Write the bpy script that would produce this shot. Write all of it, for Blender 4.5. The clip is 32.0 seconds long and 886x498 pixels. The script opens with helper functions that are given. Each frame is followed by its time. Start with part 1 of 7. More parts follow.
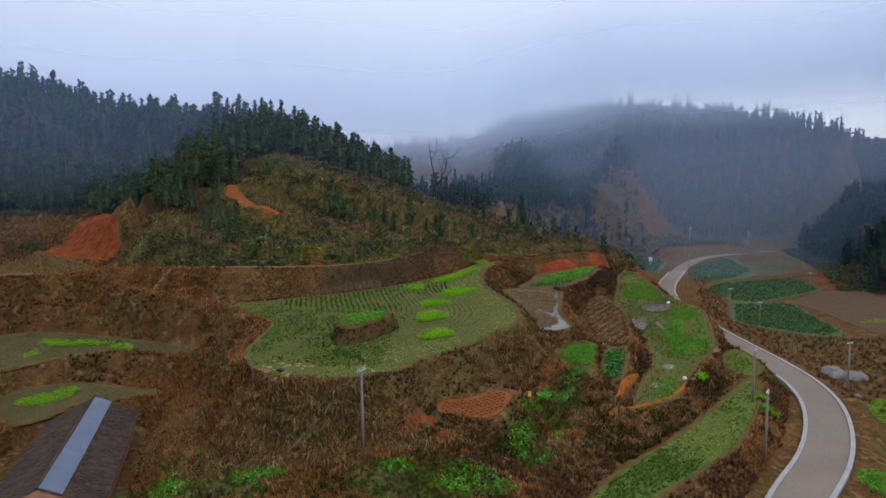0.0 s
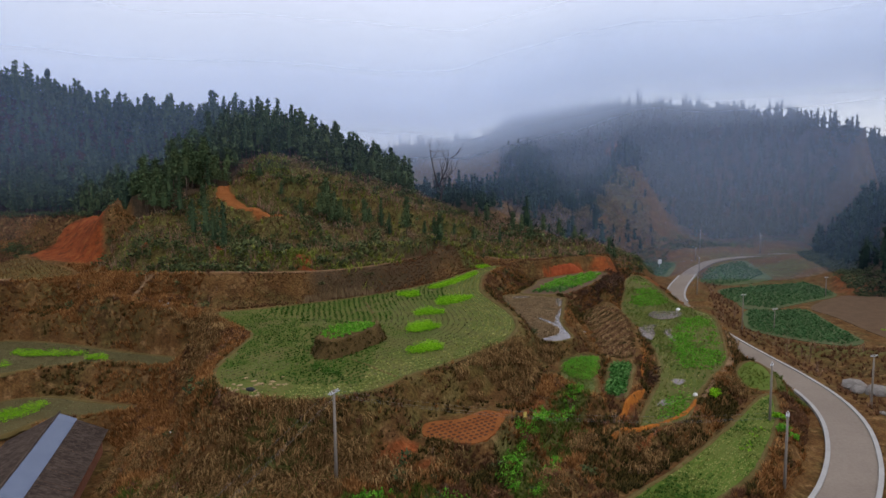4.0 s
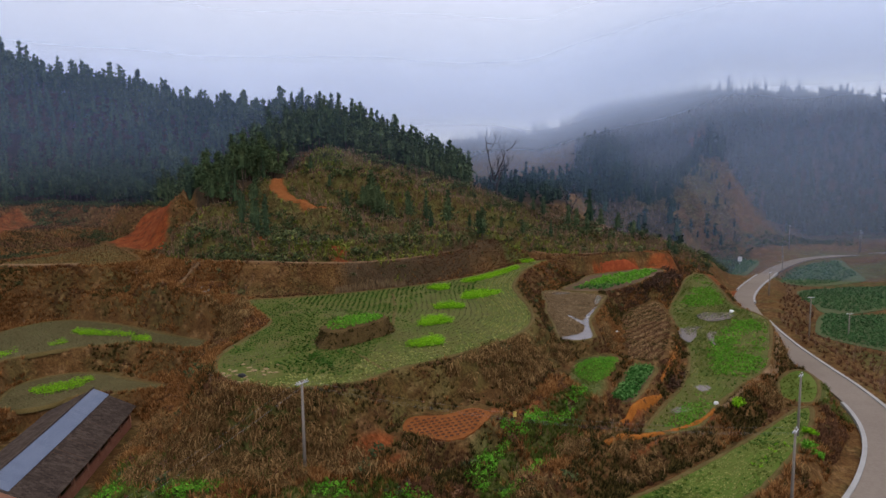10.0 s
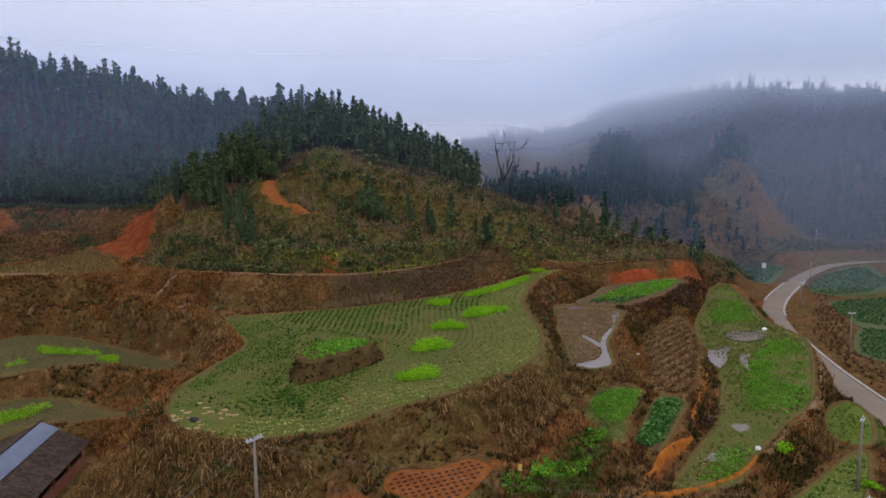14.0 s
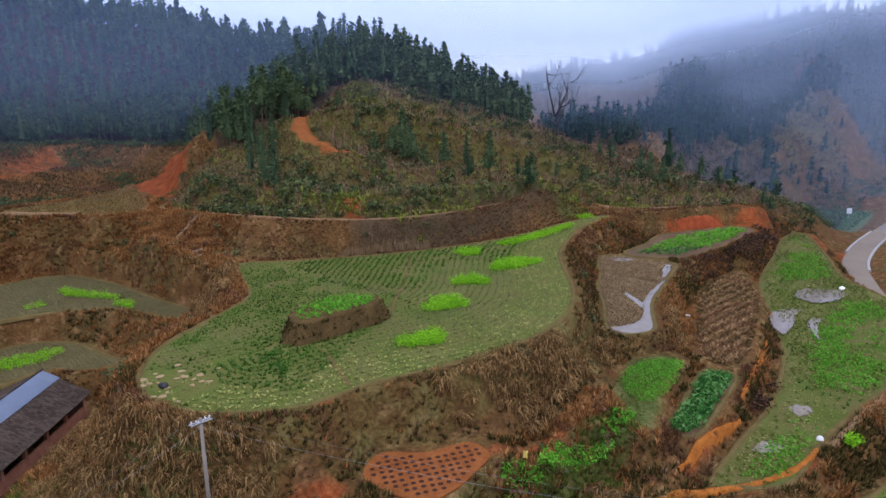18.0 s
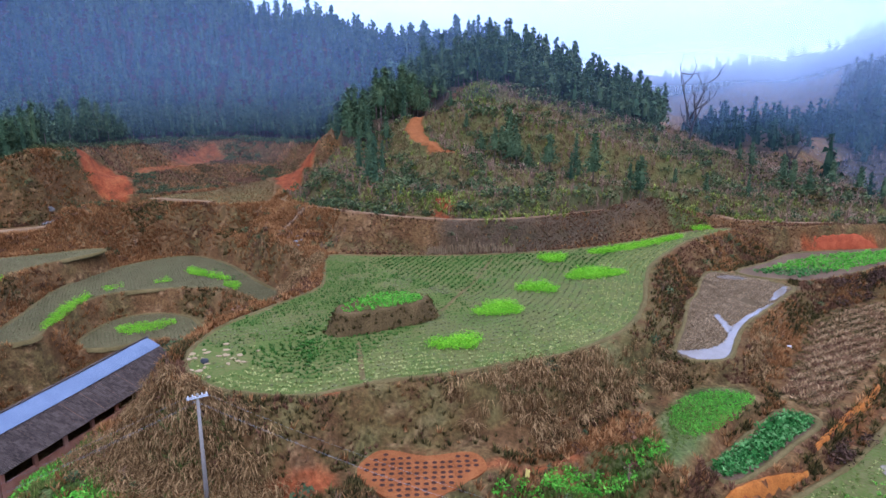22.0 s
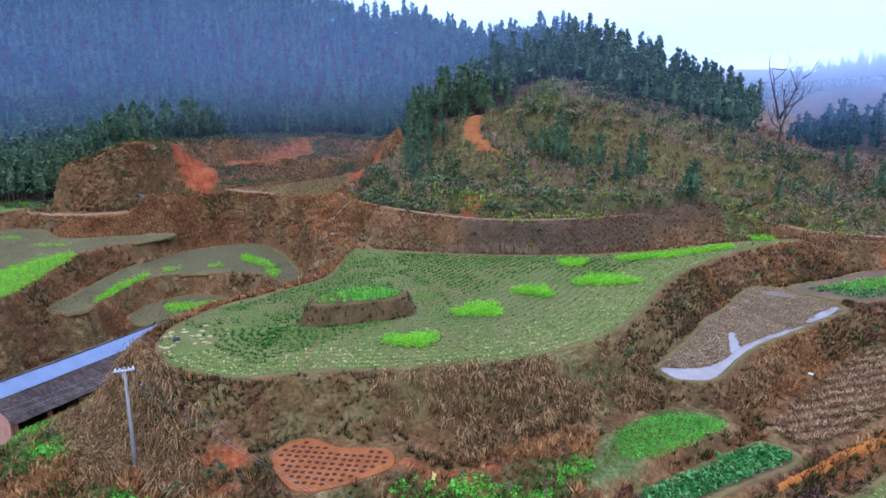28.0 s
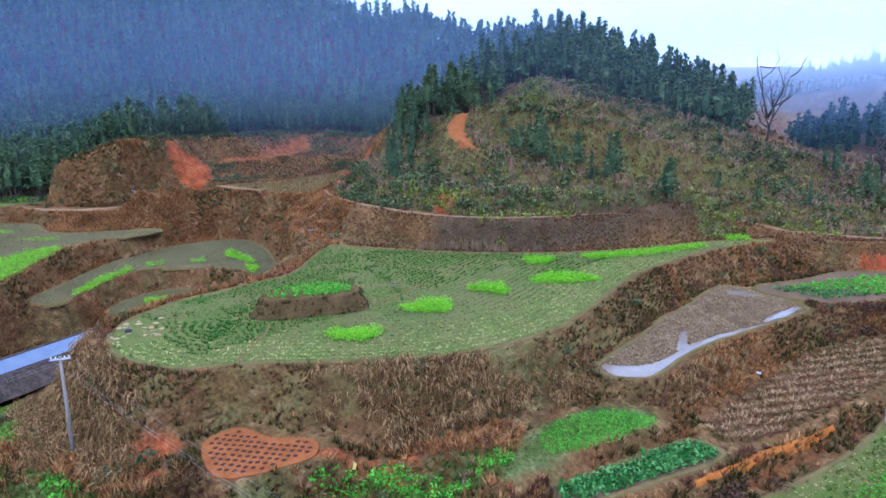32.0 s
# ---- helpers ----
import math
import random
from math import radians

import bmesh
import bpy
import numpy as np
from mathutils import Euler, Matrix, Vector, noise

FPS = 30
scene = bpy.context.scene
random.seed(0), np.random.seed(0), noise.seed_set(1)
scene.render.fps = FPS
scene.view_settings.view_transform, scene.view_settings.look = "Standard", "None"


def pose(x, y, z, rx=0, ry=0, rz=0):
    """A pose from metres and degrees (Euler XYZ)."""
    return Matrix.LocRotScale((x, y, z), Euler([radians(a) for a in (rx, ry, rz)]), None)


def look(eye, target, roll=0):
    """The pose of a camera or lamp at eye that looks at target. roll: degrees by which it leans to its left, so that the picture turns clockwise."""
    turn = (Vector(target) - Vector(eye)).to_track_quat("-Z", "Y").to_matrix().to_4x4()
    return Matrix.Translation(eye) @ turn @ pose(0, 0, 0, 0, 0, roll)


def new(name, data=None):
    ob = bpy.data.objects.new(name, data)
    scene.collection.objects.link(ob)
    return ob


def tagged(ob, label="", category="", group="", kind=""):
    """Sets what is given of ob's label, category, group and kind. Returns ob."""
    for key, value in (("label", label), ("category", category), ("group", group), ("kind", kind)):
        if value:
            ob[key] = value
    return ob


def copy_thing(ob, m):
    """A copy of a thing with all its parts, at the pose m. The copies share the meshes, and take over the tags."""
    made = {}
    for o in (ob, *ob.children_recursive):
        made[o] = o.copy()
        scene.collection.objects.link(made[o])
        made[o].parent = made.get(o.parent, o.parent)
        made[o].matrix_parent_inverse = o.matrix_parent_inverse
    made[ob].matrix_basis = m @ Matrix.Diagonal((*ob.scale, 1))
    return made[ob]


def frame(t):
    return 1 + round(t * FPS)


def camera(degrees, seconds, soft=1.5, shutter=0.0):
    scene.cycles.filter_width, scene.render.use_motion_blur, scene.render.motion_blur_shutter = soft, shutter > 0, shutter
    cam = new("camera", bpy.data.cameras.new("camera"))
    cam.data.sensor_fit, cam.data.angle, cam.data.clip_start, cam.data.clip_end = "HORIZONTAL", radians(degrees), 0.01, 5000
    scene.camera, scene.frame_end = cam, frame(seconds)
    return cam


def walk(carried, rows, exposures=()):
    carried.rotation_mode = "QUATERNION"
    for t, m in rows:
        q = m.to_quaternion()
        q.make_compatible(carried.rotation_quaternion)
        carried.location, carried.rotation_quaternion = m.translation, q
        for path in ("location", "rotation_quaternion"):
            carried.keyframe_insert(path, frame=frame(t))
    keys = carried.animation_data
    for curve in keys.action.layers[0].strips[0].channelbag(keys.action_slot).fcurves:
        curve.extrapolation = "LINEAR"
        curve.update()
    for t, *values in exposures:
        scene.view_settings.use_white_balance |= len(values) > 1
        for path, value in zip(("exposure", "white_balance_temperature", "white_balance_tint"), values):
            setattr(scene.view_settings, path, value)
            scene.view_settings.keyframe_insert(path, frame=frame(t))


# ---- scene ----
cam = camera(71.2, 32.0)
METRES, EYE, TILT, LEAN, TURN = 76.0, 20.0, 0.0, 0.0, 0.0
ROWS = [
    (0.0, 0.0, 0.0, 0.0, -0.06, -5.95, 0.58),
    (0.5, -0.0014, 0.014, 0.0009, -0.01, -5.93, 0.54),
    (1.0, -0.0034, 0.0313, 0.0018, -0.0, -5.91, 0.52),
    (1.5, -0.0051, 0.0498, 0.003, -0.01, -5.87, 0.51),
    (2.0, -0.0067, 0.0609, 0.003, -0.02, -5.83, 0.57),
    (2.5, -0.0045, 0.0671, 0.0021, -0.01, -5.87, 0.58),
    (4.5, 0.0457, 0.085, 0.0004, 1.46, -5.88, 0.64),
    (5.0, 0.0593, 0.0882, 0.0002, 2.45, -5.86, 0.65),
    (5.5, 0.0744, 0.0918, 0.0004, 3.53, -5.87, 0.67),
    (6.0, 0.0883, 0.0953, 0.0005, 4.07, -5.86, 0.65),
    (6.5, 0.1031, 0.0984, 0.0005, 4.38, -5.85, 0.66),
    (7.0, 0.1174, 0.1009, 0.0005, 4.56, -5.84, 0.68),
    (7.5, 0.1342, 0.1032, 0.0006, 4.74, -5.85, 0.67),
    (8.0, 0.1495, 0.1051, 0.0008, 4.92, -5.84, 0.65),
    (8.5, 0.1606, 0.1054, 0.001, 5.48, -5.81, 0.61),
    (9.0, 0.1651, 0.1032, 0.0018, 7.13, -5.81, 0.59),
    (9.5, 0.1691, 0.1013, 0.0025, 8.47, -5.81, 0.56),
    (10.0, 0.1723, 0.0998, 0.0036, 9.19, -6.59, 0.57),
    (10.5, 0.1753, 0.0989, 0.0045, 9.66, -6.62, 0.55),
    (11.0, 0.178, 0.1001, 0.005, 10.11, -6.68, 0.54),
    (11.5, 0.1796, 0.1112, 0.0053, 10.34, -6.68, 0.53),
    (12.0, 0.1795, 0.13, 0.0056, 10.36, -6.66, 0.5),
    (12.5, 0.1789, 0.1557, 0.0062, 10.39, -6.64, 0.5),
    (13.0, 0.1776, 0.1833, 0.0072, 10.39, -6.61, 0.49),
    (13.5, 0.1756, 0.2156, 0.0094, 10.37, -6.61, 0.5),
    (14.0, 0.1733, 0.2466, 0.0113, 10.34, -6.61, 0.49),
    (14.5, 0.1708, 0.2804, 0.0126, 10.31, -6.73, 0.5),
    (15.0, 0.1691, 0.31, 0.0134, 10.28, -9.18, 0.53),
    (15.5, 0.1692, 0.3367, 0.016, 10.26, -12.22, 0.54),
    (17.5, 0.1981, 0.3658, 0.0124, 14.53, -12.39, 0.63),
    (18.0, 0.2187, 0.376, 0.0114, 16.32, -12.38, 0.63),
    (18.5, 0.244, 0.3903, 0.0105, 17.87, -12.35, 0.61),
    (19.0, 0.2692, 0.4058, 0.0097, 18.84, -12.31, 0.63),
    (19.5, 0.297, 0.4225, 0.0097, 19.7, -12.27, 0.58),
    (20.0, 0.318, 0.4338, 0.01, 23.12, -12.2, 0.39),
    (20.5, 0.3342, 0.4394, 0.0107, 28.12, -12.12, 0.22),
    (21.0, 0.34, 0.4402, 0.0105, 29.59, -12.15, 0.21),
    (21.5, 0.3433, 0.4404, 0.0104, 30.43, -12.18, 0.2),
    (22.0, 0.3467, 0.4424, 0.0108, 31.14, -12.2, 0.24),
    (22.5, 0.3546, 0.4495, 0.0113, 31.7, -12.23, 0.29),
    (23.0, 0.3655, 0.4599, 0.0113, 32.01, -12.26, 0.34),
    (23.5, 0.3796, 0.4737, 0.0116, 32.37, -12.29, 0.38),
    (24.0, 0.3934, 0.487, 0.0114, 32.75, -12.28, 0.39),
    (24.5, 0.4094, 0.5013, 0.0111, 33.14, -12.28, 0.38),
    (26.5, 0.4696, 0.5421, 0.0103, 39.25, -12.29, 0.18),
    (27.0, 0.4835, 0.5503, 0.0103, 41.23, -12.31, 0.13),
    (27.5, 0.4946, 0.5569, 0.0101, 42.14, -12.32, 0.08),
    (28.0, 0.5051, 0.563, 0.0103, 42.76, -12.34, 0.04),
    (28.5, 0.5138, 0.568, 0.0103, 43.11, -12.35, -0.01),
    (29.0, 0.523, 0.5733, 0.0103, 43.39, -12.38, -0.03),
    (29.5, 0.5316, 0.5787, 0.0103, 43.58, -12.41, -0.04),
    (30.0, 0.5416, 0.5859, 0.0106, 43.75, -12.45, -0.01),
    (30.5, 0.5514, 0.5934, 0.0107, 43.89, -12.48, -0.0),
    (31.0, 0.5629, 0.6027, 0.0112, 44.0, -12.53, 0.01),
    (31.5, 0.5734, 0.611, 0.0116, 44.21, -12.54, 0.01),
    (32.0, 0.5832, 0.6177, 0.0119, 44.45, -12.55, -0.05),
]
EXPOSURES = [(0.0, 0.0, 6580, 16), (5.0, 0.0, 6980, 19), (15.0, 0.04, 7040, 21), (17.0, 0.24, 6600, 22), (18.0, 0.53, 6150, 23), (19.0, 0.74, 5800, 24), (20.0, 0.92, 5520, 26), (26.0, 1.19, 5060, 25), (32.0, 1.27, 4950, 22)]
walk(cam, [(t, pose(0, 0, EYE, TILT, LEAN, TURN) @ pose(METRES * x, METRES * y, METRES * z, 90 + pitch, roll, yaw)) for t, x, y, z, yaw, pitch, roll in ROWS], EXPOSURES)

# ---- world and light ----
world = bpy.data.worlds.new("overcast_sky")
scene.world = world
world.use_nodes = True
wn, wl = world.node_tree.nodes, world.node_tree.links
wn.clear()
sky = wn.new("ShaderNodeTexSky")
sky.sky_type, sky.sun_disc = "NISHITA", False
sky.sun_elevation, sky.sun_rotation = radians(48), radians(60)
sky_bg = wn.new("ShaderNodeBackground")
sky_bg.inputs["Strength"].default_value = 0.05
wl.new(sky.outputs["Color"], sky_bg.inputs["Color"])
geo = wn.new("ShaderNodeTexCoord")
sep = wn.new("ShaderNodeSeparateXYZ")
wl.new(geo.outputs["Generated"], sep.inputs[0])
ramp = wn.new("ShaderNodeValToRGB")
ramp.color_ramp.elements[0].position, ramp.color_ramp.elements[0].color = 0.0, (0.335, 0.39, 0.485, 1)
ramp.color_ramp.elements[1].position, ramp.color_ramp.elements[1].color = 0.9, (0.98, 1.06, 1.16, 1)
for height, tone in ((0.14, (0.445, 0.51, 0.61)), (0.36, (0.58, 0.655, 0.765))):
    ramp.color_ramp.elements.new(height).color = (*tone, 1)
wl.new(sep.outputs["Z"], ramp.inputs[0])
cloud_noise = wn.new("ShaderNodeTexNoise")
cloud_noise.inputs["Scale"].default_value, cloud_noise.inputs["Detail"].default_value = 2.2, 4
wl.new(geo.outputs["Generated"], cloud_noise.inputs["Vector"])
cloud_mix = wn.new("ShaderNodeMixRGB")
cloud_mix.blend_type, cloud_mix.inputs[0].default_value = "SOFT_LIGHT", 0.15
wl.new(ramp.outputs["Color"], cloud_mix.inputs[1])
wl.new(cloud_noise.outputs["Fac"], cloud_mix.inputs[2])
cloud_bg = wn.new("ShaderNodeBackground")
cloud_bg.inputs["Strength"].default_value = 1.12
wl.new(cloud_mix.outputs[0], cloud_bg.inputs["Color"])
add = wn.new("ShaderNodeAddShader")
wl.new(sky_bg.outputs[0], add.inputs[0])
wl.new(cloud_bg.outputs[0], add.inputs[1])
wout = wn.new("ShaderNodeOutputWorld")
wl.new(add.outputs[0], wout.inputs[0])

sun_data = bpy.data.lights.new("sun", "SUN")
sun_data.energy, sun_data.angle, sun_data.color = 0.7, radians(25), (1.0, 0.96, 0.9)
sun = new("sun", sun_data)
sun.matrix_world = look((60, -40, 90), (0, 60, 0))


# ---- materials ----
def mat(name, stops, scale=1.0, fine=9.0, rough=0.9, bump=0.3, island=0.0, rand=0.0, spec=0.04, metal=0.0, translucent=0.0):
    """A procedural surface: stops are colours blended by a coarse and a fine noise; island and rand vary it by piece."""
    m = bpy.data.materials.new(name)
    m.use_nodes = True
    n, l = m.node_tree.nodes, m.node_tree.links
    b = n["Principled BSDF"]
    b.inputs["Roughness"].default_value, b.inputs["Metallic"].default_value = rough, metal
    b.inputs["Specular IOR Level"].default_value = spec
    g = n.new("ShaderNodeNewGeometry")
    n1, n2 = n.new("ShaderNodeTexNoise"), n.new("ShaderNodeTexNoise")
    n1.inputs["Scale"].default_value, n1.inputs["Detail"].default_value = scale, 4
    n2.inputs["Scale"].default_value, n2.inputs["Detail"].default_value = scale * fine, 5
    for q in (n1, n2):
        l.new(g.outputs["Position"], q.inputs["Vector"])
    mixv = n.new("ShaderNodeMath")
    mixv.operation = "MULTIPLY_ADD"
    mixv.inputs[1].default_value = 0.45
    l.new(n2.outputs["Fac"], mixv.inputs[0])
    half = n.new("ShaderNodeMath")
    half.operation, half.inputs[1].default_value = "MULTIPLY", 0.55
    l.new(n1.outputs["Fac"], half.inputs[0])
    l.new(half.outputs[0], mixv.inputs[2])
    value = mixv.outputs[0]
    for amount, source in ((island, g.outputs["Random Per Island"]), (rand, None)):
        if amount:
            if source is None:
                source = n.new("ShaderNodeObjectInfo").outputs["Random"]
            k = n.new("ShaderNodeMath")
            k.operation, k.inputs[1].default_value = "MULTIPLY_ADD", amount
            sub = n.new("ShaderNodeMath")
            sub.operation, sub.inputs[1].default_value = "SUBTRACT", 0.5
            l.new(source, sub.inputs[0])
            l.new(sub.outputs[0], k.inputs[0])
            l.new(value, k.inputs[2])
            value = k.outputs[0]
    r = n.new("ShaderNodeValToRGB")
    e = r.color_ramp.elements
    while len(e) < len(stops):
        e.new(0.5)
    for i, c in enumerate(stops):
        e[i].position, e[i].color = 0.28 + 0.44 * i / max(1, len(stops) - 1), (*c, 1)
    l.new(value, r.inputs[0])
    l.new(r.outputs["Color"], b.inputs["Base Color"])
    if bump:
        bp = n.new("ShaderNodeBump")
        bp.inputs["Strength"].default_value, bp.inputs["Distance"].default_value = bump, 0.1 / scale ** 0.5
        l.new(n2.outputs["Fac"], bp.inputs["Height"])
        l.new(bp.outputs["Normal"], b.inputs["Normal"])
    if translucent:
        t = n.new("ShaderNodeBsdfTranslucent")
        l.new(r.outputs["Color"], t.inputs["Color"])
        mx = n.new("ShaderNodeMixShader")
        mx.inputs[0].default_value = translucent
        l.new(b.outputs[0], mx.inputs[1])
        l.new(t.outputs[0], mx.inputs[2])
        l.new(mx.outputs[0], n["Material Output"].inputs["Surface"])
    return m


def ground_material():
    """Dry hillside: brown grass and soil, with red clay, green growth, needle litter and tan tracks where the zone attribute says."""
    m = bpy.data.materials.new("hillside_ground")
    m.use_nodes = True
    n, l = m.node_tree.nodes, m.node_tree.links
    b = n["Principled BSDF"]
    b.inputs["Roughness"].default_value, b.inputs["Specular IOR Level"].default_value = 0.95, 0.02
    g = n.new("ShaderNodeNewGeometry")

    def noisy(scale, detail=6):
        q = n.new("ShaderNodeTexNoise")
        q.inputs["Scale"].default_value, q.inputs["Detail"].default_value = scale, detail
        l.new(g.outputs["Position"], q.inputs["Vector"])
        return q.outputs["Fac"]

    def ramped(source, *stops):
        r = n.new("ShaderNodeValToRGB")
        e = r.color_ramp.elements
        while len(e) < len(stops):
            e.new(0.5)
        for i, (p, c) in enumerate(stops):
            e[i].position, e[i].color = p, (*c, 1)
        l.new(source, r.inputs[0])
        return r.outputs["Color"]

    def mixed(fac, a, c, mode="MIX"):
        q = n.new("ShaderNodeMixRGB")
        q.blend_type = mode
        if isinstance(fac, float):
            q.inputs[0].default_value = fac
        else:
            l.new(fac, q.inputs[0])
        l.new(a, q.inputs[1])
        l.new(c, q.inputs[2])
        return q.outputs[0]

    broad, mid, fine = noisy(0.07), noisy(0.45), noisy(3.2, 8)
    brown = ramped(broad, (0.300, (0.078, 0.036, 0.015)), (0.480, (0.115, 0.058, 0.021)), (0.620, (0.135, 0.077, 0.028)), (0.750, (0.086, 0.043, 0.02)))
    tuft = ramped(mid, (0.300, (0.05, 0.024, 0.011)), (0.500, (0.11, 0.056, 0.021)), (0.700, (0.18, 0.105, 0.04)))
    brown = mixed(0.5, brown, tuft)
    small = noisy(1.1, 7)
    olive = ramped(small, (0.350, (0.0433, 0.0317, 0.0130)), (0.550, (0.0920, 0.0693, 0.0238)), (0.700, (0.1514, 0.1139, 0.0432)))
    brown = mixed(ramped(noisy(0.16), (0.48, (0, 0, 0)), (0.62, (0.75, 0.75, 0.75))), brown, olive)
    straw = ramped(small, (0.400, (0.0649, 0.0297, 0.0130)), (0.620, (0.2812, 0.1683, 0.0756)))
    brown = mixed(ramped(noisy(0.5, 3), (0.5, (0, 0, 0)), (0.66, (0.6, 0.6, 0.6))), brown, straw)
    zone = n.new("ShaderNodeVertexColor")
    zone.layer_name = "zone"
    parts = n.new("ShaderNodeSeparateColor")
    l.new(zone.outputs["Color"], parts.inputs[0])

    def broken(channel, low=0.25, high=0.95):
        a = n.new("ShaderNodeMath")
        a.operation = "MULTIPLY_ADD"
        a.inputs[1].default_value = 0.9
        l.new(mid, a.inputs[0])
        s = n.new("ShaderNodeMath")
        s.operation = "SUBTRACT"
        s.inputs[1].default_value = 0.4
        l.new(channel, s.inputs[0])
        l.new(s.outputs[0], a.inputs[2])
        k = n.new("ShaderNodeMapRange")
        k.inputs["From Min"].default_value, k.inputs["From Max"].default_value = low, high
        l.new(a.outputs[0], k.inputs["Value"])
        return k.outputs["Result"]

    clay = ramped(mid, (0.300, (0.10, 0.034, 0.013)), (0.500, (0.21, 0.05, 0.016)), (0.750, (0.27, 0.09, 0.03)))
    green = ramped(mid, (0.3, (0.04, 0.055, 0.016)), (0.5, (0.07, 0.092, 0.025)), (0.7, (0.11, 0.115, 0.04)))
    litter = ramped(mid, (0.3, (0.03, 0.028, 0.018)), (0.6, (0.075, 0.05, 0.03)), (0.8, (0.05, 0.055, 0.025)))
    colour = mixed(broken(parts.outputs[2]), brown, litter)
    colour = mixed(broken(parts.outputs[1]), colour, green)
    colour = mixed(broken(parts.outputs[0]), colour, clay)
    grain = ramped(fine, (0.3, (0.55, 0.55, 0.55)), (0.7, (1.25, 1.25, 1.25)))
    colour = mixed(1.0, colour, grain, "MULTIPLY")
    l.new(colour, b.inputs["Base Color"])
    bp = n.new("ShaderNodeBump")
    bp.inputs["Strength"].default_value, bp.inputs["Distance"].default_value = 0.8, 0.25
    l.new(fine, bp.inputs["Height"])
    l.new(bp.outputs["Normal"], b.inputs["Normal"])
    return m


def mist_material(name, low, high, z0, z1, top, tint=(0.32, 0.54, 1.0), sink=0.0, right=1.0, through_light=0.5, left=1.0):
    """A see-through sheet standing in for haze or cloud: the haze colour is put into tint; thickens with height up to
    the cloud's base, which hangs lower by sink metres over the side valley."""
    m = bpy.data.materials.new(name)
    m.use_nodes = True
    n, l = m.node_tree.nodes, m.node_tree.links
    n.remove(n["Principled BSDF"])
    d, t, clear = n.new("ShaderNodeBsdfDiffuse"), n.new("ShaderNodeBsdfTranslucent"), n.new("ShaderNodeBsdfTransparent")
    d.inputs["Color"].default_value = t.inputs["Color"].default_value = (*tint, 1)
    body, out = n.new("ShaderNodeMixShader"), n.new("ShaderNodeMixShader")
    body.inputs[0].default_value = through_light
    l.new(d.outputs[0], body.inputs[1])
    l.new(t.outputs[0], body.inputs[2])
    g = n.new("ShaderNodeNewGeometry")
    s = n.new("ShaderNodeSeparateXYZ")
    l.new(g.outputs["Position"], s.inputs[0])
    q = n.new("ShaderNodeTexNoise")
    q.inputs["Scale"].default_value, q.inputs["Detail"].default_value = 0.010, 1.5
    l.new(g.outputs["Position"], q.inputs["Vector"])
    wob = n.new("ShaderNodeMath")
    wob.operation, wob.inputs[1].default_value = "MULTIPLY_ADD", 20.0
    l.new(q.outputs["Fac"], wob.inputs[0])
    side = n.new("ShaderNodeMapRange")
    side.inputs["From Min"].default_value, side.inputs["From Max"].default_value = 10.0, 110.0
    side.inputs["To Min"].default_value, side.inputs["To Max"].default_value = sink, 0.0
    l.new(s.outputs["X"], side.inputs["Value"])
    lower = n.new("ShaderNodeMath")
    l.new(side.outputs["Result"], lower.inputs[0])
    l.new(s.outputs["Z"], lower.inputs[1])
    l.new(lower.outputs[0], wob.inputs[2])
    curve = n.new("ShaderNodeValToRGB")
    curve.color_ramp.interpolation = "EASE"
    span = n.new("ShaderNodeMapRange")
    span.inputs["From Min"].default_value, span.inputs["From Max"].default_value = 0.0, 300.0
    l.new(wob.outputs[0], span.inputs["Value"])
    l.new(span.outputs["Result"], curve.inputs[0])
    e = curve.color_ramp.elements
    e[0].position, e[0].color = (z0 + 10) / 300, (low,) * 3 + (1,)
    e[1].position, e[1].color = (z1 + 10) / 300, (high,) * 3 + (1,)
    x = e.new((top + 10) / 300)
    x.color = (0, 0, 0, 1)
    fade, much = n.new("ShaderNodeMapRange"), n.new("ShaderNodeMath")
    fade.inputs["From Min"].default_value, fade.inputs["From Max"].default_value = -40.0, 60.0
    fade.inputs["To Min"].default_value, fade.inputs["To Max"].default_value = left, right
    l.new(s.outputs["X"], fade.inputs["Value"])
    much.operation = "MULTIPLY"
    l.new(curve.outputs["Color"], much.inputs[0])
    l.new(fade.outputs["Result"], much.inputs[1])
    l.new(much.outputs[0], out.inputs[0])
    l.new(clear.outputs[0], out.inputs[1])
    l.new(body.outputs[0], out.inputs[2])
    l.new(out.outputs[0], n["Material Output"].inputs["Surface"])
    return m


def water_material():
    m = mat("puddle_water", [(0.13, 0.10, 0.075), (0.19, 0.155, 0.12)], 0.8, rough=0.06, bump=0.03, spec=0.3)
    return m


M_GROUND = ground_material()
M_STUBBLE = mat("stubble_field_soil", [(0.066, 0.066, 0.02), (0.07, 0.098, 0.018), (0.105, 0.1, 0.03), (0.05, 0.09, 0.013)], 0.22, 14, bump=0.6)
M_PALESTUB = mat("dry_paddy_soil", [(0.062, 0.046, 0.02), (0.078, 0.064, 0.026), (0.098, 0.078, 0.034), (0.062, 0.07, 0.02)], 0.25, 14, bump=0.6)
M_GREENFIELD = mat("weedy_field_soil", [(0.0475, 0.078, 0.012), (0.0665, 0.112, 0.016), (0.095, 0.118, 0.0256), (0.0532, 0.11, 0.0128)], 0.25, 14)
M_WETFIELD = mat("wet_field_mud", [(0.05, 0.058, 0.014), (0.062, 0.088, 0.014), (0.1, 0.088, 0.03), (0.048, 0.085, 0.011)], 0.3, 12, rough=0.75, bump=0.6)
M_ORANGE = mat("orange_clay_ditch", [(0.15, 0.05, 0.012), (0.3, 0.1, 0.018), (0.38, 0.15, 0.03)], 0.9, 8, bump=0.8)
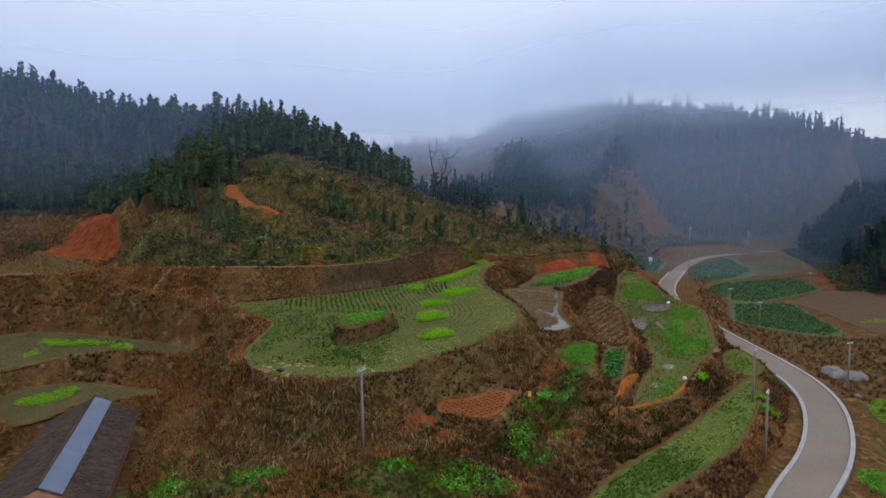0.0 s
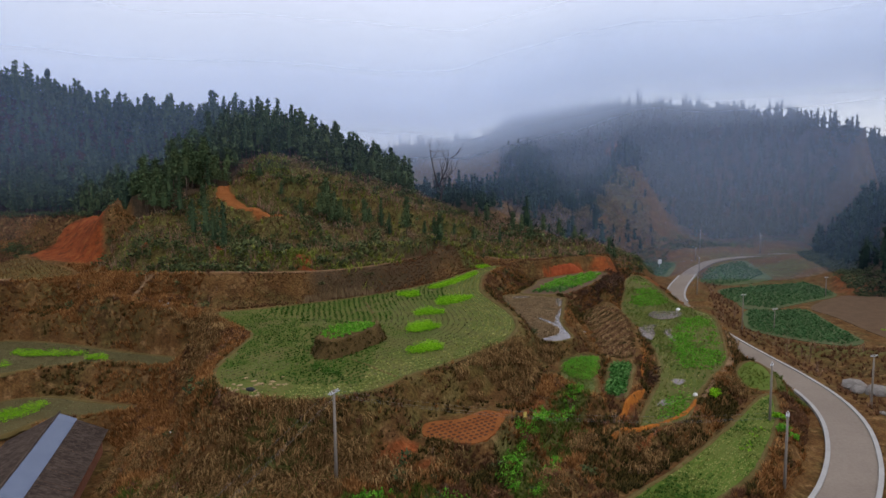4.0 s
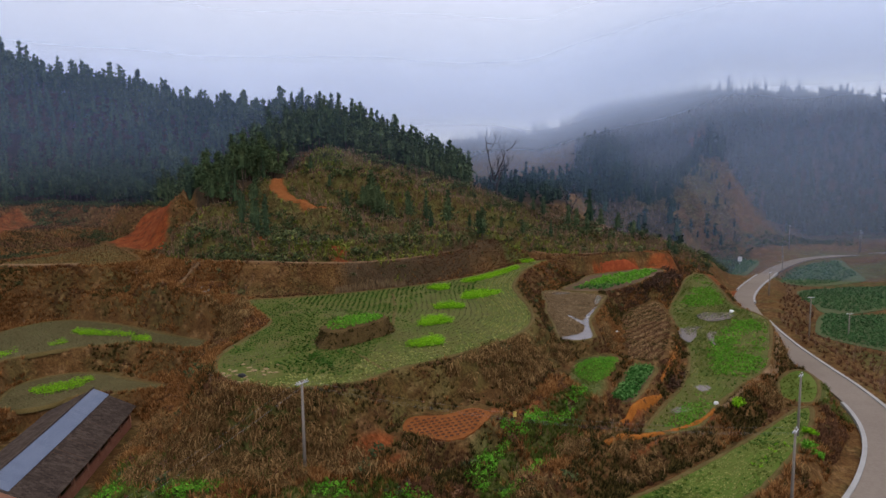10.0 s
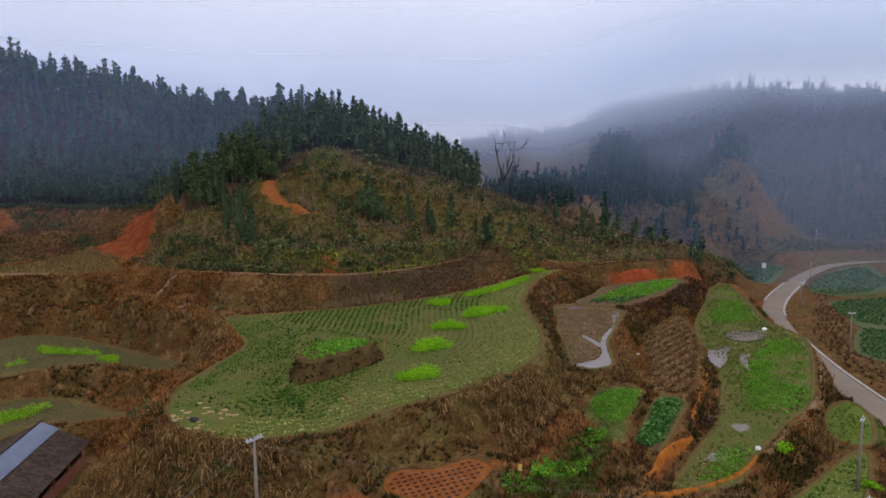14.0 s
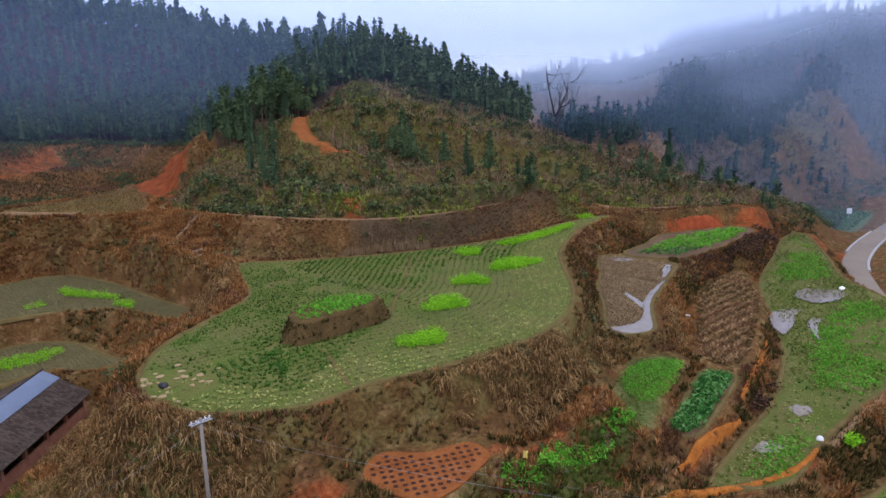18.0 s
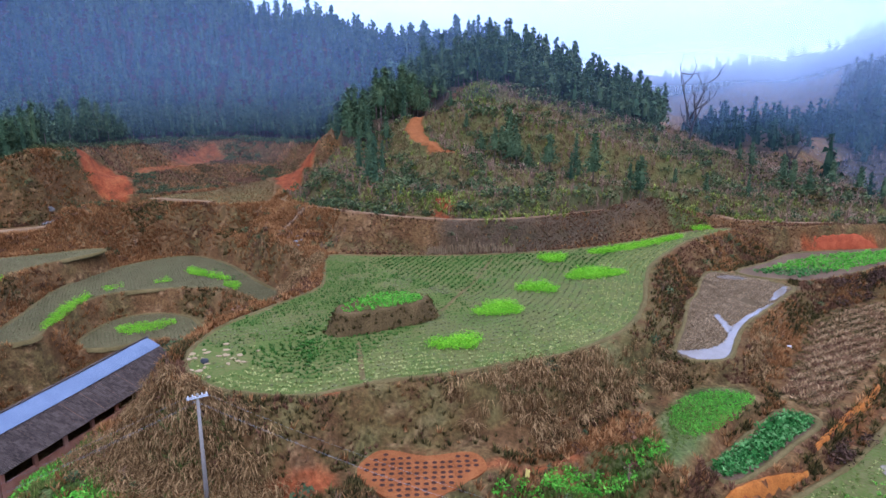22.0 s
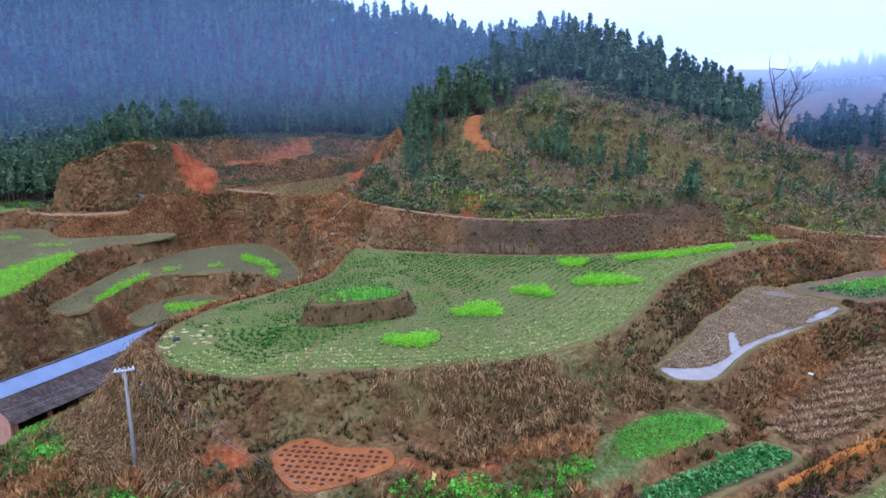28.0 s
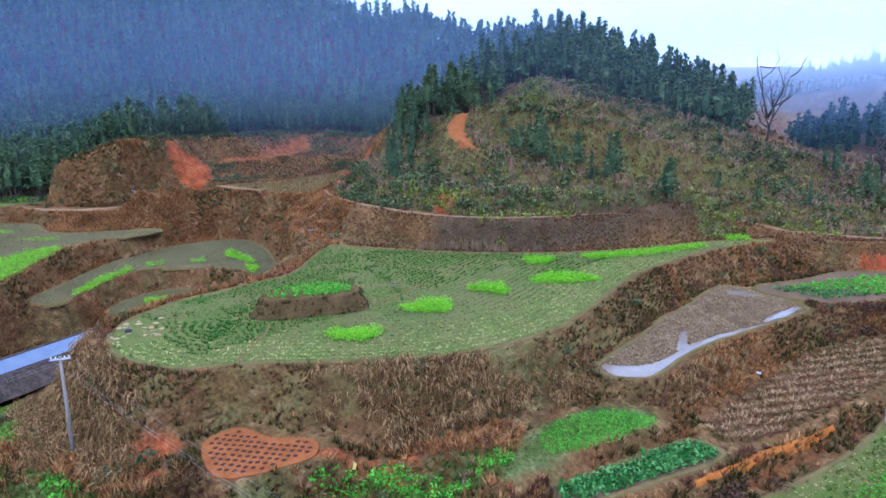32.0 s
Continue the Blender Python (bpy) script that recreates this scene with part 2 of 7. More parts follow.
M_STRAWPALE = mat("flattened_pale_straw", [(0.12, 0.07, 0.03), (0.24, 0.145, 0.068), (0.4, 0.26, 0.135)], 0.5, 8, bump=0, island=0.6, translucent=0.2)
M_PONDMUD = mat("stubble_mud", [(0.06, 0.04, 0.02), (0.09, 0.06, 0.03), (0.12, 0.082, 0.042)], 0.4, 12, rough=0.9, spec=0.02)
M_MEADOW = mat("short_meadow", [(0.042, 0.075, 0.016), (0.055, 0.11, 0.02), (0.10, 0.11, 0.028), (0.12, 0.08, 0.036)], 0.3, 14)
M_STRAWFIELD = mat("matted_dry_grass", [(0.0983, 0.0568, 0.0333), (0.1638, 0.098, 0.0572), (0.2184, 0.1372, 0.0832)], 0.6, 8, bump=0.8)
M_CLAY = mat("red_clay", [(0.13, 0.042, 0.013), (0.2, 0.068, 0.02), (0.26, 0.098, 0.032)], 0.9, 8, bump=0.9)
M_TILLED = mat("tilled_brown_soil", [(0.075, 0.045, 0.027), (0.1, 0.064, 0.038), (0.13, 0.084, 0.05)], 0.4, 12, bump=0.6)
M_CROP = mat("low_crop_soil", [(0.05, 0.07, 0.03), (0.07, 0.095, 0.04), (0.10, 0.09, 0.05)], 0.3, 12)
M_LIP = mat("field_bund_grass", [(0.07, 0.052, 0.019), (0.105, 0.078, 0.028), (0.15, 0.108, 0.044)], 0.6, 9, bump=0.8)
M_STEM = mat("rice_stubble_straw", [(0.11, 0.135, 0.03), (0.2, 0.21, 0.06), (0.34, 0.32, 0.12)], 0.3, 6, bump=0, island=0.5)
M_STEMGREEN = mat("regrowing_rice_stubble", [(0.012, 0.045, 0.006), (0.024, 0.075, 0.009), (0.05, 0.11, 0.015)], 0.3, 6, bump=0, island=0.5)
M_RAPE = mat("young_rapeseed_leaves", [(0.10, 0.30, 0.008), (0.17, 0.42, 0.014), (0.26, 0.52, 0.025)], 0.5, 6, bump=0, island=0.5, translucent=0.3)
M_VEG = mat("vegetable_leaves", [(0.05, 0.20, 0.014), (0.085, 0.30, 0.022), (0.16, 0.40, 0.04)], 0.5, 6, bump=0, island=0.5, translucent=0.25)
M_BEAN = mat("blue_green_bean_leaves", [(0.018, 0.075, 0.014), (0.04, 0.14, 0.026), (0.12, 0.25, 0.075)], 0.5, 6, bump=0, island=0.5, translucent=0.2)
M_CABBAGE = mat("dark_cabbage_leaves", [(0.022, 0.068, 0.024), (0.036, 0.1, 0.034), (0.065, 0.14, 0.05)], 0.5, 6, bump=0, island=0.5)
M_DRY = mat("dry_grass_blades", [(0.1011, 0.0406, 0.0122), (0.2224, 0.0997, 0.0315), (0.4044, 0.2113, 0.0831)], 0.22, 8, bump=0, island=0.42, translucent=0.25)
M_FERN = mat("dead_bracken", [(0.055, 0.027, 0.014), (0.112, 0.053, 0.027), (0.19, 0.096, 0.05)], 0.3, 8, bump=0, island=0.42, translucent=0.15)
M_WEED = mat("green_weeds", [(0.0438, 0.072, 0.0108), (0.075, 0.1104, 0.018), (0.125, 0.144, 0.0315)], 0.15, 8, bump=0, island=0.5, translucent=0.2)
M_FIR = mat("fir_needles", [(0.022, 0.044, 0.025), (0.043, 0.074, 0.038), (0.075, 0.108, 0.05)], 0.06, 8, bump=0, island=0.32)
M_PINE = mat("pine_needles", [(0.026, 0.05, 0.024), (0.047, 0.077, 0.036), (0.085, 0.115, 0.05)], 0.06, 8, bump=0, island=0.32)
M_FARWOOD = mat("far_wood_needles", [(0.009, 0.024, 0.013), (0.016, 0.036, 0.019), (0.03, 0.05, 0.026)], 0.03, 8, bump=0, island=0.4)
M_BROAD = mat("shrub_leaves", [(0.03, 0.045, 0.02), (0.055, 0.074, 0.03), (0.1, 0.115, 0.042)], 0.08, 8, bump=0, island=0.5)
M_OLIVE = mat("yellow_green_fern", [(0.09, 0.12, 0.02), (0.165, 0.195, 0.034), (0.26, 0.27, 0.055)], 0.08, 8, bump=0, island=0.5, translucent=0.2)
M_GREYTWIG = mat("bare_grey_brushwood", [(0.13, 0.0779, 0.054), (0.208, 0.1298, 0.09), (0.286, 0.1829, 0.12)], 0.08, 8, bump=0, island=0.5)
M_BARK = mat("tree_bark", [(0.05, 0.038, 0.03), (0.10, 0.075, 0.058), (0.15, 0.11, 0.085)], 0.5, 8, bump=0.3)
M_DEADWOOD = mat("dead_grey_wood", [(0.045, 0.0375, 0.0325), (0.075, 0.0625, 0.055)], 1.0, 8)
M_ROAD = mat("worn_concrete_road", [(0.1545, 0.1245, 0.0986), (0.1905, 0.1568, 0.1258), (0.2215, 0.1842, 0.1478)], 0.12, 25, rough=0.85, bump=0.15)
M_KERB = mat("pale_concrete_kerb", [(0.26, 0.255, 0.24), (0.35, 0.345, 0.33)], 0.5, 12, bump=0.2)
M_POLE = mat("weathered_concrete_pole", [(0.17, 0.15, 0.125), (0.24, 0.21, 0.18)], 0.5, 12, bump=0.2)
M_STEEL = mat("galvanised_steel", [(0.42, 0.45, 0.5), (0.55, 0.58, 0.62)], 2, 6, rough=0.45, metal=0.6, bump=0.05)
M_PORCELAIN = mat("white_porcelain", [(0.6, 0.6, 0.6), (0.7, 0.7, 0.7)], 2, 6, rough=0.25, bump=0, spec=0.5)
M_WIRE = mat("dull_aluminium_wire", [(0.16, 0.17, 0.18), (0.22, 0.23, 0.24)], 2, 6, rough=0.6, bump=0)
M_TILE = mat("dark_clay_roof_tile", [(0.03, 0.022, 0.019), (0.05, 0.037, 0.03), (0.08, 0.06, 0.048)], 0.6, 10, bump=0.2, island=0.3, rand=0.35)
M_BLUE = mat("faded_blue_roof_sheet", [(0.075, 0.1, 0.155), (0.1, 0.13, 0.19), (0.13, 0.16, 0.22)], 0.5, 14, rough=0.5, bump=0.1, spec=0.3)
M_BRICK = mat("weathered_red_brick", [(0.22, 0.09, 0.055), (0.30, 0.13, 0.085), (0.36, 0.19, 0.13)], 1.2, 10, bump=0.3, rand=0.35)
M_MORTAR = mat("grey_mortar", [(0.28, 0.25, 0.22), (0.36, 0.33, 0.29)], 1.2, 10, bump=0.3)
M_TIMBER = mat("old_brown_timber", [(0.09, 0.05, 0.03), (0.16, 0.09, 0.055)], 1.5, 10, bump=0.3)
M_STONE = mat("pale_limestone", [(0.12, 0.108, 0.096), (0.18, 0.165, 0.15), (0.25, 0.235, 0.21)], 0.8, 8, bump=0.5)
M_WHITE = mat("white_plastic_sack", [(0.62, 0.62, 0.62), (0.74, 0.74, 0.73)], 2, 6, rough=0.5, bump=0.2)
M_YELLOW = mat("faded_yellow_cloth", [(0.55, 0.42, 0.10), (0.65, 0.52, 0.16)], 2, 6, bump=0.2)
M_BLACK = mat("black_plastic", [(0.02, 0.02, 0.022), (0.04, 0.04, 0.042)], 2, 6, rough=0.5, bump=0.1)
M_WATER = water_material()
M_OLIVEGRASS = mat("olive_bank_grass", [(0.018, 0.018, 0.006), (0.05, 0.042, 0.012), (0.135, 0.095, 0.03)], 0.22, 8, bump=0, island=0.62, translucent=0.2)
M_PATH = mat("trodden_tan_earth", [(0.13, 0.078, 0.04), (0.18, 0.11, 0.058), (0.22, 0.14, 0.08)], 0.6, 10, bump=0.4)
M_SILVER = mat("silvergrass_straw", [(0.07, 0.038, 0.013), (0.16, 0.092, 0.034), (0.32, 0.2, 0.085)], 0.35, 8, bump=0, island=0.6, translucent=0.25)
M_SCRUB = mat("dark_thorn_scrub", [(0.03, 0.017, 0.012), (0.055, 0.03, 0.02), (0.09, 0.05, 0.03)], 0.3, 8, bump=0, island=0.5)
M_STALK = mat("dry_maize_stalks", [(0.126, 0.082, 0.0408), (0.1995, 0.135, 0.0723), (0.2835, 0.2, 0.1148)], 0.8, 8, bump=0, island=0.5)
M_STEMDULL = mat("weathered_rice_stubble", [(0.07, 0.065, 0.03), (0.11, 0.11, 0.05), (0.16, 0.16, 0.08)], 0.3, 6, bump=0, island=0.5)
M_HILLGRASS = mat("hillside_grass_blades", [(0.065, 0.053, 0.023), (0.135, 0.098, 0.042), (0.24, 0.165, 0.08)], 0.12, 8, bump=0, island=0.4, translucent=0.2)


# ---- mesh helpers ----
def tri_mesh(name, V, F, material, smooth=False):
    """A mesh from a vertex array and an array of triangles or quads."""
    V, F = np.asarray(V, np.float32).reshape(-1, 3), np.asarray(F, np.int32)
    me = bpy.data.meshes.new(name)
    k = F.shape[1]
    me.vertices.add(len(V))
    me.vertices.foreach_set("co", V.ravel())
    me.loops.add(F.size)
    me.loops.foreach_set("vertex_index", F.ravel())
    me.polygons.add(len(F))
    me.polygons.foreach_set("loop_start", np.arange(0, F.size, k, dtype=np.int32))
    me.polygons.foreach_set("loop_total", np.full(len(F), k, np.int32))
    if smooth:
        me.polygons.foreach_set("use_smooth", np.ones(len(F), bool))
    me.materials.append(material)
    me.update(calc_edges=True)
    return me


def poly_mesh(name, V, F, material, smooth=False):
    me = bpy.data.meshes.new(name)
    me.from_pydata([tuple(map(float, v)) for v in V], [], F)
    if smooth:
        me.polygons.foreach_set("use_smooth", np.ones(len(F), bool))
    me.materials.append(material)
    me.update()
    return me


def part(name, me, parent, label="", m=None):
    """Links a mesh as one part under a thing or under a part."""
    ob = new(name, me)
    ob.parent = parent
    if m is not None:
        ob.matrix_basis = m
    return tagged(ob, label) if label else ob


def thing(name, label, category, m=None, group="", kind="", data=None):
    ob = new(name, data)
    if m is not None:
        ob.matrix_basis = m
    return tagged(ob, label, category, group, kind)


def box(cx, cy, cz, sx, sy, sz):
    x, y, z = sx / 2, sy / 2, sz / 2
    V = [(cx + a * x, cy + b * y, cz + c * z) for a in (-1, 1) for b in (-1, 1) for c in (-1, 1)]
    return V, [(0, 1, 3, 2), (4, 6, 7, 5), (0, 4, 5, 1), (2, 3, 7, 6), (0, 2, 6, 4), (1, 5, 7, 3)]


def joined(pieces):
    V, F = [], []
    for v, f in pieces:
        o = len(V)
        V.extend(v)
        F.extend(tuple(i + o for i in q) for q in f)
    return V, F


def tube(points, radii, sides=6, closed=True):
    """A tapering tube along points."""
    P = [Vector(p) for p in points]
    V, F = [], []
    for i, p in enumerate(P):
        d = (P[min(i + 1, len(P) - 1)] - P[max(i - 1, 0)]).normalized()
        a = d.cross(Vector((0.3, 0.9, 0.2))).normalized()
        b = d.cross(a)
        for k in range(sides):
            w = 2 * math.pi * k / sides
            V.append(p + (a * math.cos(w) + b * math.sin(w)) * radii[i])
    for i in range(len(P) - 1):
        for k in range(sides):
            F.append((i * sides + k, i * sides + (k + 1) % sides, (i + 1) * sides + (k + 1) % sides, (i + 1) * sides + k))
    if closed:
        F += [tuple(range(sides))[::-1], tuple((len(P) - 1) * sides + k for k in range(sides))]
    return V, F


def smooth_loop(pts, steps=4, closed=True):
    """A Catmull-Rom curve through the points."""
    P, n, out = np.array(pts, float), len(pts), []
    for i in range(n if closed else n - 1):
        ids = [(i - 1) % n, i, (i + 1) % n, (i + 2) % n] if closed else [max(i - 1, 0), i, i + 1, min(i + 2, n - 1)]
        a, b, c, d = P[ids]
        for k in range(steps):
            t = k / steps
            out.append(0.5 * (2 * b + (c - a) * t + (2 * a - 5 * b + 4 * c - d) * t * t + (3 * b - a - 3 * c + d) * t ** 3))
    if not closed:
        out.append(P[-1])
    return np.array(out)


def inside(P, X, Y):
    r = np.zeros(X.shape, bool)
    x1, y1 = P[-1]
    for x2, y2 in P:
        if y1 != y2:
            r ^= ((Y < y1) != (Y < y2)) & (X < (x2 - x1) * (Y - y1) / (y2 - y1) + x1)
        x1, y1 = x2, y2
    return r


def line_distance(L, X, Y, closed=False):
    """Distance to a polyline, and its height at the nearest point where the line has heights."""
    best, z = np.full(X.shape, 1e9), np.zeros(X.shape)
    P = list(L) + ([L[0]] if closed else [])
    for a, b in zip(P[:-1], P[1:]):
        dx, dy = b[0] - a[0], b[1] - a[1]
        t = np.clip(((X - a[0]) * dx + (Y - a[1]) * dy) / max(dx * dx + dy * dy, 1e-9), 0, 1)
        d = np.hypot(X - a[0] - t * dx, Y - a[1] - t * dy)
        near = d < best
        best = np.where(near, d, best)
        if len(a) > 2:
            z = np.where(near, a[2] + t * (b[2] - a[2]), z)
    return best, z


def wavy(X, Y, scale, seed=0.0):
    """Cheap smooth noise between about -1 and 1."""
    s = np.zeros_like(X, dtype=float)
    for i, (a, k) in enumerate(((0.3, 1.0), (1.4, 1.7), (2.6, 2.9), (4.1, 4.3), (5.3, 6.1))):
        u = (X * math.cos(a) + Y * math.sin(a)) / scale * k + seed + i * 1.7
        v = (-X * math.sin(a * 1.7) + Y * math.cos(a * 1.7)) / scale * k * 0.9 - seed * 2 + i
        s += np.sin(u + 1.3 * np.sin(v)) * np.cos(v + 0.7 * np.sin(u * 0.6)) / k ** 0.75
    return s * 0.62


# ---- the plan: plots, roads, break lines ----
# plots: height at a point (z, slope along x, slope along y, x0, y0), outline
PLOT_MAIN = [(-20.3, 66.2), (-17.2, 64.2), (-12.7, 63.4), (-8.9, 64.4), (-5.5, 66.2), (-3.6, 69.0), (-0.9, 72.4), (2.4, 75.7), (5.5, 79.5), (8.5, 83.5), (10.8, 89.3), (11.7, 95.8), (11.0, 103.1), (9.2, 111.4), (7.8, 120), (8.2, 130), (9.6, 141), (13.8, 153), (11.5, 152.2), (6.6, 145), (1.7, 134.5), (-3.4, 126.8), (-9.1, 120.2), (-15.2, 114.8), (-22.2, 110), (-29.8, 105.8), (-35.6, 102.7), (-30.0, 95.3), (-25.5, 89.6), (-24.8, 83.9), (-24.6, 77.6), (-24.3, 73.4), (-22.6, 69.2)]
PLOT_A = [(-58.5, 66), (-66, 73.5), (-75, 83), (-80, 94.8), (-80, 104.4), (-75.5, 109.5), (-64.5, 108), (-50, 102), (-36.5, 97.2), (-40, 94.8), (-48.5, 96), (-53.2, 96.2), (-58.7, 93.4), (-63.5, 88.5), (-65.3, 83.4), (-61.5, 76.4), (-54.2, 69)]
PLOT_B = [(-58, 76), (-63.2, 84), (-61, 90), (-55, 91.6), (-48.9, 89.6), (-41, 87.2), (-46.3, 84.5), (-50.8, 83), (-52.8, 77.5)]
PLOT_UP = [(-70, 52), (-85, 60), (-109, 70), (-104, 77.5), (-92, 77.3), (-86, 83.5), (-81.5, 93.1), (-78.2, 92), (-77.2, 81.8), (-74.1, 75), (-66, 69), (-60.2, 64), (-53.3, 59.2), (-56, 52)]
PLOT_LANE = [(-112, 80.6), (-101, 91), (-103.3, 104), (-103, 113), (-99.6, 112.4), (-97.3, 101.4), (-94.7, 88.5), (-106, 79)]
PLOT_BASIN = [(-84, 112), (-91, 113), (-96, 118), (-94.5, 128), (-98, 139), (-101.5, 152), (-95, 149), (-83, 137.5), (-73, 127), (-69, 121), (-72, 116), (-78, 114.5)]
PLOT_POND = [(13.7, 121.4), (12.9, 133.2), (15.4, 136), (24.6, 132.6), (24.2, 126.3), (22.3, 117.3), (20.8, 110), (20.7, 103.7), (20.6, 99), (18.2, 96.6), (15.6, 97.6), (14.6, 108), (13.5, 116.6)]
PLOT_VEG = [(17.2, 136.5), (21, 147), (23.8, 155.5), (31.5, 162.8), (40, 169), (42.3, 163.8), (37, 153), (32.5, 144.7), (26, 135.6)]
PLOT_BEAN = [(21.1, 82), (21.9, 84.1), (24.3, 92.2), (25.7, 96), (28.2, 96.2), (28.7, 94.3), (26.8, 89.1), (25.1, 84.4), (23.3, 81)]
PLOT_MEADOW = [(16.7, 88.8), (17.9, 92.8), (19.9, 95.2), (22.1, 96.2), (23.4, 95.4), (22.6, 92), (21, 87.2), (20.6, 84), (19.6, 80.4), (19.2, 77.9), (17.9, 81.7), (16.7, 85.1)]
PLOT_STRAW = [(25.3, 99), (26.3, 109.2), (27.7, 122.8), (31, 133.6), (36.5, 141), (36.6, 125), (33.2, 110), (31, 101), (29.2, 97.2), (27, 97)]
PLOT_WET = [(38.4, 136.3), (44, 155), (50, 174), (55, 178), (54, 158), (52.5, 143.5), (55.2, 132.6), (53, 122.4), (45.3, 101.6), (40.4, 94.8), (34.6, 86.2), (30.6, 79), (26.4, 77.2), (24.4, 77.3), (27.9, 85.1), (32, 93.4), (35.6, 106), (37.2, 120.4)]
PLOT_LOW = [(-2, 38), (8, 50), (13.9, 57.4), (19, 63.6), (26, 70.1), (33.5, 78), (38.7, 83.8), (46, 92.4), (48.3, 93), (44, 83.7), (38.4, 75.2), (34.1, 69.3), (30.8, 66.2), (26.6, 62.5), (19.9, 56.5), (14, 48), (8, 38)]
PLOT_LOWTIP = [(53, 109.9), (53.6, 104.7), (49.6, 95.5), (46, 96.4), (48.4, 104.9)]
PLOT_FARM1 = [(90.3, 210), (104.3, 217.5), (119.5, 222), (127.8, 223.6), (125.9, 207.8), (121.5, 197.5), (107.6, 188.6), (92, 178.6), (85, 178.6), (87.6, 192.7)]
PLOT_FARM2 = [(83.6, 175.8), (91, 175.5), (100, 176), (97.2, 160.2), (94.8, 147.3), (92.8, 140.6), (86.6, 137.7), (79.4, 143.4), (73.9, 152), (75.6, 160)]
PLOT_FARM3 = [(103, 178.8), (122, 195.5), (134.2, 194.5), (127.5, 174), (117.9, 160.7), (101.5, 139.5), (100, 146), (102, 165.7)]
PLOT_FAR = [(85.7, 284.1), (100.8, 290), (103, 284), (96, 266), (86, 245), (80, 240), (76.5, 244.4)]
PLOT_BEND = [(93, 234), (108.3, 264), (122, 280), (137, 291), (131, 268), (125, 246), (120, 234), (104, 224), (92, 224)]
PLOT_SMALL = [(-127.6, 76.4), (-127.5, 80.7), (-120.4, 83), (-113.1, 82.5), (-112.5, 79), (-111, 76.5), (-112, 71.8)]
PLOT_RED = [(-0.2, 65.2), (-0.8, 67.8), (0.3, 68.9), (3, 69.5), (5.8, 71.6), (7.8, 70.4), (7.3, 68.2), (6.2, 65.6), (4.2, 64)]
YARD = [(-47, 52), (-53, 66), (-53.5, 78), (-46, 81.5), (-41, 80.6), (-37, 69), (-33.4, 58.6), (-30, 48), (-36, 40)]
PLOTS = [
    ("main", PLOT_MAIN, (-0.2, 0.0, 0.011, 0, 75), M_STUBBLE), ("a", PLOT_A, (-5.9, 0, 0, 0, 0), M_PALESTUB),
    ("b", PLOT_B, (-9.6, 0, 0, 0, 0), M_PALESTUB), ("up", PLOT_UP, (-2.0, 0, 0, 0, 0), M_PALESTUB),
    ("lane", PLOT_LANE, (0.5, 0, 0, 0, 0), M_TILLED), ("basin", PLOT_BASIN, (3.8, 0, 0, 0, 0), M_STRAWFIELD),
    ("pond", PLOT_POND, (-3.3, 0, 0, 0, 0), M_PONDMUD), ("veg", PLOT_VEG, (-3.1, 0, 0, 0, 0), M_TILLED),
    ("bean", PLOT_BEAN, (-6.5, 0, 0, 0, 0), M_TILLED), ("meadow", PLOT_MEADOW, (-5.1, 0, 0, 0, 0), M_MEADOW),
    ("straw", PLOT_STRAW, (-6.1, 0, 0, 0, 0), M_STRAWFIELD), ("wet", PLOT_WET, (-8.2, 0, 0.026, 0, 88), M_WETFIELD),
    ("low", PLOT_LOW, (-10.6, 0, 0, 0, 0), M_GREENFIELD), ("lowtip", PLOT_LOWTIP, (-10.4, 0, 0, 0, 0), M_GREENFIELD),
    ("farm1", PLOT_FARM1, (-15.6, 0, 0, 0, 0), M_CROP), ("farm2", PLOT_FARM2, (-15.3, 0, 0, 0, 0), M_CROP),
    ("farm3", PLOT_FARM3, (-15.2, 0, 0, 0, 0), M_TILLED), ("far", PLOT_FAR, (-16.2, 0, 0, 0, 0), M_CROP),
    ("bend", PLOT_BEND, (-16, 0, 0, 0, 0), M_CROP), ("small", PLOT_SMALL, (1.5, 0, 0, 0, 0), M_GREENFIELD),
    ("red", PLOT_RED, (-4.7, 0, 0.06, 0, 67), M_CLAY),
]
PLOTS = [(k, smooth_loop(p, 4), s, m) for k, p, s, m in PLOTS]
ROAD = smooth_loop([(20, 36, -13.2), (29, 51, -13), (36.6, 60.9, -12.8), (44.3, 69.5, -12.6), (50.2, 78, -12.5), (55, 87.5, -12.4), (57.6, 97, -12.3), (58.4, 108, -12.2), (58.2, 119, -12.1), (58.4, 132, -12.1), (59.8, 148, -12.2), (62.2, 164, -12.3), (66.3, 182, -12.7), (74.5, 203, -13.3), (84.5, 224, -13.8), (96, 247, -14.4), (108, 267, -14.8), (120, 284, -15.1), (135, 296.5, -15.3), (158, 308, -15.3), (178, 315, -15.3), (230, 328, -15.3)], 6, closed=False)
TRAIL = smooth_loop([(-70, 126, 3.9), (-58, 119.5, 4.2), (-48, 114.8, 5.0), (-38, 111.6, 5.5), (-31, 112.2, 5.3), (-25.2, 113.6, 5.1), (-19.5, 116.2, 5.0), (-14, 120.5, 5.0), (-10.5, 125, 5.0), (-6, 134, 4.9), (-1, 146, 4.4), (3, 152.5, 3.8), (7.5, 156, 2.9), (12, 157, 2.2), (15.5, 158.5, 1.6), (22, 162.5, 1.2), (36, 172, 0.5)], 4, closed=False)
